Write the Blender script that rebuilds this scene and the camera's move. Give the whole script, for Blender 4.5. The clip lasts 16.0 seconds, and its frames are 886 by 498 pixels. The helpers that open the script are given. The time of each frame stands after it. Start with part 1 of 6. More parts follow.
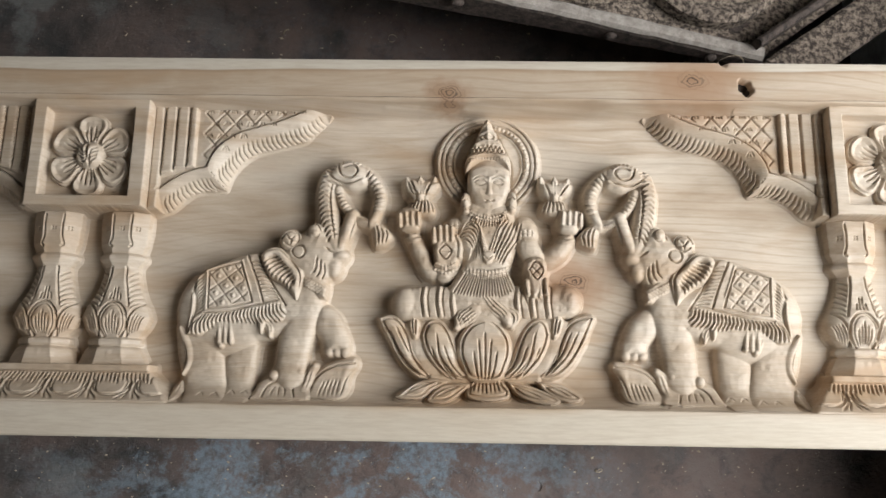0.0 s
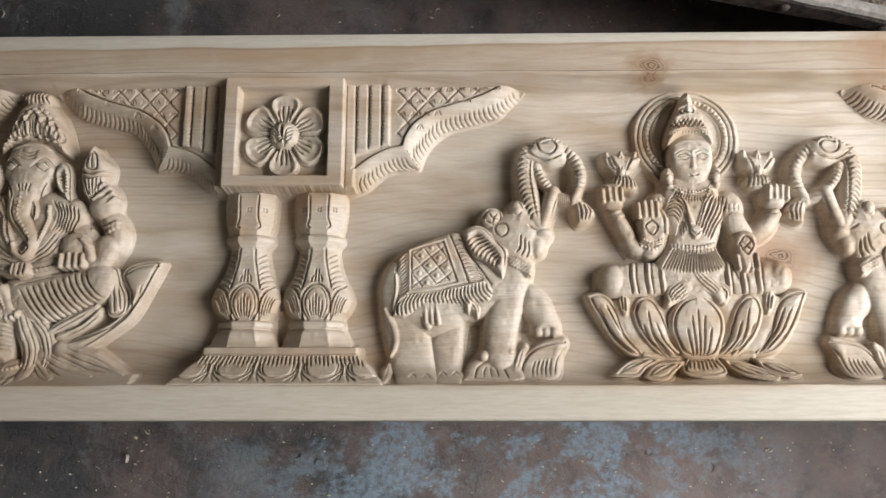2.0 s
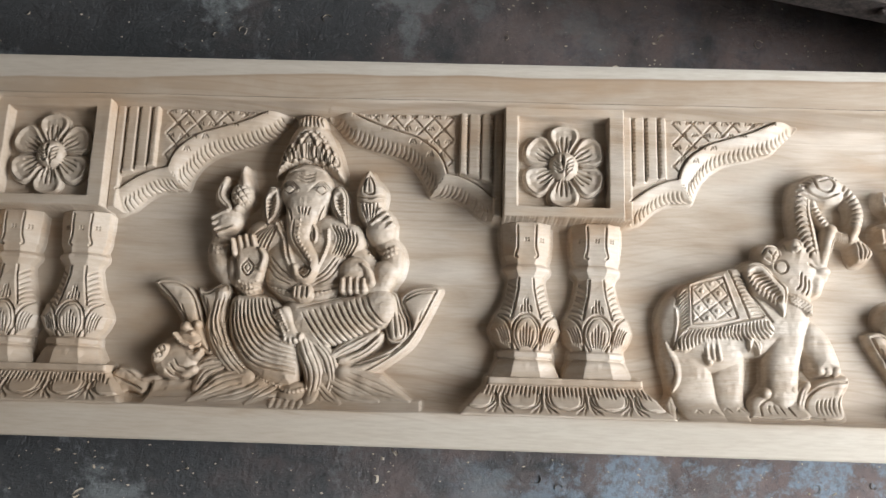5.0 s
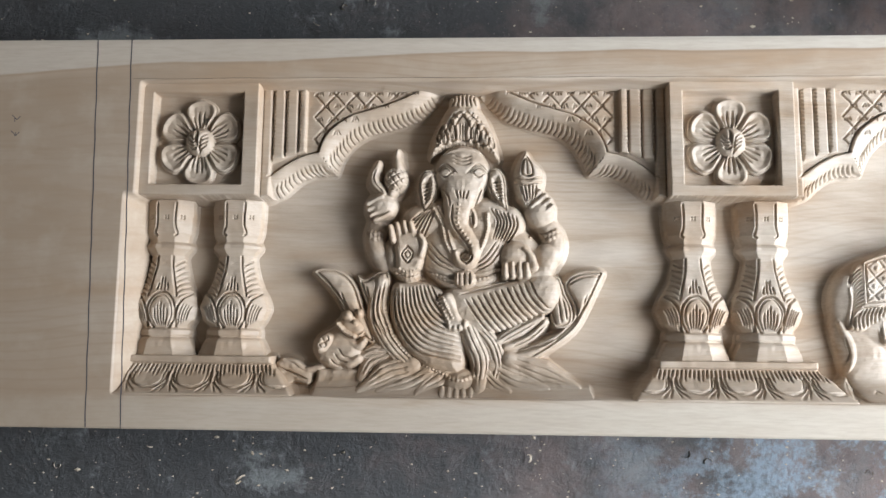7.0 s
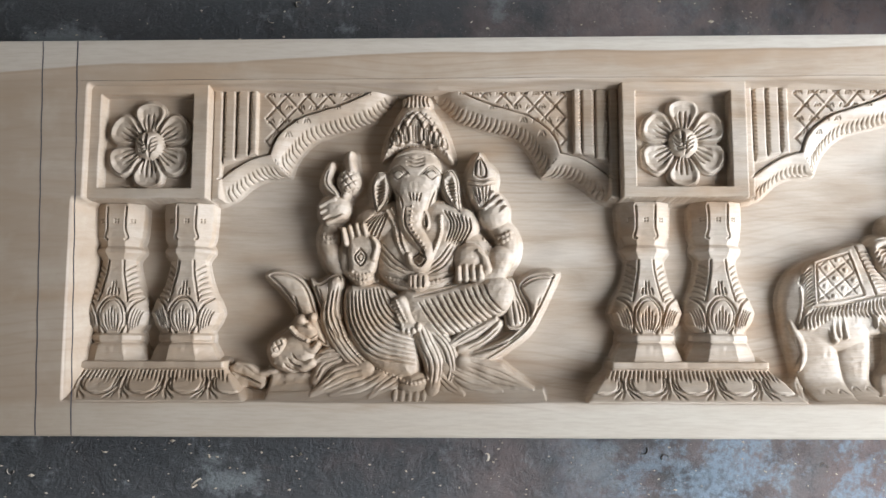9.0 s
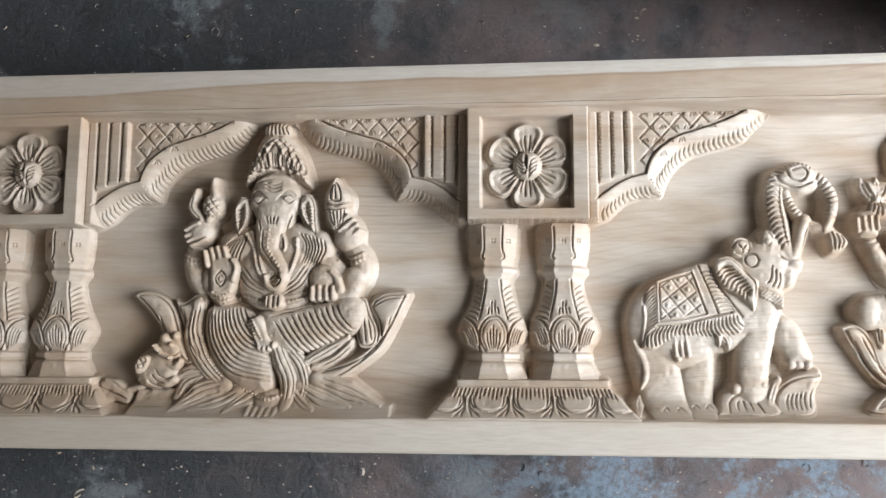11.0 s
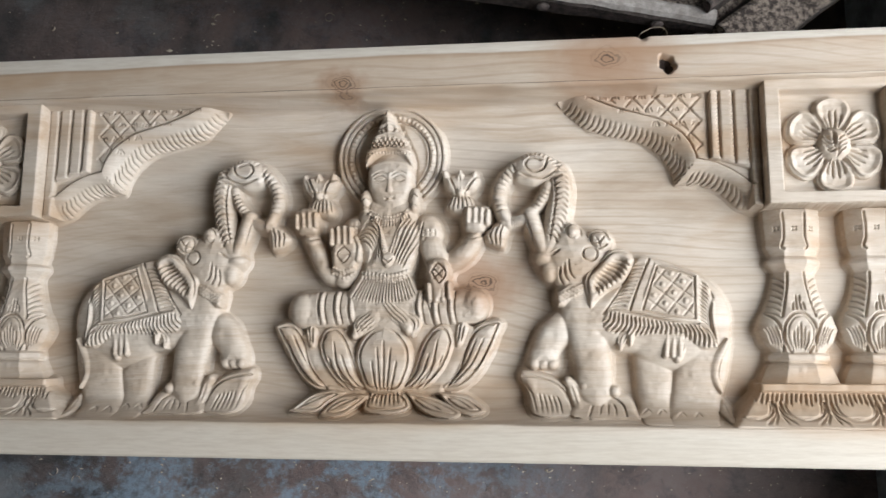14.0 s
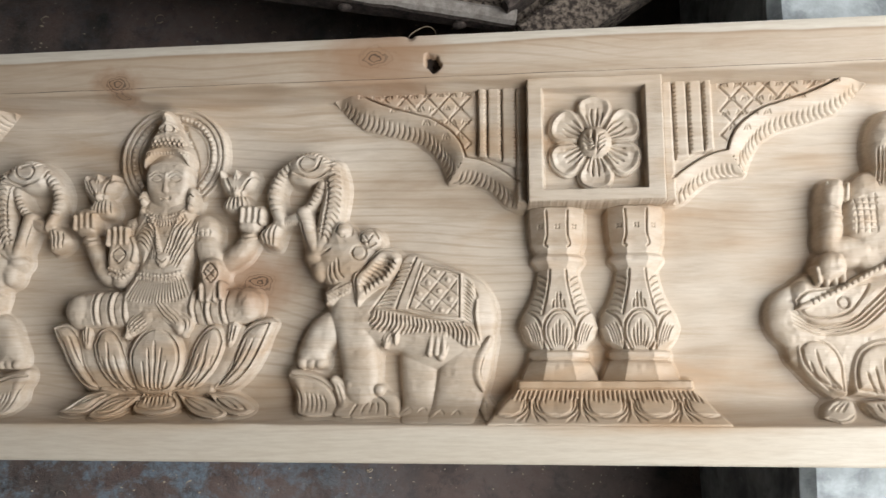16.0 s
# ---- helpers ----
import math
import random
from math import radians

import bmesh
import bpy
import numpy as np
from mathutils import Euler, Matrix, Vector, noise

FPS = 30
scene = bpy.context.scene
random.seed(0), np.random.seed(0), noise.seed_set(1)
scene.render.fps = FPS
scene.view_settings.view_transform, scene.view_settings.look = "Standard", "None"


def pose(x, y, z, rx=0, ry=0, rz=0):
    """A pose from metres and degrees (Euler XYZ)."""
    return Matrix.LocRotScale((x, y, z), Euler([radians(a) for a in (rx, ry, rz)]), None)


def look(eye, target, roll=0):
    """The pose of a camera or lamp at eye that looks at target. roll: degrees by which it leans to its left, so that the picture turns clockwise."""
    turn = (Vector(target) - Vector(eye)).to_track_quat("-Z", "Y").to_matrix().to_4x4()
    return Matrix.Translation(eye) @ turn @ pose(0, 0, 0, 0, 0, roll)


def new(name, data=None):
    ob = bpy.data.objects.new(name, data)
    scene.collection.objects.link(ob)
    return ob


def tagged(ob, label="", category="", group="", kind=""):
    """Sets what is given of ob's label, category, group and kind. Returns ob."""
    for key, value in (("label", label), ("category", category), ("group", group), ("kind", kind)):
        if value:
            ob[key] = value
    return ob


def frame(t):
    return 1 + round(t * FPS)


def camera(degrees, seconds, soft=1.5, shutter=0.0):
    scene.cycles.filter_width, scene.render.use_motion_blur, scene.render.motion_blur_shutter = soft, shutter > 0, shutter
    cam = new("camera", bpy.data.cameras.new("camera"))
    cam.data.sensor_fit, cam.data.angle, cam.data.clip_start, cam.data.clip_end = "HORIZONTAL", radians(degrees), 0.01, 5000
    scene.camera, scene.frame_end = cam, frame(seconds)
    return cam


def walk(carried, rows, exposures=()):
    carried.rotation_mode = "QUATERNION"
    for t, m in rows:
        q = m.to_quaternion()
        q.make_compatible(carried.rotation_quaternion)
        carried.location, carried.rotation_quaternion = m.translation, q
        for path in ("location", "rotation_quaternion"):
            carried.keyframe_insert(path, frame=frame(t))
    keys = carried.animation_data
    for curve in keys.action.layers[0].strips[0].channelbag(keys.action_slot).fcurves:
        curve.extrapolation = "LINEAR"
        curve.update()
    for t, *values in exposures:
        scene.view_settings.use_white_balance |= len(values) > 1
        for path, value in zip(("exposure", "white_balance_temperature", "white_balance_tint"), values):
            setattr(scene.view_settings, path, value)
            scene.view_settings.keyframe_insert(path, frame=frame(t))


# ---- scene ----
cam = camera(55.0, 16.0, soft=1.5, shutter=0.25)
# the panel leans: its low end lies on the floor, its high end on a ledge
LEAN_DEG, LIFT = -10.04, 0.1408
PANEL = pose(0, 0, LIFT, 0, LEAN_DEG, 0)
PATH = [
    (0, (-0.019, -0.017, 0.687), (-0.053, 0.428, -1.263), -3.5),
    (0.5, (-0.049, -0.015, 0.704), (-0.085, 0.436, -1.244), -4.0),
    (1, (-0.099, -0.021, 0.706), (-0.125, 0.434, -1.242), -3.0),
    (1.5, (-0.147, -0.025, 0.684), (-0.168, 0.414, -1.267), -2.8),
    (2, (-0.178, -0.028, 0.674), (-0.206, 0.404, -1.279), -3.8),
    (2.5, (-0.212, -0.023, 0.674), (-0.247, 0.412, -1.278), -4.6),
    (3, (-0.251, -0.023, 0.676), (-0.294, 0.414, -1.275), -5.6),
    (3.5, (-0.285, -0.015, 0.682), (-0.342, 0.422, -1.269), -7.1),
    (4, (-0.322, -0.018, 0.679), (-0.398, 0.41, -1.273), -8.7),
    (4.2, (-0.338, -0.017, 0.68), (-0.419, 0.408, -1.273), -9.1),
    (6.3, (-0.457, 0.015, 0.694), (-0.444, 0.413, -1.266), 3.4),
    (6.5, (-0.475, 0.016, 0.685), (-0.492, 0.395, -1.279), -1.3),
    (7, (-0.494, 0.032, 0.682), (-0.588, 0.302, -1.298), -18.7),
    (7.5, (-0.497, 0.045, 0.68), (-0.537, 0.273, -1.307), -10.4),
    (8, (-0.492, 0.057, 0.673), (-0.531, 0.253, -1.317), -11.8),
    (8.2, (-0.494, 0.056, 0.674), (-0.525, 0.258, -1.315), -9.2),
    (10.3, (-0.376, 0.043, 0.688), (-0.507, 0.3, -1.291), -26.6),
    (10.5, (-0.359, 0.043, 0.688), (-0.5, 0.307, -1.289), -27.9),
    (11, (-0.317, 0.05, 0.696), (-0.493, 0.313, -1.278), -33.9),
    (11.5, (-0.25, 0.038, 0.707), (-0.462, 0.315, -1.262), -37.4),
    (12, (-0.186, 0.037, 0.703), (-0.398, 0.316, -1.266), -37.3),
    (12.5, (-0.111, 0.032, 0.671), (-0.318, 0.328, -1.296), -35.2),
    (13, (-0.027, 0.031, 0.661), (-0.252, 0.349, -1.3), -35.7),
    (13.5, (0.053, 0.032, 0.658), (-0.165, 0.359, -1.303), -33.9),
    (14, (0.116, 0.03, 0.644), (-0.116, 0.36, -1.315), -35.2),
    (14.5, (0.158, 0.031, 0.634), (-0.072, 0.36, -1.325), -35.1),
    (15, (0.201, 0.028, 0.63), (-0.02, 0.361, -1.329), -33.8),
    (15.5, (0.238, 0.026, 0.626), (0.029, 0.362, -1.334), -32.1),
    (16, (0.272, 0.027, 0.627), (0.061, 0.367, -1.333), -32.3),
]
walk(cam, [(t, PANEL @ look(eye, target, roll)) for t, eye, target, roll in PATH],
     exposures=[(0.0, -0.31, 6700, 10), (1.5, -0.10, 6600, 10), (4.0, 0.26, 6400, 10), (7.0, 0.70, 6100, 10), (11.0, 0.48, 6000, 10), (12.2, 0.14, 6050, 10), (13.0, 0.0, 6100, 10), (14.5, -0.48, 6250, 10), (16.0, -0.68, 6600, 10)])

# ---- light: an open doorway on the high side, sky beyond it ----
world = bpy.data.worlds.new("sky")
scene.world = world
world.use_nodes = True
wn = world.node_tree.nodes
sky = wn.new("ShaderNodeTexSky")
sky.sky_type, sky.sun_disc = 'NISHITA', False
sky.sun_elevation, sky.sun_rotation = radians(48), radians(80)
wn["Background"].inputs["Strength"].default_value = 0.12
world.node_tree.links.new(sky.outputs[0], wn["Background"].inputs["Color"])


def area(name, eye, target, w, h, watts, colour):
    d = bpy.data.lights.new(name, 'AREA')
    d.shape, d.size, d.size_y, d.energy, d.color = 'RECTANGLE', w, h, watts, colour
    ob = new(name, d)
    ob.matrix_world = look(eye, target)
    return ob


area("doorway_light", (0.92, -0.08, 1.06), (0, 0.1, 0.1), 1.25, 0.95, 43, (0.955, 0.98, 1.0))
# added fill lamp to lift the shadows; the south wall has no window
area("fill_light", (0.5, -2.5, 1.75), (-0.2, 0.1, 0.1), 1.3, 0.9, 10, (0.92, 0.96, 1.0))


# ---- materials ----
def nodes_of(name, rough=0.7, metal=0.0):
    m = bpy.data.materials.new(name)
    m.use_nodes = True
    b = m.node_tree.nodes["Principled BSDF"]
    b.inputs["Roughness"].default_value, b.inputs["Metallic"].default_value = rough, metal
    return m, m.node_tree, b


def add(t, kind, **kw):
    n = t.nodes.new(kind)
    for k, v in kw.items():
        n.inputs[k.replace("_", " ")].default_value = v
    return n


def mapped(t, scale, rot=(0, 0, 0), loc=(0, 0, 0)):
    g = t.nodes.new("ShaderNodeNewGeometry")
    mp = add(t, "ShaderNodeMapping", Scale=scale, Rotation=rot, Location=loc)
    t.links.new(g.outputs["Position"], mp.inputs["Vector"])
    return mp.outputs[0]


def noisy(t, vec, scale, detail=4.0, rough=0.55, warp=0.0):
    n = add(t, "ShaderNodeTexNoise", Scale=scale, Detail=detail, Roughness=rough, Distortion=warp)
    t.links.new(vec, n.inputs["Vector"])
    return n.outputs["Fac"]


def ramp(t, fac, *stops):
    r = t.nodes.new("ShaderNodeValToRGB")
    while len(r.color_ramp.elements) < len(stops):
        r.color_ramp.elements.new(0.5)
    for e, (p, c) in zip(r.color_ramp.elements, stops):
        e.position = p
        e.color = (*c, 1) if hasattr(c, "__len__") else (c, c, c, 1)
    t.links.new(fac, r.inputs[0])
    return r.outputs[0]


def mix(t, fac, a, b, mode='MIX'):
    n = t.nodes.new("ShaderNodeMix")
    n.data_type, n.blend_type = 'RGBA', mode
    for sock, v in ((n.inputs[0], fac), (n.inputs[6], a), (n.inputs[7], b)):
        if isinstance(v, bpy.types.NodeSocket):
            t.links.new(v, sock)
        else:
            sock.default_value = v if isinstance(v, float) else (*v, 1)
    return n.outputs[2]


def calc(t, op, a, b=0.0):
    n = t.nodes.new("ShaderNodeMath")
    n.operation = op
    for sock, v in ((n.inputs[0], a), (n.inputs[1], b)):
        if isinstance(v, bpy.types.NodeSocket):
            t.links.new(v, sock)
        else:
            sock.default_value = v
    return n.outputs[0]


def bump(t, b, height, dist, strength=1.0):
    n = add(t, "ShaderNodeBump", Strength=strength, Distance=dist)
    t.links.new(height, n.inputs["Height"])
    t.links.new(n.outputs[0], b.inputs["Normal"])


UNLEAN = (0, radians(-LEAN_DEG), 0)


def wood(name, carved):
    """Pale fresh wood with its grain along the panel: brown heart, cream sapwood along both edges, knots."""
    m, t, b = nodes_of(name, 0.62)
    p = mapped(t, (1, 1, 1), UNLEAN, (0, 0, 0))
    sep = t.nodes.new("ShaderNodeSeparateXYZ")
    t.links.new(p, sep.inputs[0])
    broad = noisy(t, mapped(t, (2.0, 15, 9), UNLEAN), 1.0, 5, 0.6, 0.9)
    streak = noisy(t, mapped(t, (2.4, 62, 40), UNLEAN), 1.0, 6, 0.66, 0.9)
    fine = noisy(t, mapped(t, (14, 520, 300), UNLEAN), 1.0, 4, 0.65)
    col = ramp(t, broad, (0.28, (0.36, 0.265, 0.185)), (0.42, (0.48, 0.385, 0.29)), (0.55, (0.555, 0.47, 0.375)), (0.72, (0.625, 0.55, 0.46)))
    col = mix(t, ramp(t, streak, (0.49, 0.0), (0.70, 0.62)), col, (0.36, 0.25, 0.155))
    col = mix(t, ramp(t, streak, (0.26, 0.35), (0.42, 0.0)), col, (0.66, 0.60, 0.51))
    # reddish blush where the heart shows
    blush = noisy(t, mapped(t, (5.5, 22, 14), UNLEAN, (3.1, 1.7, 0)), 1.0, 3, 0.5, 0.4)
    col = mix(t, ramp(t, blush, (0.52, 0.0), (0.68, 0.75)), col, (0.42, 0.27, 0.15))
    # growth lines, bowed by slow waves
    bow = noisy(t, mapped(t, (2.4, 4, 3), UNLEAN, (7, 3, 0)), 1.0, 2, 0.5)
    line = calc(t, 'SINE', calc(t, 'ADD', calc(t, 'MULTIPLY', sep.outputs[1], 900.0), calc(t, 'MULTIPLY', bow, 95.0)))
    line = calc(t, 'MULTIPLY', ramp(t, line, (0.55, 0.0), (0.98, 1.0)), ramp(t, noisy(t, mapped(t, (3, 9, 5), UNLEAN, (1, 8, 0)), 1.0, 3), (0.40, 0.0), (0.62, 0.16 if carved else 0.42)))
    col = mix(t, line, col, (0.31, 0.215, 0.14))
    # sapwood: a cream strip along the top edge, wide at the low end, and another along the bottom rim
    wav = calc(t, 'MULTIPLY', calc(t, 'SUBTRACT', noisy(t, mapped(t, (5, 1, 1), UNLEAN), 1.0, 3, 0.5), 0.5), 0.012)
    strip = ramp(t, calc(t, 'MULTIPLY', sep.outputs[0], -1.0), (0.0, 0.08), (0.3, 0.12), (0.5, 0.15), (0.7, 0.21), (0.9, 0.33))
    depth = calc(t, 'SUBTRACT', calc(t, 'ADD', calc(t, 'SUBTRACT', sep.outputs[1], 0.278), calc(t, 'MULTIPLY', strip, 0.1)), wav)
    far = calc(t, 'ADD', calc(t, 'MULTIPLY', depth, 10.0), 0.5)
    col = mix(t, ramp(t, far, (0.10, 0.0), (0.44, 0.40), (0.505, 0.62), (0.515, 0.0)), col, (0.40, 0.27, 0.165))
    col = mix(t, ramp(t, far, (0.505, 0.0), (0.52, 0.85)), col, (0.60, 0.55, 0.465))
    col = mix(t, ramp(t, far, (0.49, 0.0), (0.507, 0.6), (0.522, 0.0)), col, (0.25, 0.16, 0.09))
    foot = calc(t, 'ADD', calc(t, 'MULTIPLY', calc(t, 'ADD', sep.outputs[1], wav), -10.0), 0.5)
    col = mix(t, ramp(t, foot, (0.42, 0.0), (0.48, 0.7)), col, (0.60, 0.545, 0.45))
    # browner heart towards the low end, and most in the uncut end
    # part of this darkening paints in how the light falls off there
    col = mix(t, ramp(t, calc(t, 'ADD', calc(t, 'MULTIPLY', sep.outputs[0], -1.0), calc(t, 'MULTIPLY', broad, 0.3)), (0.50, 0.0), (0.75, 0.4)), col, (0.43, 0.33, 0.235))
    col = mix(t, calc(t, 'MULTIPLY', ramp(t, calc(t, 'MULTIPLY', sep.outputs[0], -1.0), (0.66, 0.0), (0.79, 0.6)), ramp(t, far, (0.44, 1.0), (0.52, 0.0))), col, (0.30, 0.215, 0.14))
    col = mix(t, ramp(t, fine, (0.35, 0.28), (0.6, 0.0)), col, (0.36, 0.28, 0.20))
    for kx, ky, r in ((-0.002, 0.251, 0.014), (0.19, 0.262, 0.036), (0.097, 0.108, 0.026)):
        d = t.nodes.new("ShaderNodeVectorMath")
        d.operation = 'DISTANCE'
        flat = t.nodes.new("ShaderNodeCombineXYZ")
        t.links.new(calc(t, 'MULTIPLY', sep.outputs[0], 0.62), flat.inputs[0])
        t.links.new(sep.outputs[1], flat.inputs[1])
        t.links.new(flat.outputs[0], d.inputs[0])
        d.inputs[1].default_value = (kx * 0.62, ky, 0)
        dist = calc(t, 'ADD', d.outputs["Value"], calc(t, 'MULTIPLY', calc(t, 'SUBTRACT', noisy(t, p, 60, 3), 0.5), 0.016))
        col = mix(t, ramp(t, calc(t, 'DIVIDE', dist, r), (0.0, 0.95), (0.5, 0.65), (1.6, 0.0)), col, (0.34, 0.20, 0.115))
        ring = calc(t, 'SINE', calc(t, 'MULTIPLY', dist, 2600.0))
        near = ramp(t, calc(t, 'DIVIDE', dist, 0.011), (0.2, 1.0), (0.8, 0.0))
        col = mix(t, calc(t, 'MULTIPLY', near, ramp(t, ring, (0.2, 0.15), (0.8, 1.0))), col, (0.075, 0.045, 0.028))
    # dust and handling
    col = mix(t, ramp(t, noisy(t, p, 38, 5), (0.5, 0.0), (0.8, 0.22)), col, (0.62, 0.56, 0.46))
    t.links.new(col, b.inputs["Base Color"])
    t.links.new(ramp(t, fine, (0.3, 0.58), (0.7, 0.42)), b.inputs["Roughness"])
    h = calc(t, 'ADD', calc(t, 'MULTIPLY', fine, 0.5), calc(t, 'MULTIPLY', noisy(t, mapped(t, (60, 260, 160), UNLEAN), 1.0, 3), 0.6 if carved else 0.25))
    b.inputs["Specular IOR Level"].default_value = 0.45
    bump(t, b, h, 0.0005 if carved else 0.0003)
    return m


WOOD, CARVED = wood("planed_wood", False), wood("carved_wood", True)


def stained_floor():
    """Old cement floor: brown and black grime, worn blue paint, pale scuffs, specks of sawdust."""
    m, t, b = nodes_of("stained_cement", 0.55)
    p = mapped(t, (1, 1, 1))
    a = noisy(t, p, 5.5, 8, 0.66, 0.6)
    c = noisy(t, p, 34, 8, 0.72, 0.3)
    g = noisy(t, p, 150, 6, 0.7)
    sx = t.nodes.new("ShaderNodeSeparateXYZ")
    t.links.new(p, sx.inputs[0])
    col = ramp(t, a, (0.36, (0.030, 0.028, 0.027)), (0.46, (0.105, 0.078, 0.068)), (0.56, (0.15, 0.103, 0.088)), (0.70, (0.18, 0.14, 0.125)))
    # blackened towards the low end
    grime = calc(t, 'ADD', calc(t, 'MULTIPLY', sx.outputs[0], -1.0), calc(t, 'MULTIPLY', noisy(t, p, 9, 6, 0.7), 0.9))
    col = mix(t, ramp(t, calc(t, 'MULTIPLY', grime, 0.7), (0.50, 0.0), (0.70, 0.95)), col, (0.030, 0.032, 0.032))
    col = mix(t, ramp(t, c, (0.38, 0.55), (0.50, 0.0)), col, (0.028, 0.025, 0.024))
    blue = noisy(t, mapped(t, (1, 1.2, 1), (0, 0, 0.2), (0.35, 0.1, 0)), 10, 9, 0.74, 0.2)
    belt = ramp(t, calc(t, 'ABSOLUTE', calc(t, 'ADD', sx.outputs[0], 0.10)), (0.12, 1.0), (0.30, 0.0))
    south = ramp(t, sx.outputs[1], (0.0, 1.0), (0.2, 0.12))
    bl = calc(t, 'MULTIPLY', calc(t, 'MULTIPLY', ramp(t, blue, (0.48, 0.0), (0.54, 0.85)), belt), south)
    bl = calc(t, 'MULTIPLY', bl, ramp(t, g, (0.40, 0.35), (0.56, 1.0)))
    col = mix(t, bl, col, (0.19, 0.25, 0.30))
    pale = noisy(t, mapped(t, (1, 1, 1), (0, 0, 0), (5, 2, 0)), 11, 9, 0.75)
    west = ramp(t, calc(t, 'ABSOLUTE', calc(t, 'ADD', sx.outputs[0], 0.62)), (0.1, 1.0), (0.4, 0.25))
    col = mix(t, calc(t, 'MULTIPLY', ramp(t, pale, (0.55, 0.0), (0.62, 0.7)), west), col, (0.17, 0.18, 0.175))
    col = mix(t, ramp(t, g, (0.60, 0.0), (0.72, 0.5)), col, (0.17, 0.15, 0.135))
    speck = noisy(t, p, 420, 2, 0.5)
    col = mix(t, ramp(t, speck, (0.70, 0.0), (0.75, 0.8)), col, (0.30, 0.27, 0.23))
    t.links.new(col, b.inputs["Base Color"])
    t.links.new(ramp(t, c, (0.35, 0.35), (0.65, 0.7)), b.inputs["Roughness"])
    bump(t, b, calc(t, 'ADD', c, calc(t, 'MULTIPLY', g, 0.4)), 0.004, 0.8)
    return m


def plain(name, dark, light, scale, rough=0.75, metal=0.0, rel=0.002, at=(0.35, 0.65)):
    m, t, b = nodes_of(name, rough, metal)
    p = mapped(t, (1, 1, 1))
    n = noisy(t, p, scale, 6, 0.65, 0.2)
    n2 = noisy(t, p, scale * 7, 4, 0.6)
    col = ramp(t, n, (at[0], dark), (at[1], light))
    col = mix(t, ramp(t, n2, (0.4, 0.3), (0.65, 0.0)), col, tuple(c * 0.55 for c in dark))
    t.links.new(col, b.inputs["Base Color"])
    bump(t, b, calc(t, 'ADD', n, calc(t, 'MULTIPLY', n2, 0.5)), rel, 0.7)
    return m


FLOOR = stained_floor()
LEDGE = plain("worn_whitewash", (0.20, 0.22, 0.23), (0.46, 0.50, 0.51), 16, 0.8, 0.0, 0.003, (0.36, 0.5))
WALLP = plain("limewashed_plaster", (0.33, 0.31, 0.28), (0.44, 0.42, 0.39), 3, 0.9)
RUST = plain("rusty_iron", (0.026, 0.019, 0.016), (0.13, 0.098, 0.082), 170, 0.8, 0.0, 0.002)
DUSTY = plain("sawdust_caked_iron", (0.05, 0.037, 0.030), (0.36, 0.29, 0.23), 230, 0.95, 0.0, 0.004, (0.42, 0.60))
PALEDUST = plain("pale_dust_on_iron", (0.24, 0.21, 0.185), (0.42, 0.38, 0.34), 120, 0.85, 0.0, 0.001)
TEAL = plain("teal_enamel", (0.10, 0.17, 0.17), (0.17, 0.26, 0.255), 25, 0.35, 0.0, 0.0006)
SHAVE = plain("wood_shaving", (0.40, 0.32, 0.23), (0.60, 0.52, 0.40), 90, 0.8, 0.0, 0.0004)
PENCIL = plain("pencil_lead", (0.055, 0.05, 0.06), (0.10, 0.09, 0.10), 300, 0.6, 0.0, 0.0001)
# near-black that stands in for shade in the knot hole and along the rim
SHADE_DARK = plain("painted_shade", (0.02, 0.014, 0.01), (0.06, 0.04, 0.03), 200, 0.9, 0.0, 0.001)


# ---- mesh tools ----
def raw(name, verts, faces, material, parent=None, label="", smooth=True):
    me = bpy.data.meshes.new(name)
    me.from_pydata(verts, [], faces)
    me.materials.append(material)
    if smooth:
        me.polygons.foreach_set("use_smooth", [True] * len(me.polygons))
    me.update()
    ob = new(name, me)
    ob.parent = parent
    if label:
        ob["label"] = label
    return ob


def part(name, bm, material, parent=None, label=""):
    me = bpy.data.meshes.new(name)
    bmesh.ops.recalc_face_normals(bm, faces=bm.faces[:])
    bm.to_mesh(me)
    bm.free()
    me.materials.append(material)
    ob = new(name, me)
    ob.parent = parent
    if label:
        ob["label"] = label
    return ob


def box(bm, x0, y0, z0, x1, y1, z1, bevel=0.0):
    m = Matrix.Translation(((x0 + x1) / 2, (y0 + y1) / 2, (z0 + z1) / 2)) @ Matrix.Diagonal((x1 - x0, y1 - y0, z1 - z0, 1))
    vs = bmesh.ops.create_cube(bm, size=1, matrix=m)["verts"]
    if bevel:
        es = list({e for v in vs for e in v.link_edges})
        bmesh.ops.bevel(bm, geom=es, offset=bevel, segments=2, affect='EDGES')
    return bm


GROUND_H = 0.028  # the carved-out ground of the panel, above its own zero


def curve(pts, n=10):
    """A smooth line through the points (Catmull-Rom)."""
    p = np.array(pts, float)
    if len(p) < 3:
        return p
    q = np.vstack((2 * p[0] - p[1], p, 2 * p[-1] - p[-2]))
    out = []
    for i in range(1, len(q) - 2):
        s = np.linspace(0, 1, n, endpoint=False)[:, None]
        a, b, c, d = q[i - 1], q[i], q[i + 1], q[i + 2]
        out.append(0.5 * (2 * b + (c - a) * s + (2 * a - 5 * b + 4 * c - d) * s * s + (3 * b - a - 3 * c + d) * s ** 3))
    return np.vstack(out + [p[-1:]])


def rise(y):
    """How far the hollowed ground climbs towards the bottom rim, in millimetres."""
    q = np.clip((26.0 - y) / 17.0, 0, 1)
    return 27.0 * q * q


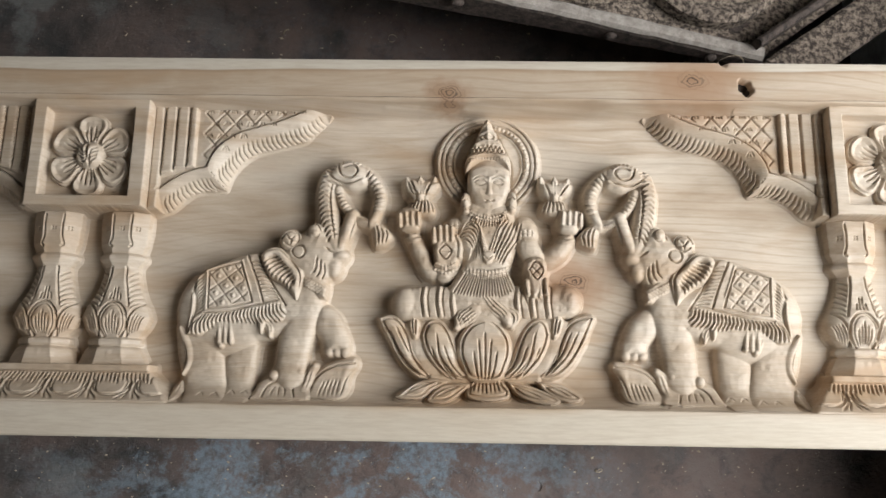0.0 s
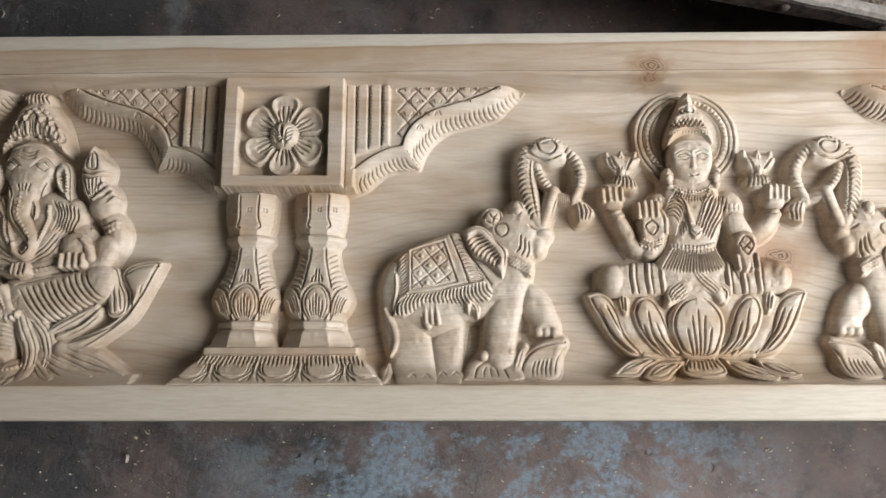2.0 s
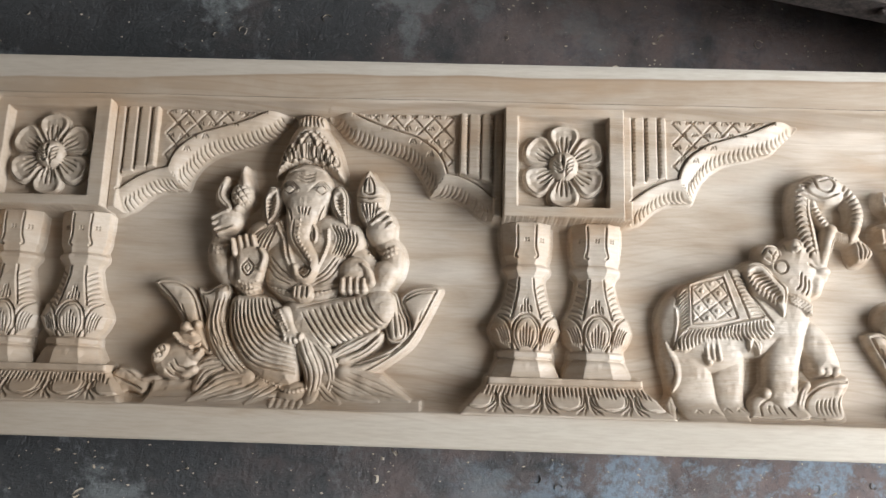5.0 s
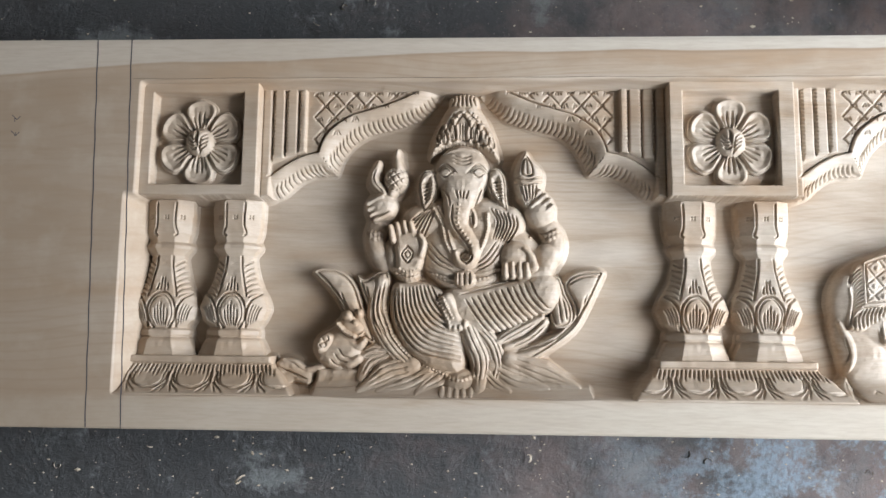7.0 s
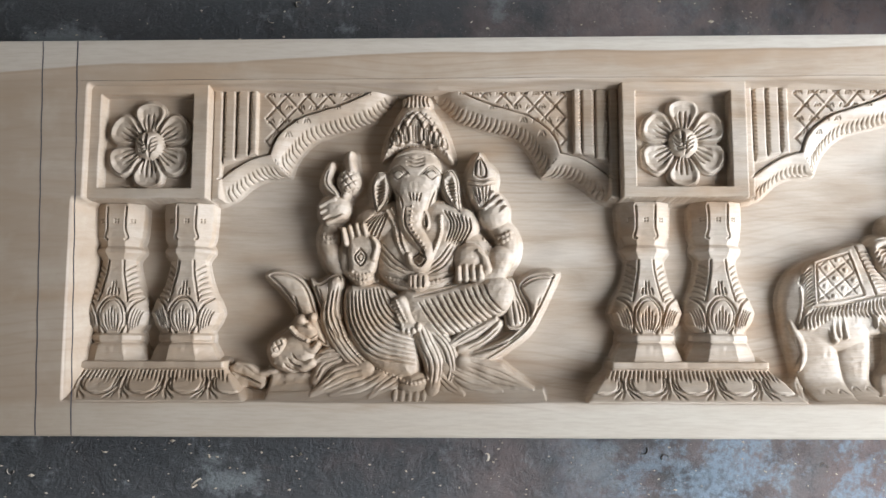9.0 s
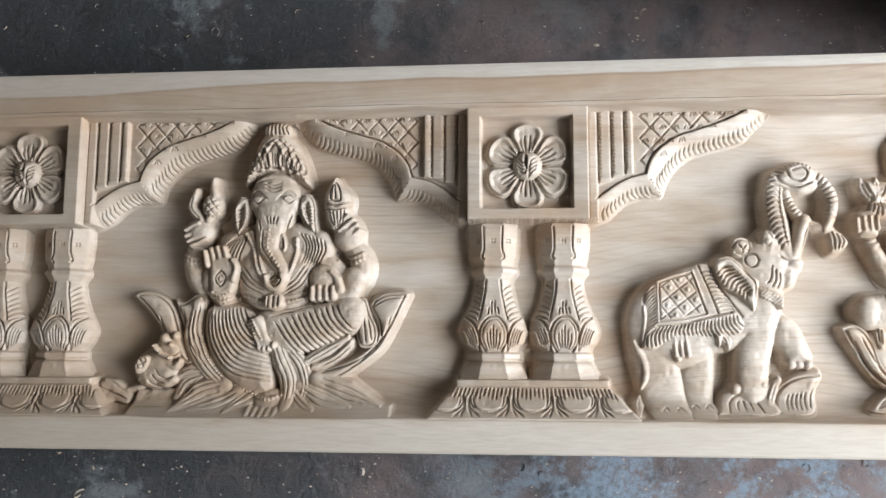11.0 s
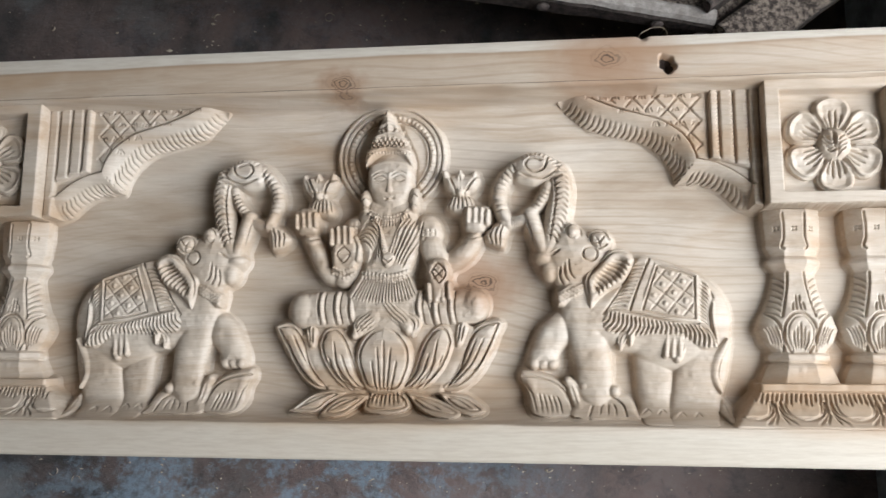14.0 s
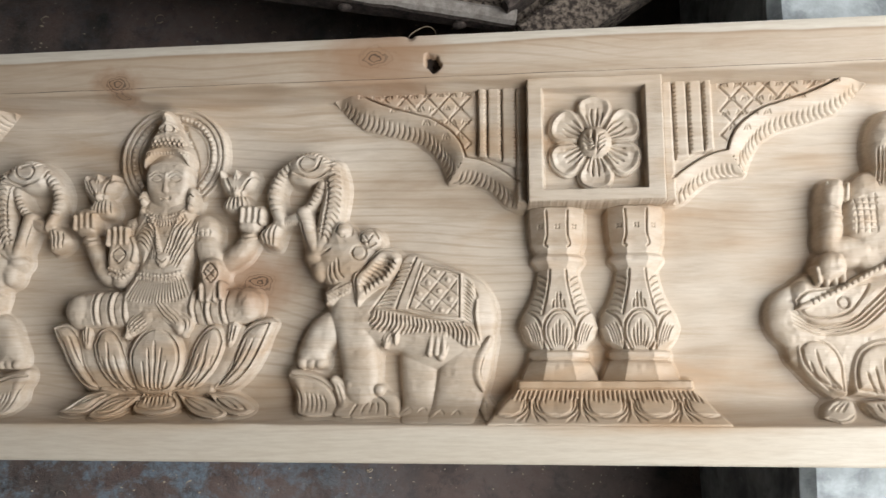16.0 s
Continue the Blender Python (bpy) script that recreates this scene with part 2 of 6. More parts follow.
def spread(a, k):
    """Mean over a square window of k cells to each side."""
    for axis in (0, 1):
        p = np.pad(a, [(k + 1, k) if i == axis else (0, 0) for i in (0, 1)], mode="edge")
        c = np.cumsum(p, axis=axis)
        n = a.shape[axis]
        hi = np.take(c, np.arange(2 * k + 1, 2 * k + 1 + n), axis=axis)
        lo = np.take(c, np.arange(0, n), axis=axis)
        a = (hi - lo) / (2 * k + 1)
    return a


class Relief:
    """A block of carving, cut from above like the chisel does it. All lengths in millimetres, heights above the panel's ground."""

    def __init__(self, x0, x1, y0, y1, step=0.5):
        self.x = np.arange(x0, x1 + step, step)
        self.y = np.arange(y0, y1 + step, step)
        self.step = step
        self.H = np.zeros((len(self.y), len(self.x)))
        self.L = np.zeros(self.H.shape, int)
        self.names, self.cur = [""], 0

    def piece(self, name=""):
        """What is cut next belongs to a piece of its own; with no name, to the body again."""
        if name:
            self.names.append(name)
        self.cur = len(self.names) - 1 if name else 0

    def _win(self, x0, x1, y0, y1):
        i0, i1 = np.searchsorted(self.x, (x0, x1))
        j0, j1 = np.searchsorted(self.y, (y0, y1))
        if i1 - i0 < 1 or j1 - j0 < 1:
            return None
        X, Y = np.meshgrid(self.x[i0:i1], self.y[j0:j1])
        return X, Y, (slice(j0, j1), slice(i0, i1))

    def _up(self, w, h, soft):
        old = self.H[w]
        self.L[w] = np.where(h > old, self.cur, self.L[w])
        if soft:
            k = soft
            m = np.maximum(h, old) + np.where((h > 0) & (old > 0), np.maximum(k - np.abs(h - old), 0) ** 2 / (4 * k), 0)
            self.H[w] = m
        else:
            self.H[w] = np.maximum(old, h)

    def blob(self, cx, cy, rx, ry, base, h, rot=0, p=2.0, soft=1.0):
        r = max(rx, ry)
        w = self._win(cx - r, cx + r, cy - r, cy + r)
        if w is None:
            return
        X, Y, s = w
        c, sn = math.cos(radians(rot)), math.sin(radians(rot))
        u, v = (X - cx) * c + (Y - cy) * sn, -(X - cx) * sn + (Y - cy) * c
        d = np.abs(u / rx) ** p + np.abs(v / ry) ** p
        self._up(s, np.where(d < 1, base + h * np.sqrt(np.clip(1 - d, 0, 1)), 0), soft)

    def _dist(self, pts, reach):
        p = np.array(pts, float)
        w = self._win(p[:, 0].min() - reach, p[:, 0].max() + reach, p[:, 1].min() - reach, p[:, 1].max() + reach)
        if w is None:
            return None
        X, Y, s = w
        best, par, side = np.full(X.shape, 1e9), np.zeros(X.shape), np.zeros(X.shape)
        seg = np.hypot(*np.diff(p, axis=0).T)
        tot, acc = max(seg.sum(), 1e-6), 0.0
        for a, b, L in zip(p[:-1], p[1:], seg):
            if L < 1e-6:
                continue
            dx, dy = (b - a) / L
            t = np.clip((X - a[0]) * dx + (Y - a[1]) * dy, 0, L)
            ex, ey = X - a[0] - t * dx, Y - a[1] - t * dy
            d = np.hypot(ex, ey)
            near = d < best
            best = np.where(near, d, best)
            par = np.where(near, (acc + t) / tot, par)
            side = np.where(near, np.sign(dx * ey - dy * ex), side)
            acc += L
        return best, par, side, s

    def stroke(self, pts, r0, r1, base, h, base1=None, soft=1.0, mid=None, p=2.0):
        """A tapering rounded limb along a smooth line; mid is its radius half-way."""
        g = self._dist(curve(pts, 6), max(r0, r1, mid or 0))
        if g is None:
            return
        d, t, _, s = g
        r = np.maximum(r0 + (r1 - r0) * t, 0.2)
        if mid:
            r = r + (mid - (r0 + r1) / 2) * 4 * t * (1 - t)
        b = base if base1 is None else base + (base1 - base) * t
        self._up(s, np.where(d < r, b + h * (np.clip(1 - (d / r) ** p, 0, 1)) ** 0.5, 0), soft)

    def groove(self, pts, width=1.2, depth=1.2, taper=True):
        g = self._dist(curve(pts, 6), width)
        if g is None:
            return
        d, t, _, s = g
        k = np.clip(1 - (d / width) ** 1.2, 0, 1)
        if taper:
            k = k * np.clip(np.minimum(t, 1 - t) * 6 + 0.25, 0, 1)
        H = self.H[s]
        self.H[s] = np.where(H > 1.0, np.maximum(H - 2.2 * depth * k, 0.8), H)

    def ridge(self, pts, width=1.2, high=1.0):
        g = self._dist(curve(pts, 6), width)
        if g is None:
            return
        d, t, _, s = g
        H = self.H[s]
        self.H[s] = np.where(H > 0.5, H + high * np.sqrt(np.clip(1 - (d / width) ** 2, 0, 1)), H)

    def beads(self, pts, r, gap, high=1.2):
        c = curve(pts, 8)
        L = np.concatenate(([0], np.cumsum(np.hypot(*np.diff(c, axis=0).T))))
        for q in np.arange(0, L[-1], gap):
            x, y = np.interp(q, L, c[:, 0]), np.interp(q, L, c[:, 1])
            w = self._win(x - r, x + r, y - r, y + r)
            if w is None:
                continue
            X, Y, s = w
            k = np.sqrt(np.clip(1 - ((X - x) ** 2 + (Y - y) ** 2) / r ** 2, 0, 1))
            self.H[s] = np.where(self.H[s] > 0.5, self.H[s] + high * k, self.H[s])

    def inside(self, poly, smooth=True):
        """Distance inside a closed outline (negative outside), with its window."""
        q = np.array(poly, float)
        if smooth:
            q = curve(list(q) + [q[0]], 5)[:-1]
        w = self._win(q[:, 0].min() - 1, q[:, 0].max() + 1, q[:, 1].min() - 1, q[:, 1].max() + 1)
        if w is None:
            return None
        X, Y, s = w
        d, odd = np.full(X.shape, 1e9), np.zeros(X.shape, bool)
        for a, b in zip(q, np.roll(q, -1, 0)):
            e = b - a
            L2 = max(e @ e, 1e-9)
            t = np.clip(((X - a[0]) * e[0] + (Y - a[1]) * e[1]) / L2, 0, 1)
            d = np.minimum(d, np.hypot(X - a[0] - t * e[0], Y - a[1] - t * e[1]))
            if abs(e[1]) > 1e-9:
                odd ^= ((a[1] > Y) != (b[1] > Y)) & (X < e[0] * (Y - a[1]) / e[1] + a[0])
        return np.where(odd, d, -d), X, Y, s

    def plate(self, poly, base, h, bevel, smooth=True, soft=0.0, tilt=(0, 0), sloped=False):
        """A slab with rounded edges; tilt: rise per mm along x and y from its middle."""
        g = self.inside(poly, smooth)
        if g is None:
            return
        d, X, Y, s = g
        k = np.clip(d / bevel, 0, 1)
        q = np.array(poly, float).mean(0)
        top = base + h * (k if sloped else np.sqrt(1 - (1 - k) ** 2)) + tilt[0] * (X - q[0]) + tilt[1] * (Y - q[1])
        self._up(s, np.where(d > 0, np.maximum(top, 0.5), 0), soft)

    def slope(self, poly, top_line, low_line, high, low):
        """A surface that falls from one line to another, hollowed like a gouged leaf."""
        g = self.inside(poly, False)
        d, X, Y, s = g
        dist = []
        for line in (top_line, low_line):
            c, best = curve(line, 5), np.full(X.shape, 1e9)
            for a, b in zip(c[:-1], c[1:]):
                e = b - a
                t = np.clip(((X - a[0]) * e[0] + (Y - a[1]) * e[1]) / max(e @ e, 1e-9), 0, 1)
                best = np.minimum(best, np.hypot(X - a[0] - t * e[0], Y - a[1] - t * e[1]))
            dist.append(best)
        f = dist[1] / np.maximum(dist[0] + dist[1], 1e-6)
        self._up(s, np.where(d > 0, low + (high - low) * np.sin(np.clip(f, 0, 1) * 1.5708), 0), 0)

    def ring(self, poly, inset, width, depth, smooth=True):
        """A gouge line that follows an outline at an even distance inside it."""
        g = self.inside(poly, smooth)
        if g is None:
            return
        d, X, Y, s = g
        k = np.clip(1 - ((d - inset) / width) ** 2, 0, 1)
        self.H[s] = np.where((d > 0) & (self.H[s] > 1), np.maximum(self.H[s] - 2.2 * depth * k, 0.8), self.H[s])

    def petal(self, poly, base, h, bevel, inset=0.0, veins=()):
        """A domed petal with a raised rim and veins."""
        self.plate(poly, base, h, bevel)
        if inset:
            self.ring(poly, inset, 1.0, 1.3)
        for v in veins:
            self.groove(v, 0.9, 1.3)

    def sink(self, poly, depth, bevel, smooth=True):
        g = self.inside(poly, smooth)
        if g is None:
            return
        d, X, Y, s = g
        self.H[s] = np.where(d > 0, np.maximum(self.H[s] - depth * np.clip(d / bevel, 0, 1), 0.6), self.H[s])

    def lattice(self, poly, gap, angles, width, depth, smooth=True, off=0.0):
        """Crossed gouge lines inside an outline."""
        g = self.inside(poly, smooth)
        if g is None:
            return
        d, X, Y, s = g
        cut = np.zeros(X.shape)
        for a in angles:
            q = X * math.cos(radians(a)) + Y * math.sin(radians(a)) + off
            e = np.abs((q / gap) % 1 - 0.5) * gap
            cut = np.maximum(cut, np.clip(1 - (e / width) ** 2, 0, 1))
        self.H[s] = np.where((d > 0.5) & (self.H[s] > 1), np.maximum(self.H[s] - depth * cut, 0.8), self.H[s])

    def fringe(self, outer, inner, n, width, depth, lean=0.0, bow=0.0):
        """A row of short gouge cuts from one line to another."""
        a, b = curve(outer, 12), curve(inner, 12)
        la = np.concatenate(([0], np.cumsum(np.hypot(*np.diff(a, axis=0).T))))
        lb = np.concatenate(([0], np.cumsum(np.hypot(*np.diff(b, axis=0).T))))
        for i in range(n):
            f = (i + 0.5) / n
            g = min(max(f + lean, 0), 1)
            p = np.array([np.interp(f * la[-1], la, a[:, k]) for k in (0, 1)])
            q = np.array([np.interp(g * lb[-1], lb, b[:, k]) for k in (0, 1)])
            e = q - p
            m = (p + q) / 2 + bow * np.array((-e[1], e[0]))
            self.groove([p, m, q], width, depth)

    def leaf(self, pts, widths, base, h, veins=(), span=(0.06, 0.86), vw=0.8, vd=1.3, rim=0.0, soft=0.6, p=2.0, base1=None):
        """A petal or fold along a smooth line, its half-widths given at even steps, with veins cut along it."""
        g = self._dist(curve(pts, 8), max(widths))
        if g is None:
            return
        d, t, side, s = g
        r = np.maximum(np.interp(t, np.linspace(0, 1, len(widths)), widths), 0.2)
        u = d / r
        b = base if base1 is None else base + (base1 - base) * t
        top = np.where(u < 1, b + h * np.sqrt(np.clip(1 - u ** p, 0, 1)), 0)
        v = u * side
        for f in veins:
            k = np.clip(1 - (np.abs(v - f) * r / vw) ** 2, 0, 1)
            e = span[1] - 0.14 * abs(f)
            k = k * np.clip((t - span[0]) * 12, 0, 1) * np.clip((e - t) * 10, 0, 1)
            top = np.where(u < 1, top - vd * k, top)
        if rim:
            k = np.clip(1 - (np.abs(u - rim) * r / 1.0) ** 2, 0, 1)
            top = np.where(u < 1, top - 1.4 * k, top)
        self._up(s, np.where(u < 1, np.maximum(top, 1.0), 0), soft)

    def fingers(self, x, y, ang, n, gap, length, rad, base, h):
        """A row of fingers side by side, pointing along ang degrees."""
        c, sn = math.cos(radians(ang)), math.sin(radians(ang))
        for i in range(n):
            o = (i - (n - 1) / 2) * gap
            L = length * (1 - 0.10 * abs(i - (n - 1) / 2))
            ax, ay = x - sn * o, y + c * o
            self.stroke([(ax, ay), (ax + c * L, ay + sn * L)], rad * 1.1, rad * 0.95, base - 1.2, h, soft=0.5)

    def folds(self, a, b, n, width=1.0, depth=1.5, bow=0.0):
        """Gouge lines that run alongside one another, from the line a over to the line b."""
        A, B = curve(a, 10), curve(b, 10)

        def even(c, m=12):
            L = np.concatenate(([0], np.cumsum(np.hypot(*np.diff(c, axis=0).T))))
            q = np.linspace(0, L[-1], m)
            return np.stack((np.interp(q, L, c[:, 0]), np.interp(q, L, c[:, 1])), 1)
        A, B = even(A), even(B)
        for i in range(n):
            f = i / max(n - 1, 1)
            self.groove(A + (B - A) * f, width, depth)

    def rough(self, amount=0.25, size=6.0):
        """The small unevenness of hand work: soft random facets at two sizes."""
        rng = np.random.default_rng(len(self.x) * 7 + len(self.y))
        f = np.zeros(self.H.shape)
        for cell, k in ((size, 1.0), (size * 0.4, 0.45)):
            nx, ny = int((self.x[-1] - self.x[0]) / cell) + 4, int((self.y[-1] - self.y[0]) / cell) + 4
            r = rng.normal(size=(ny, nx))
            u, v = (self.x - self.x[0]) / cell + 1, (self.y - self.y[0]) / cell + 1
            i, j = u.astype(int), v.astype(int)
            a, b = u - i, v - j
            a, b = (a * a * (3 - 2 * a))[None, :], (b * b * (3 - 2 * b))[:, None]
            f += k * ((r[np.ix_(j, i)] * (1 - a) + r[np.ix_(j, i + 1)] * a) * (1 - b) + (r[np.ix_(j + 1, i)] * (1 - a) + r[np.ix_(j + 1, i + 1)] * a) * b)
        self.H = np.where(self.H > 0.6, np.maximum(self.H + 1.7 * amount * f, 0.5), self.H)

    def mesh(self, name, parent, label="", dx=0.0, dy=0.0, mirror=False, sx=1.0, low=1.0, high=1.0, fillet=0.5, flat=0.55, view_foot=None):
        # low and high: how fully the relief stands out at its foot and at its head
        n = int(9.0 / self.step)
        gx = self.x[0] + self.step * np.arange(-n, len(self.x) + n)
        gy = self.y[0] + self.step * np.arange(-n, len(self.y) + n)
        H, L = np.pad(self.H, n), np.pad(self.L, n, mode="edge")
        H = H * np.interp(gy, (self.y[0], self.y[-1]), (low, high))[:, None]
        # the broad forms are cut flat, the gouge lines keep their depth
        k = int(5.0 / self.step)
        mask = (H > 0.3).astype(float)
        broad = spread(spread(H * mask, k), k) / np.maximum(spread(spread(mask, k), k), 1e-3)
        H = np.where(H > 0.3, np.maximum(H - flat * np.maximum(broad - 9.0, 0), 0.5), H)
        # the ground sweeps up to the foot of the carving
        if fillet:
            k = int(2.4 / self.step)
            H = np.where(H > 0.3, H, fillet * spread(spread(H, k), k))
        # ease single steps so that walls are not ragged
        P = np.pad(H, 1, mode="edge")
        S = (P[1:-1, 1:-1] * 8 + P[:-2, 1:-1] + P[2:, 1:-1] + P[1:-1, :-2] + P[1:-1, 2:]) / 12
        H = np.where(H > 0.3, S, np.minimum(H, S))
        ny, nx = H.shape
        q = (H > 0.3)
        cell = q[:-1, :-1] | q[1:, :-1] | q[:-1, 1:] | q[1:, 1:]
        idx = np.arange(nx * ny).reshape(ny, nx)
        X, Y = np.meshgrid(gx, gy)
        G = rise(Y)
        Zz = G + np.where(q, H * (1 - G / 46), -0.9)
        # enlarged around the camera's foot so the flattened outline fits the camera's view
        if view_foot:
            X, Y = view_foot[0] + (X - view_foot[0]) * 1.011, view_foot[1] + (Y - view_foot[1]) * 1.011
        if mirror:
            X = -X
        X = X * sx
        whole = np.stack(((X + dx).ravel(), (Y + dy).ravel(), Zz.ravel() + GROUND_H * 1000), 1) / 1000
        mine = L[:-1, :-1]
        body = None
        for n, piece in enumerate(self.names):
            c = cell & (mine == n)
            if c.sum() < (1 if n == 0 else 40):
                continue
            f = np.stack((idx[:-1, :-1][c], idx[:-1, 1:][c], idx[1:, 1:][c], idx[1:, :-1][c]), 1)
            used, inv = np.unique(f, return_inverse=True)
            f = inv.reshape(-1, 4)
            if mirror:
                f = f[:, ::-1]
            me = bpy.data.meshes.new(piece or name)
            me.vertices.add(len(used))
            me.vertices.foreach_set("co", whole[used].ravel())
            me.loops.add(f.size)
            me.loops.foreach_set("vertex_index", f.ravel().astype(np.int32))
            me.polygons.add(len(f))
            me.polygons.foreach_set("loop_start", np.arange(0, f.size, 4, dtype=np.int32))
            me.polygons.foreach_set("use_smooth", np.ones(len(f), bool))
            me.update(calc_edges=True)
            me.materials.append(CARVED)
            ob = new(piece or name, me)
            ob.parent = body or parent
            if body is None:
                body = ob
                if label:
                    ob["label"] = label
        return body


# ---- the setting ----
bm = bmesh.new()
vs = [bm.verts.new((x, y, 0)) for x, y in ((-30, -30), (30, -30), (30, 30), (-30, 30))]
bm.faces.new(vs)
tagged(part("floor", bm, FLOOR), "stained old cement floor with grime, worn blue paint and sawdust", "floor", kind="structure")

EDGE = PANEL @ Vector((0.447, 0, 0.020))
bm = bmesh.new()
# the ledge: a low masonry step with a crumbled front edge
rng = random.Random(5)
N = 160
prof = []
for i in range(N + 1):
    y = -2.7 + 5.6 * i / N
    e = 0.006 * noise.noise((y * 9, 0, 3)) + 0.006 * noise.noise((y * 41, 2, 3))
    xs = EDGE.x + 0.0
    prof.append([bm.verts.new(c) for c in ((xs + 0.02 + e, y, 0), (xs + 0.012 + e, y, EDGE.z - 0.030 + 2 * e), (xs + 0.004 + e, y, EDGE.z - 0.008 + e), (xs + 0.012 + 1.5 * e, y, EDGE.z), (xs + 0.5, y, EDGE.z), (1.05, y, EDGE.z))])
for a, b in zip(prof, prof[1:]):
    for k in range(len(a) - 1):
        bm.faces.new((a[k], b[k], b[k + 1], a[k + 1]))
tagged(part("ledge", bm, LEDGE), "pale blue-grey whitewashed masonry ledge with a crumbling edge", "ledge", kind="structure")

# unseen shed, added to enclose and bounce the light; its high side stands open
for nm, c in (("wall_west", (-2.9, -2.8, 0, -2.7, 3.0, 3.0)), ("wall_north", (-2.7, 2.8, 0, 1.2, 3.0, 3.0)),
              ("wall_south", (-2.7, -2.8, 0, 1.2, -2.6, 3.0)), ("wall_east_low", (1.0, -2.6, 0, 1.2, 2.8, 0.55)),
              ("wall_east_high", (1.0, -2.6, 2.0, 1.2, 2.8, 3.0)), ("wall_east_side", (1.0, -2.6, 0.55, 1.2, -1.2, 2.0)),
              ("wall_east_end", (1.0, 0.7, 0.55, 1.2, 2.8, 2.0)), ("ceiling", (-2.9, -2.8, 3.0, 1.2, 3.0, 3.1))):
    tagged(part(nm, box(bmesh.new(), *c), WALLP), "plain limewashed plaster of an added, unseen room", "ceiling" if nm == "ceiling" else "wall", kind="structure")

# ---- the carved panel ----
panel = tagged(new("carved_panel"), "long pale wooden panel carved in deep relief, leaning on a ledge", "wood carving")
panel.matrix_world = PANEL
YB, YT, XL, XR, TOP, BOT = -16.5, 278.0, -924.0, 760.0, 65.0, 20.0


def board():
    xs = np.concatenate((np.arange(XL, -768, 4.0), np.arange(-768, -748, 1.0), np.arange(-748, 186, 2.5), np.arange(186, 222, 1.0), np.arange(222, XR + 1, 2.5)))
    ys = np.concatenate((np.arange(YB, 6, 2.0), np.arange(6, 11, 0.8), np.arange(11, 238, 2.4), np.arange(238, 249, 0.8), np.arange(249, 266, 1.0), np.arange(266, YT + 0.1, 2.0), [YT]))
    X, Y = np.meshgrid(xs, ys)
    wob = 0.5 * np.sin(X / 37) + 0.4 * np.sin(X / 11 + 1)
    low = np.clip((Y - 8.2 - 0.3 * wob) / 1.2, 0, 1)
    high = np.clip((245.2 + 0.4 * wob - Y) / 4.5, 0, 1)
    left = np.clip((X + 765) / np.where(Y > 156, 4.0, 13.0) - np.where(Y > 156, 2.2, 0.0), 0, 1)
    k = low * high * left
    tool = 0.45 * np.sin(X / 9 + 2 * np.sin(Y / 23)) * np.sin(Y / 7 + X / 60) + 0.35 * np.sin(X / 31 + Y / 15)
    Z = TOP - k * (TOP - GROUND_H * 1000) + np.where(k > 0.9, tool, 0)
    # the ground rises towards both rims
    Z += k * rise(Y)
    Z += np.where(k > 0.5, 6.0 * np.clip((Y - 214) / 30, 0, 1) ** 1.5, 0)
    # open knot hole in the top rim, and a chip in the edge
    d = np.hypot((X - 204) / 5.2, (Y - 257 + 0.35 * (X - 204)) / 6.0) + 0.12 * np.sin(np.arctan2(Y - 257, X - 204) * 5)
    Z -= 13 * np.clip((1.15 - d) / 0.4, 0, 1)
    d = np.hypot((X - 188) / 4.0, (Y - 278) / 3.0)
    Z -= 5 * np.clip(1.1 - d, 0, 1)
    arris = np.minimum(Y - YB, YT - Y)
    Z -= np.where(arris < 0.9, 0.8, 0)
    ny, nx = Z.shape
    v = np.stack((X.ravel(), Y.ravel(), Z.ravel()), 1)
    idx = np.arange(nx * ny).reshape(ny, nx)
    f = np.stack((idx[:-1, :-1].ravel(), idx[:-1, 1:].ravel(), idx[1:, 1:].ravel(), idx[1:, :-1].ravel()), 1).tolist()
    rim = np.concatenate((idx[0, :], idx[1:, -1], idx[-1, -2::-1], idx[-2:0:-1, 0]))
    b0 = len(v)
    under = v[rim].copy()
    under[:, 2] = BOT
    v = np.vstack((v, under))
    n = len(rim)
    for i in range(n):
        j = (i + 1) % n
        f.append([int(rim[i]), b0 + i, b0 + j, int(rim[j])])
    f.append([b0 + i for i in range(n)][::-1])
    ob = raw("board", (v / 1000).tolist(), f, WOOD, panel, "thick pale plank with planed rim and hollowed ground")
    return ob


board()

for k, (xa, xb) in enumerate(((-792, -782), (-765.5, -756))):
    bm = bmesh.new()
    n = 30
    vv = []
    for i in range(n + 1):
        y = YT - 0.6 - (YT - YB - 1.2) * i / n
        x = xa + (xb - xa) * i / n + 0.25 * math.sin(i * 1.7 + k)
        vv.append([bm.verts.new(((x + s) / 1000, y / 1000, (TOP + 0.06) / 1000)) for s in (-0.45, 0.45)])
    for a, b in zip(vv, vv[1:]):
        bm.faces.new((a[0], a[1], b[1], b[0]))
    part("pencil_line", bm, PENCIL, panel, "dark pencil setting-out line")

# a small pencil scribble on the uncut end
bm = bmesh.new()
for line in (((-855.1, 218.0), (-851.3, 214.4), (-848.8, 217.1)), ((-853.1, 215.3), (-852.9, 212.6)), ((-855.0, 205.5), (-851.1, 201.9), (-848.7, 204.6)), ((-851.4, 204.6), (-852.0, 201.1))):
    for (xa, ya), (xb, yb) in zip(line, line[1:]):
        e = Vector((yb - ya, xa - xb, 0)).normalized() * 0.3
        bm.faces.new([bm.verts.new(((x + q * e.x) / 1000, (y + q * e.y) / 1000, (TOP + 0.06) / 1000)) for x, y, q in ((xa, ya, -1), (xb, yb, -1), (xb, yb, 1), (xa, ya, 1))])
part("pencil_mark", bm, PENCIL, panel, "small dark pencil scribble")

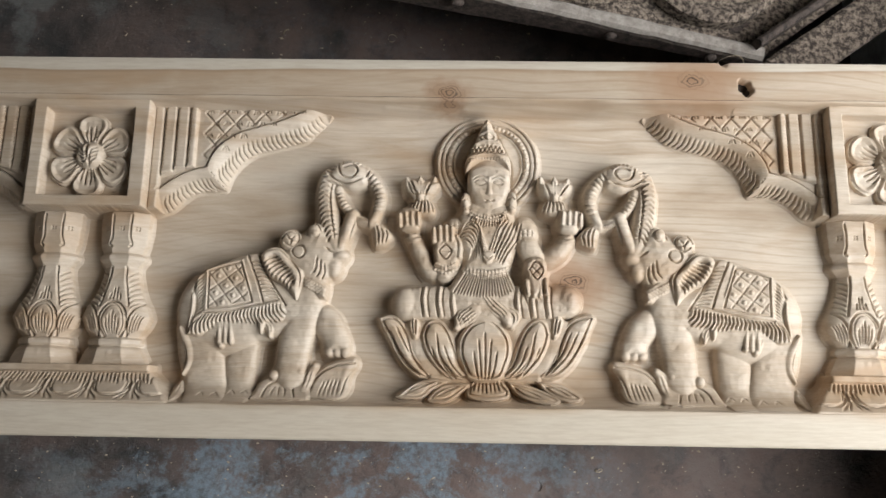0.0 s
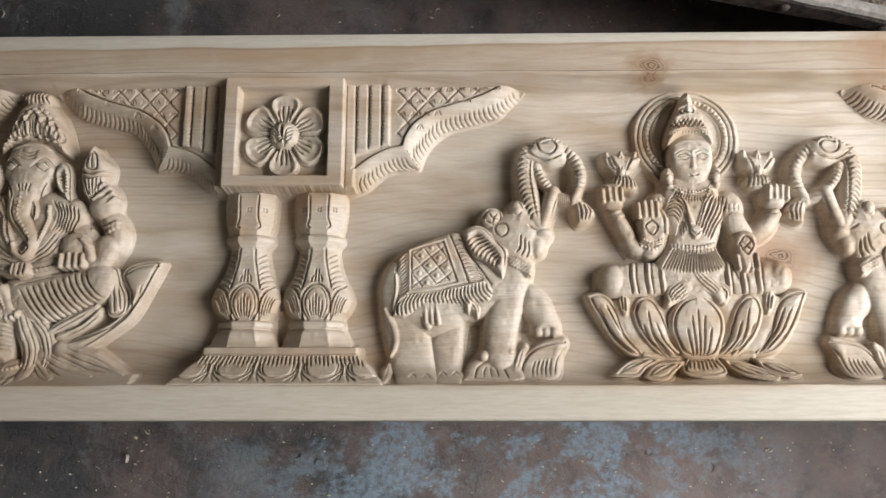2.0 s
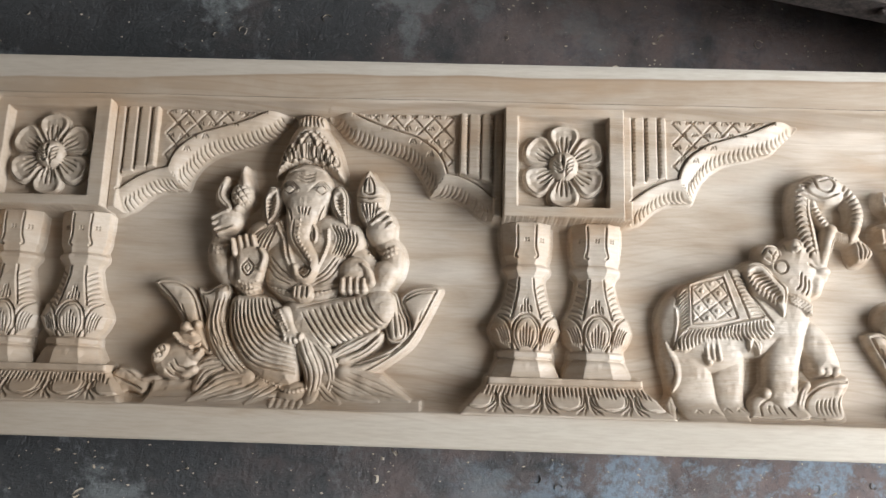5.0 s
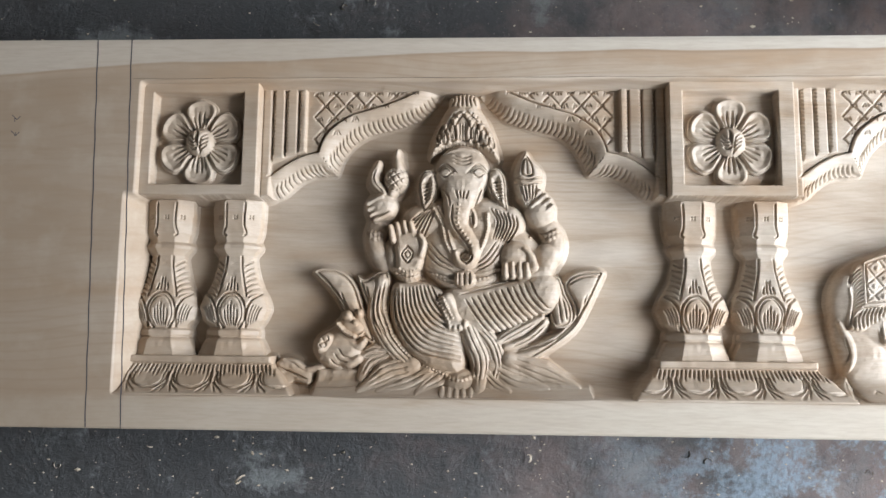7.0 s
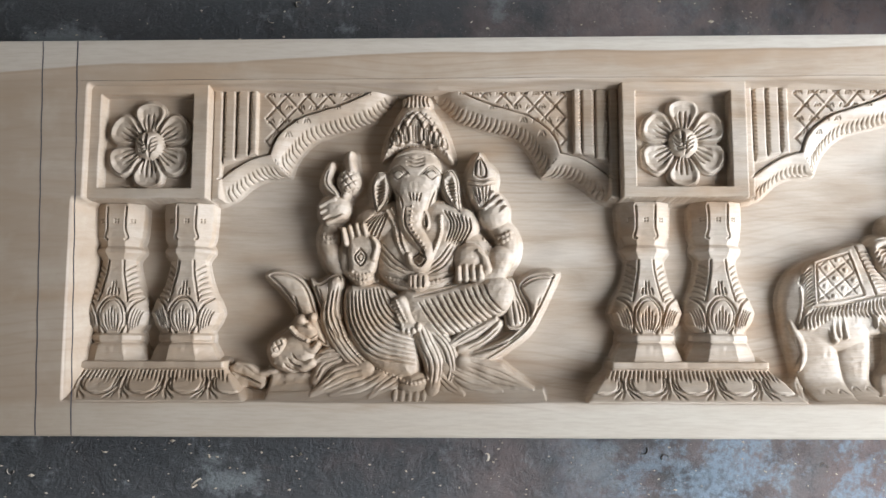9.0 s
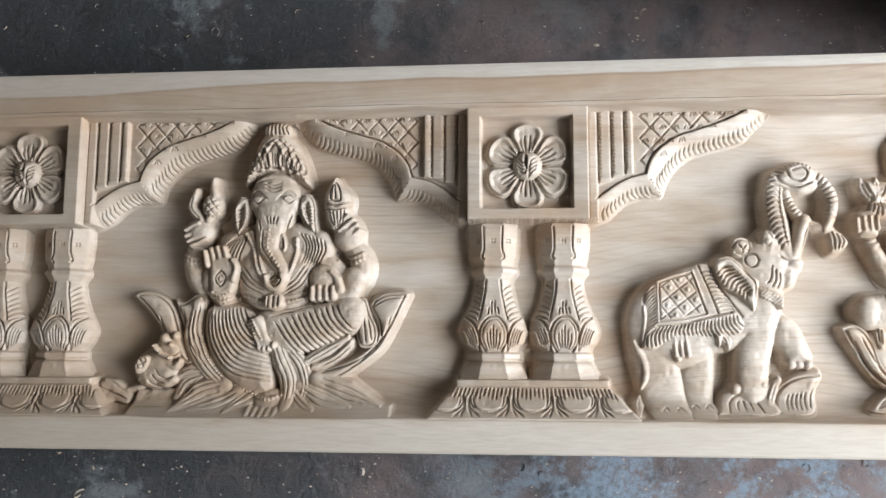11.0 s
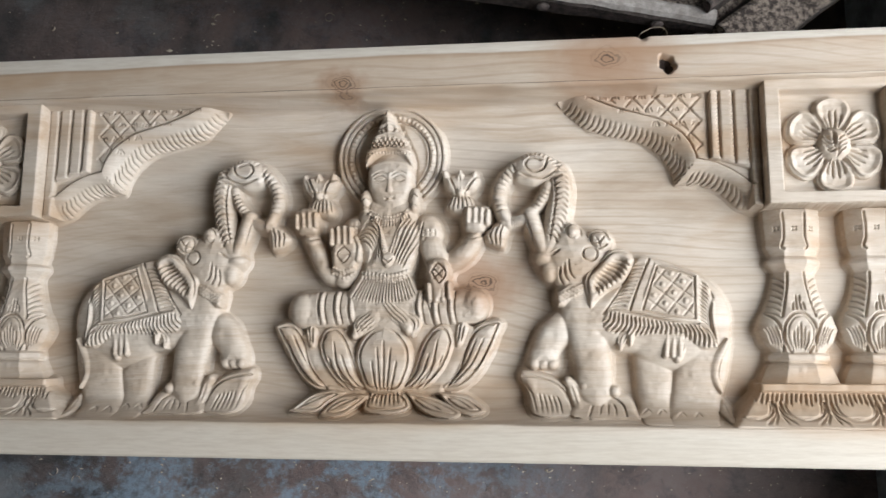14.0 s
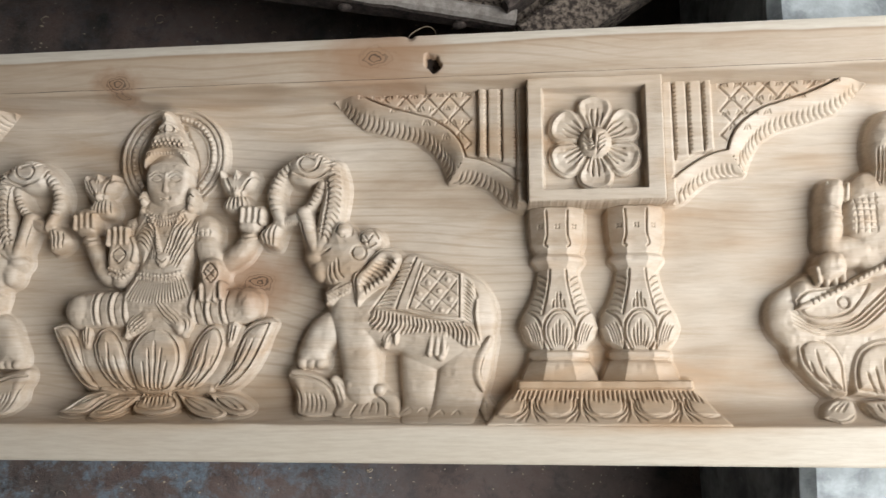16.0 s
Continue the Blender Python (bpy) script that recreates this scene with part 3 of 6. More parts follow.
# thin dark strip painting in the shaded step at the top rim's inner edge
bm = bmesh.new()
vv = []
for i in range(181):
    x = -762 + 1500 * i / 180
    y = 246.6 + 0.4 * (0.5 * math.sin(x / 37) + 0.4 * math.sin(x / 11 + 1))
    w = 0.13 + 0.12 * noise.noise((x * 0.02, 3, 1))
    vv.append([bm.verts.new((x / 1000, (y + q) / 1000, (TOP + 0.07) / 1000)) for q in (-w, w)])
for a, b in zip(vv, vv[1:]):
    bm.faces.new((a[0], b[0], b[1], a[1]))
part("rim_shade_line", bm, SHADE_DARK, panel, "thin dark line standing in for shade along the rim's inner edge")

# the bottom of the knot hole, coloured near-black in place of deep shade
bm = bmesh.new()
ring = [bm.verts.new(((204 + (5.0 + 0.9 * math.sin(i * 2.3)) * math.cos(i * 0.393)) / 1000, (257 + (5.6 + 0.8 * math.sin(i * 1.7)) * math.sin(i * 0.393) - 0.3 * 5 * math.cos(i * 0.393)) / 1000, (TOP - 6.5) / 1000)) for i in range(16)]
mid = bm.verts.new((0.204, 0.257, (TOP - 11) / 1000))
for i in range(16):
    bm.faces.new((ring[i], ring[(i + 1) % 16], mid))
part("knot_hole", bm, SHADE_DARK, panel, "open knot hole, its depth painted dark for shade")


# ---- flower boxes, balusters and brackets ----
def flower_box():
    r = Relief(-50, 50, 152, 250)
    r.plate([(-46.6, 157.0), (46.6, 157.0), (46.6, 249), (-46.6, 249)], 26.5, 4.5, 1.2, smooth=False)
    r.sink([(-36, 165.5), (34.5, 165.5), (34.5, 238), (-36, 238)], 10, 1.2, smooth=False)
    r.rough(0.12, 14)
    return r


def flower():
    r = Relief(-40, 40, 160, 240, 0.5)
    for k in range(6):
        a = radians(90 + 60 * k)
        c, s = math.cos(a), math.sin(a)

        def at(u, v):
            u, v = u * 1.04, v * 1.30
            return (c * u - s * v, 199.5 + (s * u + c * v) * 1.02)
        out = [at(7, -2), at(14, -7), at(22, -10.3), at(29, -8.6), at(33, -3), at(33.4, 2), at(29.5, 8.2), at(22, 10.0), at(14, 7), at(7, 2)]
        r.piece("petal")
        r.plate(out, 18.5, 8.0, 3.0)
        r.sink([at(9, -2), at(15, -4.6), at(22, -7.3), at(28, -6.0), at(30.3, 0), at(28, 6.0), at(22, 7.0), at(15, 4.6), at(9, 2)], 1.8, 3.0)
        for v in (-4.2, -1.5, 1.5, 4.2):
            r.groove([at(9, v * 0.5), at(17, v), at(24 - abs(v), v * 1.05)], 0.85, 1.3)
        r.groove([at(8, -2), at(15, -6.0), at(22, -8.8), at(28, -7.4), at(31.6, 0), at(28, 7.4), at(22, 8.8), at(15, 6.0), at(8, 2)], 0.7, 0.9, False)
    r.piece()
    r.blob(0, 199.5, 11.5, 11.5, 22, 10)
    for k in range(4):
        q = 3.0 * (k - 1.5)
        r.groove([(-8.5 + abs(q) * 0.4, 200 + q), (-3.5, 197 + q * 0.8), (-0.5, 200.5 + q), (-2, 206 + q * 0.4)], 0.9, 1.5)
        r.groove([(0.5, 192.5 + q * 0.5), (2.5, 198 + q), (7.5 - abs(q) * 0.3, 201 + q)], 0.8, 1.2)
    r.rough(0.15, 5)
    return r


def baluster():
    """Faceted turned column: cap, neck, vase with carved leaves, foot."""
    r = Relief(-29, 29, 34, 158)
    ys = np.array([36, 47, 49, 51, 52.5, 56, 58, 61, 64, 73, 82, 88, 96, 106, 113, 116, 119, 121.5, 124, 127, 131, 148, 158])
    hw = np.array([25.5, 21, 20, 17.5, 19.5, 19.5, 17.0, 19, 22, 25.5, 22.5, 19.0, 15.8, 13.6, 12.6, 14.5, 17, 17, 14.5, 15.5, 17.2, 18.2, 18.2])
    hh = np.array([25, 25, 24, 21, 23, 23, 20, 22, 24, 27, 25, 22.5, 20, 18, 17, 19, 21.5, 21.5, 19, 20, 22, 23, 23])
    X, Y = np.meshgrid(r.x, r.y)
    w, h = 1.06 * np.interp(Y, ys, hw), np.interp(Y, ys, hh)
    u = np.abs(X) / w
    top = np.where(u < 0.42, h, h - (u - 0.42) / 0.58 * h * 0.52)
    vase = np.clip(np.minimum(Y - 56, 96 - Y) / 8, 0, 1)
    top = top * (1 - vase) + vase * h * np.sqrt(np.clip(1 - 0.80 * u * u, 0, 1))
    r.H = np.where((u < 1) & (Y > 36) & (Y < 157.5), np.maximum(top, 3), 0)
    r.names += ["capital", "foot"]
    r.L = np.where(Y > 115, 1, np.where(Y < 57, 2, 0))
    for s in (-1, 1):
        r.groove([(s * 7.4, 154), (s * 7.0, 138), (s * 8.6, 131), (s * 7, 129)], 0.9, 1.6, False)
        r.groove([(s * 5.6, 113), (s * 6.2, 104), (s * 8.5, 92), (s * 11, 82)], 0.9, 1.8, False)
        for k in range(7):
            y = 109 - 4.1 * k
            g = 7.0 + 0.75 * k
            r.groove([(s * (g + 0.6), y - 3.6), (s * (g + 3.5), y - 1.0), (s * (g + 6.5 + 0.5 * k), y + 0.8)], 0.85, 1.5)
        # side leaves of the vase
        r.groove([(s * 10.5, 59), (s * 11.5, 70), (s * 15, 79), (s * 21, 84)], 1.1, 2.0, False)
        for k in range(4):
            r.groove([(s * (12.0 + 1.8 * k), 60 + 1.0 * k), (s * (13.6 + 2.2 * k), 68 + k), (s * (16.5 + 2.0 * k), 76 - 0.6 * k)], 0.8, 1.4)
    r.groove([(-6, 58), (-10, 66), (-9.8, 76), (-5, 83), (0, 85), (5, 83), (9.8, 76), (10, 66), (6, 58)], 1.1, 2.0, False)
    r.groove([(-4.5, 59), (-8, 67), (-7.6, 75), (-3.8, 81), (0, 82.5), (3.8, 81), (7.6, 75), (8, 67), (4.5, 59)], 0.7, 1.0, False)
    for q, t in ((-4.5, 72), (-2.2, 75), (0, 78), (2.2, 75), (4.5, 72)):
        r.groove([(q * 0.6, 59), (q, 66), (q * 1.05, t)], 0.75, 1.5)
    for q, t in ((-4, 92), (-1.4, 97), (1.4, 97), (4, 92)):
        r.groove([(q, 86.5), (q * 0.9, 90), (q * 0.7, t)], 0.8, 1.6)
    for q in (-11.5, 0.0, 11.5):
        for a in range(4):
            c = (q + 1.4 * math.cos(a * 1.571 + 0.78), 143 + 1.4 * math.sin(a * 1.571 + 0.78))
            r.groove([c, (c[0] + 0.3, c[1] + 0.3)], 0.75, 1.2, False)
    r.rough(0.15, 8)
    return r


def column_base():
    """Stepped plinth under a pair of balusters, its swelling front cut into hanging petals and darts."""
    r = Relief(-82, 82, 7, 39)
    X, Y = np.meshgrid(r.x, r.y)
    w = np.interp(Y, (8, 12, 17, 22.5, 28, 31, 31.6, 37), (79, 76, 71, 67, 61, 59, 58.5, 58.5))
    h = np.interp(Y, (8, 10, 16, 22, 26, 29.5, 31, 32, 36.5, 37.2), (22, 25, 27.5, 27, 25, 22.5, 22, 25, 25.5, 24))
    edge = np.clip((w - np.abs(X)) / 3.0, 0, 1)
    r.H = np.where((np.abs(X) < w) & (Y < 37.2), h - 7 * (1 - np.sqrt(1 - (1 - edge) ** 2)), 0)
    for k in range(-2, 3):
        c = k * 32.5
        for s, f, d in ((1.0, 1.0, 1.9), (0.84, 0.80, 1.0)):
            r.groove([(c - 13.8 * s, 24.5), (c - 12.6 * s, 18.5), (c - 8.0 * s, 14.6 + 2 * (1 - f)), (c, 13.2 + 8 * (1 - f)), (c + 8.0 * s, 14.6 + 2 * (1 - f)), (c + 12.6 * s, 18.5), (c + 13.8 * s, 24.5)], 0.9, d, False)
        if k < 2:
            o = c + 16.25
            for q in (-1, 1):
                r.groove([(o + q * 1.3, 24.0), (o + q * 2.2, 17.0), (o + q * 9.5, 10.4)], 0.95, 1.8)
                r.groove([(o + q * 0.3, 18.0), (o + q * 4.2, 10.6)], 0.8, 1.5)
    for k in range(40):
        x = -62 + 124 * k / 39
        r.groove([(x * 0.955, 30.2), (x, 24.8 - (k % 4) * 0.8)], 0.8, 1.5)
    r.groove([(-58, 31.4), (0, 31.2), (58, 31.4)], 0.8, 1.3, False)
    r.rough(0.16, 8)
    return r


def bracket():
    """Cusped arch bracket: ribs beside the box, a lattice field, two feathered leaves that slope down to the ground."""
    r = Relief(39, 190, 150, 248, 0.5)

    def m(p):
        return [(x + 309.5, y) for x, y in p]
    ridge = m([(-220.0, 191.9), (-217.2, 200.3), (-213.1, 207.2), (-206.8, 213.3), (-195.2, 220.8), (-181.8, 225.0), (-166.1, 230.1), (-151.3, 236.2), (-143.1, 241.4), (-137.5, 247.1)])
    brim = m([(-206.4, 176.8), (-204.9, 182.8), (-201.7, 189.6), (-197.1, 196.6), (-190.8, 203.0), (-182.3, 208.1), (-164.6, 212.3), (-144.6, 218.3), (-135.0, 225.8), (-127.1, 233.8)])
    low_ridge = m([(-257.5, 172.2), (-248.7, 179.1), (-239.9, 185.0), (-231.0, 189.2), (-219.6, 191.9)])
    low_brim = m([(-253.3, 156.8), (-248.5, 158.6), (-243.6, 163.2), (-237.5, 169.1), (-231.3, 172.7), (-223.4, 175.4), (-214.7, 175.5), (-206.8, 176.4)])
    r.plate(m([(-259.7, 249.3), (-133.0, 249.0), (-141.3, 241.4), (-166.1, 230.1), (-195.2, 220.8), (-208.6, 211.4), (-219.6, 191.9), (-239.9, 184.6), (-260.1, 170.4)]), 18.5, 1.5, 1.0, smooth=False)
    r.piece("leaf")
    r.slope(m([(-219.6, 191.9), (-231.0, 189.2), (-239.9, 185.0), (-248.7, 179.1), (-259.3, 170.9), (-259.4, 156.4), (-254.1, 156.4), (-248.5, 158.6), (-243.6, 163.2), (-237.5, 169.1), (-231.3, 172.7), (-223.4, 175.4), (-214.7, 175.5), (-206.8, 176.4), (-213.6, 183.7)]), low_ridge, low_brim, 22, 5)
    r.piece("leaf")
    r.slope(m([(-219.6, 191.9), (-217.2, 200.3), (-213.1, 207.2), (-206.8, 213.3), (-195.2, 220.8), (-181.8, 225.0), (-166.1, 230.1), (-151.3, 236.2), (-143.1, 241.4), (-137.5, 247.1), (-133.4, 250.4), (-128.9, 242.3), (-123.4, 237.6), (-127.2, 232.9), (-135.0, 225.8), (-144.6, 218.3), (-164.6, 212.3), (-182.3, 208.1), (-190.8, 203.0), (-197.1, 196.6), (-201.7, 189.6), (-204.9, 182.8), (-206.4, 176.4), (-212.8, 182.8)]), ridge, brim, 22, 4)
    r.plate([(46.2, 246.5), (80.0, 246.5), (80.0, 192), (46.2, 180)], 21.5, 1.2, 0.8, smooth=False)
    for a, b, e in ((882, 900, 374), (900, 923, 307), (923, 946, 299), (946, 961, 296)):
        r.piece("rib")
        x0, x1 = (a - 776.0) * 0.4345, (b - 776.0) * 0.4345
        y = 157.3 + (370 - e) * 0.4345
        r.plate([(x0, 246), (x1, 246), (x1, y + 1.5), (x0, y)], 22.8, 2.2, 2.2, smooth=False)
    r.piece()
    for x, e in ((900.5, 306), (923, 297), (946, 290)):
        x, y = (x - 776.0) * 0.4345, 157.3 + (370 - e) * 0.4345
        r.groove([(x, 243.5), (x + 0.2, y)], 0.8, 1.3, False)
        for i in range(19):
            q = 242 - i * 2.9
            if q > y + 2:
                r.groove([(x + 0.9, q), (x + 1.6, q - 0.5)], 0.8, 0.9, False)
    net = m([(-224.8, 247.3), (-141.1, 247.1), (-145.8, 241.4), (-166.1, 232.0), (-181.7, 227.3), (-196.0, 222.2), (-208.6, 214.2), (-215.8, 205.8), (-220.4, 195.6), (-224.8, 193.8)])
    r.lattice(net, 11.6, (42, 138), 0.9, 1.7, smooth=False, off=4.0)
    rng = random.Random(3)
    for i in range(9):
        for j in range(5):
            x, y = net[0][0] + 5 + i * 9.2 + (j % 2) * 4.6, 238 - j * 10.4
            if y > 197 + max(0, x - net[0][0] - 2) * 0.53:
                for q in (-2.6, -0.2, 2.2):
                    r.groove([(x + q * 0.4 + rng.uniform(-0.4, 0.4), y + 2.0), (x + q, y - 1.4 + rng.uniform(-0.5, 0.5))], 0.6, 0.8)
    r.groove(ridge, 0.9, 2.2, False)
    r.groove(low_ridge, 0.8, 1.6, False)
    r.fringe(brim, m([(-213.1, 188.3), (-209.5, 192.9), (-205.4, 198.4), (-200.0, 204.9), (-193.7, 210.5), (-183.9, 214.7), (-166.1, 219.8), (-147.3, 226.3), (-139.1, 231.5), (-133.6, 236.2)]), 25, 0.8, 1.35, 0.012, 0.18)
    r.fringe(low_brim, m([(-252.8, 165.4), (-249.2, 168.1), (-245.3, 170.9), (-240.4, 174.5), (-234.7, 178.2), (-228.5, 180.9), (-222.0, 182.3), (-216.3, 181.8)]), 12, 0.8, 1.35, 0.01, 0.18)
    r.rough(0.12, 9)
    return r


BOXES = (-712.0, -309.5, 315.5)
fb, fl, ba, cb, br = flower_box(), flower(), baluster(), column_base(), bracket()
for bx in BOXES:
    fb.mesh("flower_box", panel, "square sunk box with plain raised border", bx, flat=0.0)
    fl.mesh("flower", panel, "six-petalled flower with a swirled centre", bx, fillet=0.0, flat=0.0)
    for off in (-27.0, 27.0):
        ba.mesh("baluster", panel, "faceted baluster with a leaf-carved vase", bx + off, low=0.74, high=0.72, flat=0.2)
    cb.mesh("column_base", panel, "stepped base with a row of hanging petals", bx + 2, low=1.0, high=0.72, flat=0.0)
    br.mesh("arch_bracket", panel, "cusped bracket with ribs, lattice and feathered leaf", bx, flat=0.3, view_foot=(24, -15))
    if bx > -700:
        br.mesh("arch_bracket", panel, "cusped bracket with ribs, lattice and feathered leaf", bx, mirror=True, flat=0.3, view_foot=(24, -15))


# ---- the middle bay: seated figure on a lotus between two elephants ----
def lotus_seat():
    r = Relief(-86, 95, 8, 86, 0.4)
    for pts, v in (([(-34.5, 30.4), (-49.3, 27.2), (-60.6, 18.6), (-63.0, 14.8), (-44.8, 14.3), (-36.0, 21.1), (-25.1, 27.6)], ([(-57.1, 17.4), (-47.1, 22.6), (-35.3, 27.8)],)),
                   ([(-14.1, 27.3), (-29.3, 25.4), (-39.3, 16.1), (-38.4, 11.9), (-25.7, 12.1), (-16.5, 17.7), (-7.3, 26.2)], ([(-33.4, 16.1), (-25.9, 20.4), (-16.6, 24.8)],)),
                   ([(17.2, 29.5), (31.2, 27.2), (43.8, 23.2), (57.7, 15.9), (52.6, 11.3), (37.4, 13.1), (25.7, 18.8)], ([(24.0, 25.4), (33.3, 21.4), (43.8, 16.6)],)),
                   ([(39.7, 29.0), (56.6, 27.6), (66.2, 23.6), (74.5, 16.2), (63.5, 13.5), (51.0, 17.9)], ([(48.1, 25.8), (56.5, 22.6), (64.8, 17.7)],))):
        r.piece("petal")
        r.petal(pts, 13, 8, 8, 3.0, v)
    r.piece("petal")
    r.petal([(-6.5, 29.6), (12.1, 29.8), (20.6, 23.7), (20.2, 16.2), (4.6, 13.4), (-10.2, 15.7), (-11.1, 23.2)], 12, 8, 7, 3.2)
    for k in range(-4, 5):
        r.groove([(3.6 + k * 2.6, 28.5), (3.6 + k * 3.2, 19.5 + abs(k) * 0.6)], 0.8, 1.4)
    r.piece()
    r.stroke([(-36.6, 30.2), (2.8, 29.1), (41.6, 30.6)], 3.5, 3.5, 10, 4)
    r.plate([(-63.1, 68.1), (-48.3, 76.9), (3.3, 81.2), (54.8, 78.5), (69.6, 67.9), (56.5, 44.3), (39.5, 30.6), (-34.5, 29.4), (-49.6, 40.5)], 8, 5, 8)
    r.piece("petal")
    r.petal([(-55.9, 71.6), (-51.7, 76.9), (-46.0, 71.8), (-47.0, 59.7), (-53.0, 59.6)], 10, 6, 4, 0, ([(-52.9, 74.3), (-51.8, 63.9)], [(-50.4, 74.3), (-50.1, 63.1)]))
    r.piece("petal")
    r.petal([(52.7, 75.8), (58.3, 79.4), (62.5, 74.3), (58.0, 61.3), (52.5, 61.2)], 10, 6, 4, 0, ([(56.5, 75.9), (54.7, 64.7)], [(59.1, 75.1), (56.8, 64.7)]))
    r.piece("petal")
    r.petal([(-79.7, 76.1), (-69.0, 78.8), (-60.3, 74.2), (-53.5, 63.1), (-48.4, 47.8), (-35.3, 30.2), (-46.7, 29.2), (-58.0, 38.3), (-68.7, 54.3), (-76.4, 67.9)], 7, 9, 11, 3.6, ([(-69.5, 65.8), (-59.5, 45.9), (-46.4, 32.6)], [(-66.6, 55.1), (-57.7, 41.7), (-49.4, 34.2)], [(-64.4, 68.1), (-55.3, 50.2), (-43.0, 33.5)]))
    r.piece("petal")
    r.petal([(87.4, 77.6), (82.3, 80.6), (72.0, 78.7), (63.3, 72.1), (57.2, 59.2), (52.3, 44.2), (41.6, 30.6), (55.9, 30.8), (68.3, 40.2), (78.4, 56.5), (83.8, 69.4)], 7, 9, 11, 3.6, ([(78.1, 65.9), (70.6, 49.6), (56.4, 35.0)], [(72.6, 65.8), (64.2, 48.6), (50.9, 34.1)], [(67.5, 65.7), (59.5, 47.7), (48.4, 35.7)]))
    r.piece("petal")
    r.petal([(-46.8, 62.4), (-42.8, 71.9), (-36.0, 75.8), (-28.3, 72.9), (-22.2, 64.5), (-17.9, 53.5), (-13.5, 41.8), (-4.1, 29.4), (-21.7, 28.3), (-35.3, 38.1), (-43.6, 50.6)], 10, 12, 15, 3.8, ([(-34.1, 63.4), (-30.4, 45.7), (-19.2, 30.9)], [(-37.7, 52.8), (-32.4, 40.3), (-23.0, 30.8)], [(-28.4, 54.2), (-22.7, 40.4), (-14.2, 30.9)], [(-33.1, 51.6), (-27.8, 39.1), (-19.2, 30.0)]))
    r.piece("petal")
    r.petal([(53.1, 63.9), (49.9, 73.2), (43.5, 77.0), (36.3, 73.9), (29.5, 65.3), (25.2, 54.2), (21.0, 42.3), (10.1, 29.7), (27.7, 29.1), (41.9, 39.3), (49.6, 52.0)], 10, 12, 15, 3.8, ([(40.5, 64.6), (36.1, 46.8), (24.3, 31.5)], [(43.8, 54.0), (38.6, 41.3), (29.3, 31.6)], [(34.5, 55.2), (29.4, 41.2), (20.1, 31.5)], [(39.1, 51.9), (33.6, 40.0), (25.2, 30.7)]))
    r.piece("petal")
    r.petal([(2.1, 77.8), (13.1, 72.8), (21.1, 62.8), (23.2, 51.9), (20.7, 40.6), (13.2, 28.5), (-8.4, 28.2), (-16.0, 40.1), (-18.7, 51.3), (-16.7, 62.2), (-8.8, 72.5)], 14, 13, 17, 4.0, ([(2.2, 64.2), (2.7, 46.6), (2.4, 30.0)], [(-2.4, 59.1), (-1.0, 42.4), (-0.1, 30.0)], [(7.2, 59.2), (6.1, 42.5), (4.9, 30.0)], [(-6.1, 49.8), (-4.3, 39.0), (-2.6, 29.9)], [(11.5, 50.1), (9.8, 39.2), (7.4, 30.1)]))
    r.rough(0.16, 7)
    return r


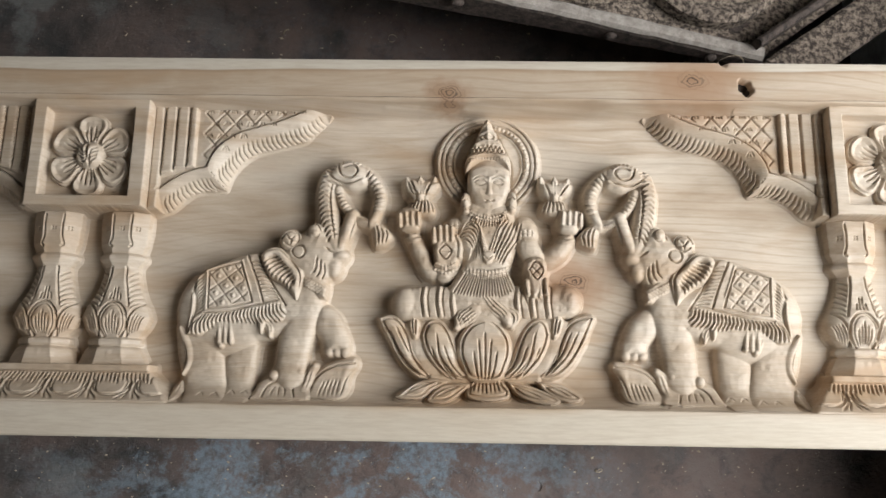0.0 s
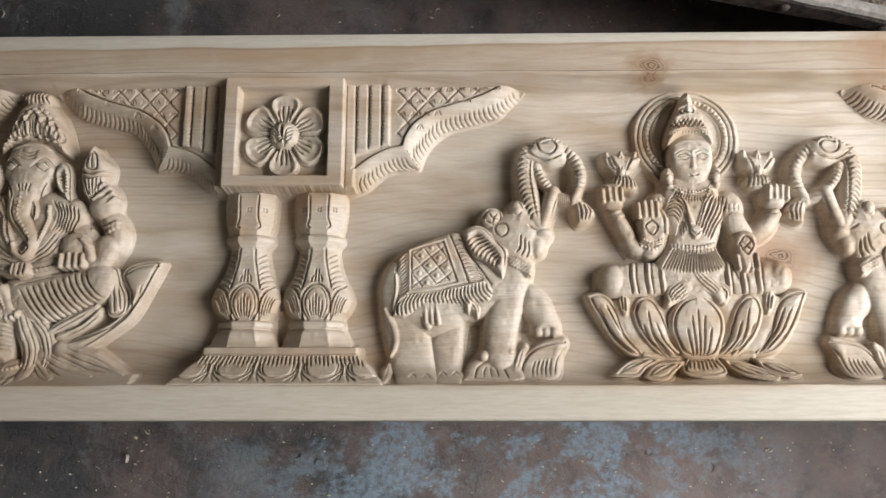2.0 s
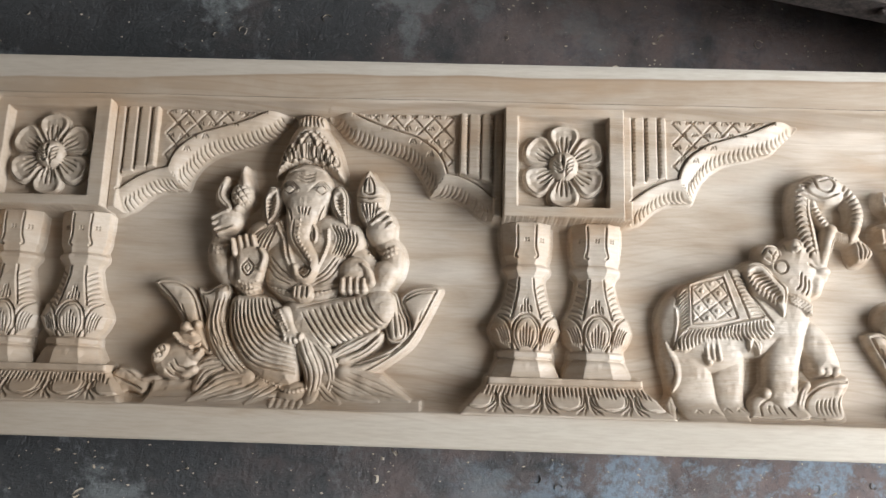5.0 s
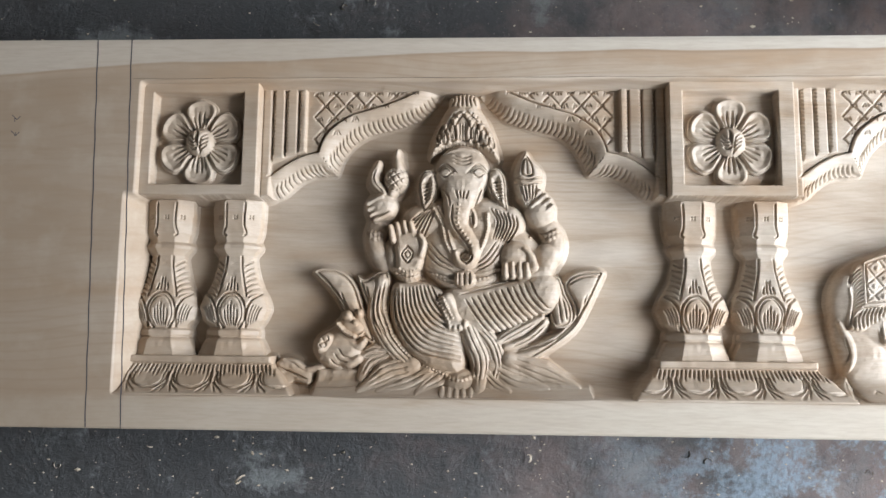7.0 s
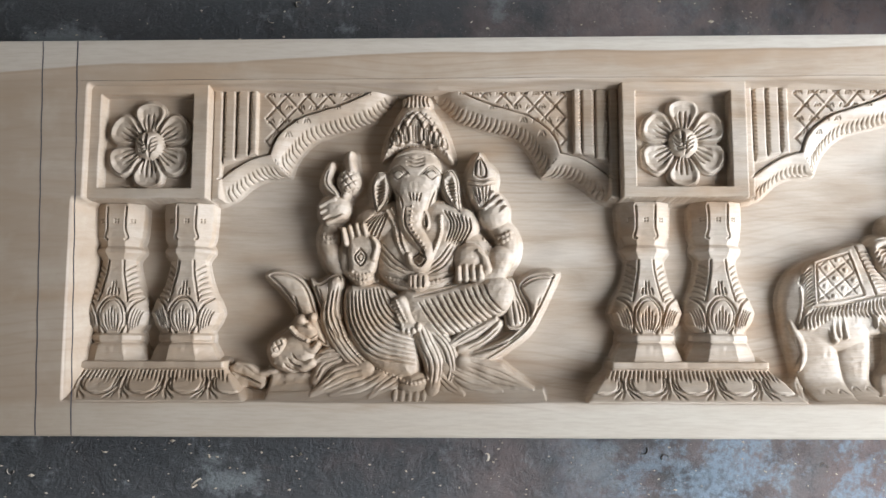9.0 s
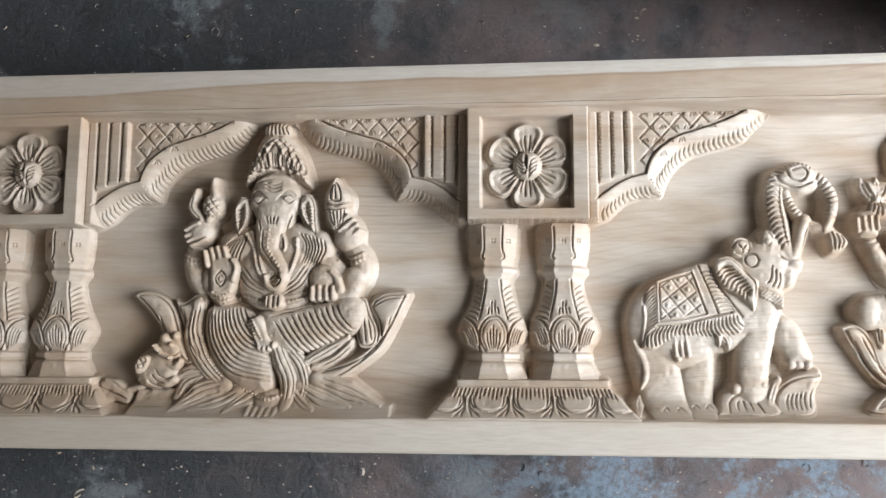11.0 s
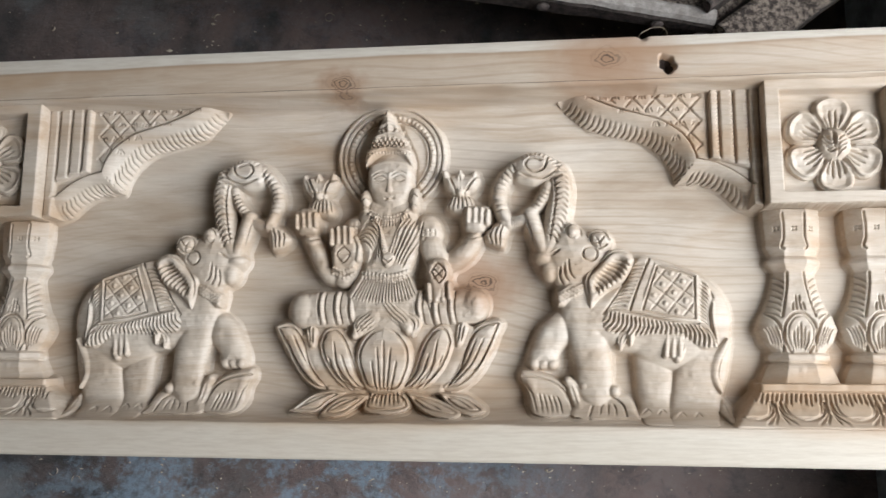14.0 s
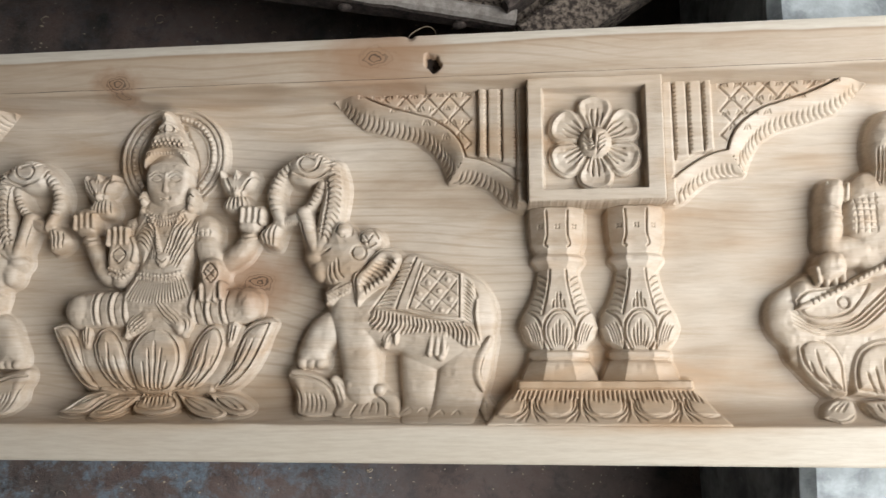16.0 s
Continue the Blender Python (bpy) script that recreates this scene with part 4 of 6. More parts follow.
def seated_figure():
    r = Relief(-72, 84, 62, 246, 0.45)
    # halo: beaded ring round a sunk disc
    hx, hy = 4.3, 200.3
    r.plate([(hx + 41 * math.cos(a * 0.3142), hy + 41 * math.sin(a * 0.3142)) for a in range(20)], 3.4, 2.4, 1.6)
    for rad, w, dp in ((37.4, 0.8, 1.3), (33.6, 0.7, 1.0), (28.2, 0.8, 1.3)):
        r.groove([(hx + rad * math.cos(a * 0.2618), hy + rad * math.sin(a * 0.2618)) for a in range(25)], w, dp, False)
    r.beads([(hx + 30.8 * math.cos(a * 0.2618), hy + 30.8 * math.sin(a * 0.2618)) for a in range(25)], 1.7, 3.6, 1.5)
    r.sink([(hx + 27.5 * math.cos(a * 0.35), hy + 27.5 * math.sin(a * 0.35)) for a in range(18)], 1.6, 2.0)
    # back arms, bangles, lotus buds
    r.stroke([(-18.0, 130.1), (-27.4, 116.6), (-39.5, 112.9), (-48.5, 127.5), (-54.1, 138.6)], 8.5, 7.0, 7, 11)
    r.stroke([(31.4, 135.3), (42.2, 121.1), (57.5, 126.7), (65.9, 138.0)], 8.5, 7.2, 7, 11)
    for pts, v in (([(-61.4, 183.5), (-55.2, 186.4), (-48.5, 185.5), (-40.9, 184.7), (-32.8, 181.1), (-38.0, 172.6), (-42.4, 169.8), (-51.3, 169.7), (-56.7, 172.4)], ([(-56.5, 183.5), (-53.7, 177.1), (-50.4, 170.6)], [(-40.4, 181.9), (-43.0, 176.3), (-45.1, 170.7)])),
                   ([(42.7, 182.9), (49.8, 184.9), (57.8, 185.4), (64.9, 185.1), (71.0, 181.4), (67.4, 173.1), (61.1, 170.2), (50.5, 170.1), (45.3, 173.7)], ([(48.0, 183.0), (50.6, 177.5), (53.2, 171.0)], [(66.6, 181.4), (63.0, 176.7), (59.4, 171.1)]))):
        r.piece("bud")
        r.plate(pts, 10, 12, 7)
        for a in v:
            r.groove(a, 1.0, 1.8)
    r.piece()
    for x, y in [(-48.8, 178.1), (55.9, 178.5)]:
        r.leaf([(x, y - 8), (x, y), (x, y + 8.5)], (3.4, 6.2, 5.4, 1.4), 14, 8, (-0.45, 0.0, 0.45), (0.1, 0.8), rim=0.0)
        for s in (-1, 1):
            r.leaf([(x + s * 4, y - 7), (x + s * 8, y), (x + s * 10.5, y + 7)], (3.0, 4.6, 2.6), 12, 7, (0.1,))
    for pts in ([(-52.1, 169.2), (-41.5, 169.4), (-36.0, 159.8), (-40.3, 154.3), (-52.3, 155.9), (-58.2, 161.3)], [(49.7, 169.6), (62.0, 169.8), (66.3, 162.0), (60.1, 155.6), (50.4, 156.4), (45.2, 161.8)]):
        r.plate(pts, 11, 10, 6)
    r.folds([(-51.7, 167.9), (-53.8, 163.2), (-56.3, 158.6)], [(-41.5, 168.0), (-39.6, 163.4), (-38.6, 157.9)], 6, 0.8, 1.3)
    r.folds([(50.5, 168.2), (48.7, 163.6), (46.9, 159.0)], [(61.1, 168.4), (63.3, 164.7), (64.5, 160.2)], 6, 0.8, 1.3)
    r.plate([(-66.1, 159.4), (-60.8, 162.2), (-50.2, 161.4), (-47.3, 152.3), (-48.9, 142.3), (-62.1, 142.2), (-66.2, 149.4)], 13, 12, 6)
    r.fingers(-56.5, 147.7, 94, 4, 4.6, 9.5, 2.2, 22.5, 5)
    r.plate([(58.4, 161.9), (68.9, 162.1), (77.3, 160.4), (76.6, 150.3), (72.1, 142.1), (59.9, 142.9), (57.4, 151.9)], 13, 12, 6)
    r.fingers(68.7, 149.3, 86, 4, 4.6, 9.5, 2.2, 22.5, 5)
    for a in ([(-63.8, 142.1), (-54.1, 139.5), (-45.4, 143.3)], [(-62.0, 138.5), (-53.1, 135.5), (-44.4, 139.2)], [(56.4, 142.8), (64.2, 139.3), (73.0, 142.1)], [(55.0, 138.7), (63.3, 135.3), (72.0, 138.1)]):
        r.ridge(a, 1.7, 2.0)
    # crossed legs, wrapped and banded
    r.stroke([(-55.9, 86.3), (-26.8, 86.7), (1.4, 87.1)], 13.6, 13.2, 11, 12, mid=14)
    r.stroke([(63.7, 89.8), (33.0, 88.5), (1.4, 87.1)], 13.2, 13.2, 11, 12, mid=14)
    r.blob(-57.7, 87.1, 11.0, 12.0, 13, 12)
    r.blob(65.4, 90.7, 10.0, 11.0, 13, 12)
    for q in (756, 782, 806, 832, 856, 918, 944, 970):
        x = 3.7 + (q - 863) * 0.437
        a = [(x, 99.5), (x - 0.8, 88.5), (x + 0.8, 77)]
        r.ridge(a, 1.7, 1.1)
        r.beads(a, 0.9, 1.9, 0.7)
        for o in (-2.5, 2.5):
            r.groove([(u + o, w) for u, w in a], 0.7, 1.1, False)
    r.folds([(22.3, 94.4), (25.3, 83.6), (27.8, 76.3)], [(30.9, 96.2), (35.5, 83.7), (37.1, 76.5)], 2, 0.7, 1.0)
    # sash ends and feet
    r.leaf([(-5.4, 81.9), (-13.0, 75.7), (-18.9, 67.9)], (8, 8, 3), 19, 7, (-0.6, -0.3, 0, 0.3, 0.6))
    r.lattice([(-19.9, 75.6), (-9.7, 78.4), (-7.0, 71.5), (-14.6, 64.6)], 3.4, (20, 110), 0.6, 1.0)
    r.leaf([(1.3, 94.9), (9.1, 85.5), (16.7, 78.7), (20.1, 71.9)], (4, 6.5, 6.5, 4), 21, 5.5, (-0.6, -0.2, 0.2, 0.6))
    r.leaf([(15.9, 82.2), (23.6, 77.1), (22.7, 69.4)], (6, 6, 3), 19, 6, (-0.5, 0, 0.5))
    # torso and breasts under draped cloth
    r.leaf([(3.7, 98.6), (4.1, 115.2), (4.0, 132.8), (3.5, 149.7)], (20, 16.5, 21, 25, 23), 13, 13, p=2.6)
    r.blob(-20.8, 142.2, 11.5, 13.0, 11, 12)
    r.blob(31.2, 142.0, 13.0, 15.0, 11, 12)
    r.blob(-8.6, 138.8, 11.5, 12.5, 18, 9.5)
    r.blob(16.5, 139.2, 11.5, 12.5, 18, 9.5)
    r.folds([(-13.9, 146.8), (-9.6, 150.5), (-3.5, 146.9), (-1.7, 137.2), (-0.7, 125.6)], [(-20.6, 132.5), (-13.8, 136.1), (-7.6, 130.0), (-9.3, 121.1), (-11.8, 115.8)], 6, 0.8, 1.4)
    r.folds([(18.2, 152.6), (13.0, 145.4), (9.6, 135.5), (6.2, 124.9)], [(29.5, 149.2), (26.8, 137.5), (19.9, 126.8), (14.8, 117.1)], 6, 0.8, 1.4)
    for a in ([(-7.8, 151.4), (-2.5, 139.4), (1.9, 125.7)], [(-5.2, 153.2), (-0.8, 140.7), (3.6, 126.6)], [(16.5, 155.3), (11.3, 140.9), (6.2, 126.6)]):
        r.ridge(a, 1.5, 1.0)
        r.beads(a, 1.0, 2.2, 1.0)
    r.plate([(-0.7, 125.6), (4.4, 128.4), (9.6, 124.9), (7.9, 118.7), (3.6, 116.0), (0.2, 119.5)], 23, 6, 3)
    r.groove([(1.0, 123.0), (4.5, 120.4), (7.9, 123.1)], 0.7, 1.2)
    # checked sleeves
    r.lattice([(23.4, 143.7), (39.0, 144.8), (41.4, 126.2), (25.9, 124.2)], 3.6, (0, 90), 0.7, 1.1, smooth=False)
    r.lattice([(-25.2, 149.4), (-16.5, 151.3), (-18.1, 136.9), (-24.1, 135.1)], 3.4, (0, 90), 0.6, 1.0, smooth=False)
    r.groove([(25.9, 124.2), (34.5, 122.6), (42.3, 126.2)], 0.8, 1.4, False)
    # waist: belt and pleated skirt
    r.leaf([(1.9, 115.1), (1.5, 105.5), (0.8, 93.4)], (17, 23, 29), 15, 10, p=3)
    r.fringe([(-22.7, 94.8), (-9.9, 92.4), (2.1, 91.7), (15.7, 92.7), (25.0, 97.2)], [(-12.6, 110.5), (-4.9, 108.9), (2.8, 108.1), (11.4, 109.1), (18.2, 111.9)], 20, 0.9, 1.4)
    for o in (0, 8):
        r.beads([(x, y - o * 0.43) for x, y in [(-14.4, 113.1), (-4.9, 111.5), (3.7, 110.8), (12.2, 111.8), (19.9, 114.5)]], 1.4, 2.8, 1.6)
    # blessing hand, palm outward
    r.stroke([(-20.6, 128.0), (-23.0, 115.7), (-28.1, 111.2)], 9.5, 9.0, 11, 9)
    r.plate([(-36.7, 115.5), (-37.8, 127.8), (-37.2, 140.2), (-33.0, 147.5), (-23.4, 146.7), (-18.1, 136.9), (-16.2, 125.4), (-19.5, 115.7), (-28.1, 113.0)], 17, 9, 5)
    r.fingers(-30.2, 135.0, 92, 4, 4.6, 11.5, 2.2, 23.5, 5)
    r.stroke([(-17.9, 122.8), (-17.2, 132.5), (-19.8, 138.7)], 2.8, 2.0, 20, 6)
    r.groove([(-28.4, 132.3), (-23.6, 126.7), (-28.2, 120.4), (-33.0, 126.5), (-28.4, 132.3)], 0.7, 1.3, False)
    r.groove([(-32.6, 126.5), (-23.6, 126.7)], 0.6, 1.0)
    for o in (0, 8):
        r.beads([(x, y - o * 0.42) for x, y in [(-35.9, 116.4), (-28.1, 113.4), (-19.5, 116.6)]], 1.6, 2.8, 1.7)
    # giving hand, fingers down
    r.stroke([(34.6, 133.2), (38.8, 123.5)], 8.5, 9.0, 16, 8)
    r.plate([(31.9, 119.0), (38.0, 123.5), (46.5, 121.9), (49.9, 113.2), (47.2, 103.5), (44.5, 93.1), (37.7, 91.3), (34.4, 102.5), (31.9, 110.3)], 20, 9, 5)
    r.fingers(41.2, 104.3, -86, 4, 4.6, 11.5, 2.2, 24.5, 5)
    r.ring([(34.5, 113.0), (40.5, 120.0), (47.3, 112.3), (41.2, 104.3)], 1.0, 0.7, 1.3)
    r.groove([(37.0, 115.6), (44.7, 107.9)], 0.6, 1.1)
    r.groove([(44.8, 115.7), (37.0, 107.8)], 0.6, 1.1)
    # neck, collar of beads, ear drops, hair
    r.stroke([(4.2, 147.8), (4.5, 162.1)], 10.0, 9.0, 17, 8)
    for o, n in ((0, 1.2), (7, 1.4)):
        r.beads([(x, y - o * 0.42) for x, y in [(-11.5, 160.1), (-5.4, 155.7), (4.6, 153.6), (14.5, 156.0), (20.6, 161.4)]], n, 2.4, 1.4)
    r.fringe([(-11.4, 151.2), (-3.6, 147.7), (5.0, 146.5), (13.7, 148.4), (20.6, 152.5)], [(-8.8, 154.8), (-2.7, 152.2), (5.0, 150.9), (12.8, 152.8), (18.8, 156.0)], 15, 0.7, 1.2)
    for x, y in [(-12.4, 166.4), (22.3, 167.8)]:
        r.blob(x, y, 4.6, 8.0, 14, 9)
        r.blob(x, y - 7.5, 4.0, 4.2, 17, 8)
        r.groove([(x - 3, y), (x, y + 2), (x + 3, y)], 0.7, 1.2)
        r.groove([(x - 3, y - 7), (x, y - 5.5), (x + 3, y - 7)], 0.6, 1.1)
    # face: smooth oval, long closed eyes, straight nose
    r.blob(4.9, 182.1, 16.8, 24.0, 14, 18, p=2.3)
    r.blob(4.9, 169.8, 12.5, 10.5, 18, 12, soft=2.0)
    r.stroke([(4.9, 184.8), (4.9, 173.9)], 1.5, 2.2, 29.0, 3.4, soft=1.8)
    r.blob(4.9, 172.5, 3.0, 2.0, 29, 3.6, soft=1.2)
    for x, y in [(-2.1, 181.1), (11.9, 181.2)]:
        r.blob(x, y, 4.6, 2.6, 27.2, 2.6, soft=0.6)
        r.groove([(x - 4.8, y), (x, y + 2.6), (x + 4.8, y)], 0.6, 0.9)
        r.groove([(x - 4.6, y - 0.6), (x, y - 2.2), (x + 4.6, y - 0.6)], 0.6, 0.9)
        r.groove([(x - 5.6, y + 2.6), (x, y + 5.4), (x + 5.4, y + 3.4)], 0.6, 0.8)
    r.groove([(1.5, 167.0), (5.0, 166.2), (8.9, 167.1)], 0.6, 1.1)
    r.blob(5.0, 168.0, 3.4, 1.1, 29, 1.6, soft=0.3)
    r.blob(5.0, 165.3, 2.7, 1.2, 28.4, 1.5, soft=0.3)
    r.blob(5.3, 188.5, 1.5, 1.5, 29.5, 2.2, soft=0)
    # tiered crown
    r.plate([(-13.5, 190.1), (-14.0, 197.4), (-10.2, 207.6), (-5.9, 216.1), (-2.4, 224.5), (1.1, 232.6), (5.1, 232.6), (9.1, 224.7), (13.5, 216.3), (18.0, 208.0), (21.9, 198.8), (21.5, 190.5), (12.7, 194.1), (4.8, 195.3), (-3.9, 193.9)], 15, 16, 14)
    for o, wd in ((0, 17.5), (5.5, 17.3)):
        r.ridge([(hx - wd, 189.5 + o), (hx - 8, 193 + o), (hx + 0.5, 194.2 + o), (hx + 9, 193 + o), (hx + wd, 189.5 + o)], 1.5, 0.5)
    for y, wd in ((203, 16.0), (214.5, 11.5), (222, 8.0), (228.5, 5.0)):
        r.ridge([(hx - wd, y - 1.5), (hx + 0.3, y + 0.8), (hx + wd, y - 1.5)], 1.3, 1.6)
    for k in range(-4, 5):
        for q in (-1, 1):
            x = hx + k * 3.3
            r.groove([(x - 1.65 * q, 205.5 - abs(k) * 0.3), (x + 1.65 * q, 211.5 - abs(k) * 0.6)], 0.7, 1.3)
    r.beads([(hx - 16, 199), (hx, 201), (hx + 16, 199)], 1.1, 2.3, 1.1)
    for s in (-1, 1):
        r.groove([(hx + s * 1.5, 216), (hx + s * 4, 219), (hx + s * 1.5, 221)], 0.7, 1.2)
        r.groove([(hx + s * 5.5, 215.5), (hx + s * 7, 218), (hx + s * 5, 220)], 0.7, 1.2)
    r.rough(0.15, 5)
    return r


def elephant():
    r = Relief(-242, -56, 5, 212, 0.5)
    # far legs and the lotus pads
    r.stroke([(-182.6, 62.2), (-182.8, 40.8), (-182.8, 16.3)], 14.5, 12.0, 6, 10)
    r.plate([(-192.0, 13.6), (-190.7, 19.5), (-181.1, 23.0), (-172.0, 19.8), (-169.8, 12.7)], 7, 9, 5)
    r.folds([(-187.9, 16.2), (-185.5, 18.3), (-182.3, 15.4)], [(-178.5, 16.3), (-176.1, 18.5), (-172.5, 15.6)], 2, 0.7, 1.3)
    r.plate([(-130.0, 81.3), (-120.2, 85.8), (-109.0, 78.1), (-101.5, 64.3), (-98.2, 48.5), (-107.5, 45.3), (-119.6, 46.0), (-120.9, 56.3), (-130.1, 66.5)], 9, 13, 11, soft=1.0)
    r.plate([(-131.6, 13.7), (-130.0, 23.8), (-123.3, 35.3), (-110.9, 42.7), (-95.5, 45.5), (-92.7, 38.8), (-97.5, 31.1), (-102.8, 14.2)], 8, 10, 6)
    r.groove([(-128.3, 16.3), (-125.5, 26.4), (-117.3, 35.0), (-105.6, 39.4), (-95.3, 40.4)], 1.0, 1.9, False)
    r.groove([(-104.5, 15.8), (-101.7, 27.6), (-96.9, 35.3)], 0.8, 1.3)
    r.folds([(-120.7, 15.6), (-120.1, 20.6), (-117.8, 26.5)], [(-107.9, 15.8), (-107.3, 21.7), (-105.9, 28.4)], 5, 0.7, 1.2)
    for q in [(-114.6, 48.6), (-109.0, 48.7), (-103.4, 48.8)]:
        r.blob(*q, 4.4, 4.0, 15, 7, soft=0.3)
    r.plate([(-170.6, 12.3), (-167.2, 24.9), (-155.6, 31.0), (-136.7, 28.8), (-129.6, 24.7), (-128.2, 13.0)], 10, 11, 6)
    r.groove([(-162.2, 14.1), (-160.1, 21.7), (-152.7, 26.0), (-143.2, 23.6), (-138.4, 14.5)], 0.9, 1.8, False)
    r.folds([(-155.5, 15.0), (-155.7, 18.4), (-154.2, 21.8)], [(-145.3, 15.2), (-145.9, 18.5), (-147.4, 21.9)], 3, 0.8, 1.4)
    r.leaf([(-132.8, 20.4), (-129.2, 32.3), (-125.2, 37.4)], (4.5, 5.5, 3.5), 14, 8, (-0.3, 0.3))
    # near hind leg, rump, belly, chest
    r.stroke([(-213.1, 65.3), (-210.7, 39.8), (-204.0, 14.8)], 20.0, 15.5, 8, 14)
    r.plate([(-215.5, 11.3), (-215.3, 18.7), (-205.1, 23.1), (-193.4, 19.9), (-190.3, 11.7)], 9, 13, 6)
    r.folds([(-209.8, 13.8), (-207.5, 16.4), (-204.8, 13.9)], [(-199.7, 14.0), (-197.4, 16.5), (-193.8, 14.1)], 2, 0.7, 1.3)
    r.leaf([(-227.5, 12.3), (-226.3, 18.6), (-225.1, 24.4)], (2.5, 5, 2), 8, 6, (0.0,))
    r.blob(-196.6, 79.4, 37, 36, 8, 21)
    r.stroke([(-190.5, 85.1), (-168.8, 83.3), (-140.6, 81.5)], 33, 22, 9, 19, mid=27)
    r.blob(-136.7, 95.9, 17, 19, 10, 17)
    # near front leg
    r.stroke([(-133.7, 97.7), (-138.0, 72.9), (-141.9, 51.4), (-143.4, 31.6)], 16.0, 12.5, 14, 14, mid=13.5)
    for q in [(-155.2, 30.5), (-148.8, 29.4), (-142.5, 30.7), (-136.7, 33.8)]:
        r.blob(*q, 4.2, 4.2, 19, 7.5, soft=0.3)
    # tail
    r.stroke([(-228.6, 65.1), (-221.4, 51.5), (-220.0, 39.6), (-223.9, 30.3)], 1.8, 1.2, 15, 7, mid=4.6)
    r.groove([(-225.1, 54.0), (-222.4, 43.0), (-224.1, 32.8)], 0.6, 1.2)
    # head: brow, jaw, eye
    r.plate([(-157.9, 123.5), (-154.1, 133.3), (-144.9, 138.8), (-137.3, 143.4), (-129.7, 148.9), (-121.0, 149.9), (-111.7, 135.7), (-106.9, 125.1), (-111.5, 113.6), (-118.7, 102.1), (-130.5, 97.6), (-143.7, 101.7), (-152.8, 111.2)], 12, 19, 20)
    r.blob(-148.1, 134.3, 9.0, 9.0, 20, 11)
    r.blob(-114.2, 115.3, 7.0, 10.0, 16, 10, soft=3.0)
    r.blob(-110.2, 123.3, 8.0, 5.0, 17, 11)
    r.groove([(-120.9, 128.4), (-114.6, 125.0), (-106.9, 126.9)], 0.9, 1.9)
    r.groove([(-154.2, 135.1), (-150.2, 140.5), (-143.2, 139.7), (-142.0, 133.5), (-146.9, 129.0), (-152.3, 131.6)], 0.9, 1.7, False)
    r.groove([(-150.9, 137.8), (-147.6, 133.4), (-142.8, 132.6)], 0.8, 1.4)
    r.groove([(-147.8, 129.0), (-147.2, 133.4), (-144.8, 137.0)], 0.7, 1.2)
    r.groove([(x + 5.0 * math.cos(a), y + 5.0 * math.sin(a)) for x, y in [(-141.1, 125.1)] for a in (0, 0.9, 1.8, 2.7, 3.6, 4.5, 5.4, 6.28)], 0.8, 1.6, False)
    r.blob(-129.3, 140.8, 6.0, 7.5, 22, 9)
    r.groove([(-135.7, 138.0), (-133.9, 146.1), (-127.8, 146.2), (-124.9, 140.9)], 0.9, 1.8)
    r.blob(-128.8, 139.5, 2.6, 2.0, 30, 2.4, soft=0)
    r.groove([(-131.7, 137.2), (-128.6, 136.3), (-125.7, 139.1)], 0.6, 1.2)
    r.folds([(-130.7, 108.0), (-127.8, 111.6), (-126.6, 121.3)], [(-123.1, 103.8), (-120.8, 109.0), (-121.1, 116.1)], 3, 0.8, 1.5)
    # ear: turned-back edge and a scalloped lining
    r.plate([(-171.1, 120.7), (-166.8, 126.9), (-157.3, 128.8), (-150.1, 123.6), (-143.6, 115.7), (-136.3, 109.7), (-137.0, 98.3), (-140.6, 86.2), (-146.6, 93.0), (-153.9, 99.8), (-162.8, 104.9), (-168.5, 113.6)], 22, 11, 5)
    r.sink([(-166.4, 120.7), (-159.6, 123.5), (-152.3, 116.5), (-145.8, 109.6), (-142.0, 102.6), (-144.2, 96.5), (-151.4, 102.5), (-160.4, 108.5)], 3.4, 3.0)
    r.fringe([(-167.9, 117.2), (-162.0, 106.7), (-152.1, 99.9), (-144.9, 93.9)], [(-156.9, 121.7), (-150.4, 114.8), (-144.9, 108.7), (-141.9, 101.7)], 9, 0.9, 1.5, 0.0, 0.15)
    r.groove([(-167.5, 125.1), (-157.2, 126.2), (-149.0, 119.2), (-142.5, 112.2), (-139.2, 106.2), (-139.8, 94.8)], 0.9, 1.7)
    # collar of beaded bands
    r.plate([(-136.0, 103.6), (-129.3, 107.2), (-117.7, 97.7), (-118.9, 88.2), (-123.2, 88.1), (-136.5, 96.6)], 20, 7, 2.5, smooth=False)
    for o in (0, 6, 12):
        r.beads([(x + o * 0.05, y - o * 0.42) for x, y in [(-135.2, 103.6), (-127.2, 99.3), (-118.4, 94.3)]], 1.4, 2.5, 1.6)
    # raised trunk, ribbed, that folds over into a loop
    r.stroke([(-112.0, 124.1), (-117.0, 137.8), (-120.4, 155.8), (-122.6, 173.9), (-120.1, 186.4)], 9.5, 8.0, 12, 15)
    r.fringe([(-118.4, 131.1), (-125.3, 148.9), (-127.7, 169.3), (-126.3, 187.2)], [(-111.7, 135.7), (-115.9, 153.6), (-118.4, 169.4), (-116.4, 181.8)], 13, 0.9, 1.6, 0.05, 0.22)
    r.groove([(-114.3, 135.6), (-117.3, 153.6), (-118.9, 169.4), (-117.4, 184.6)], 0.8, 1.6)
    r.plate([(-124.5, 186.3), (-118.7, 194.7), (-107.4, 200.4), (-94.9, 197.8), (-89.3, 188.6), (-90.7, 178.5), (-102.0, 174.7), (-112.7, 178.2), (-119.8, 179.9)], 17, 13, 10)
    r.groove([(-121.0, 187.3), (-113.7, 181.9), (-104.8, 180.1), (-94.4, 183.9)], 0.9, 1.9)
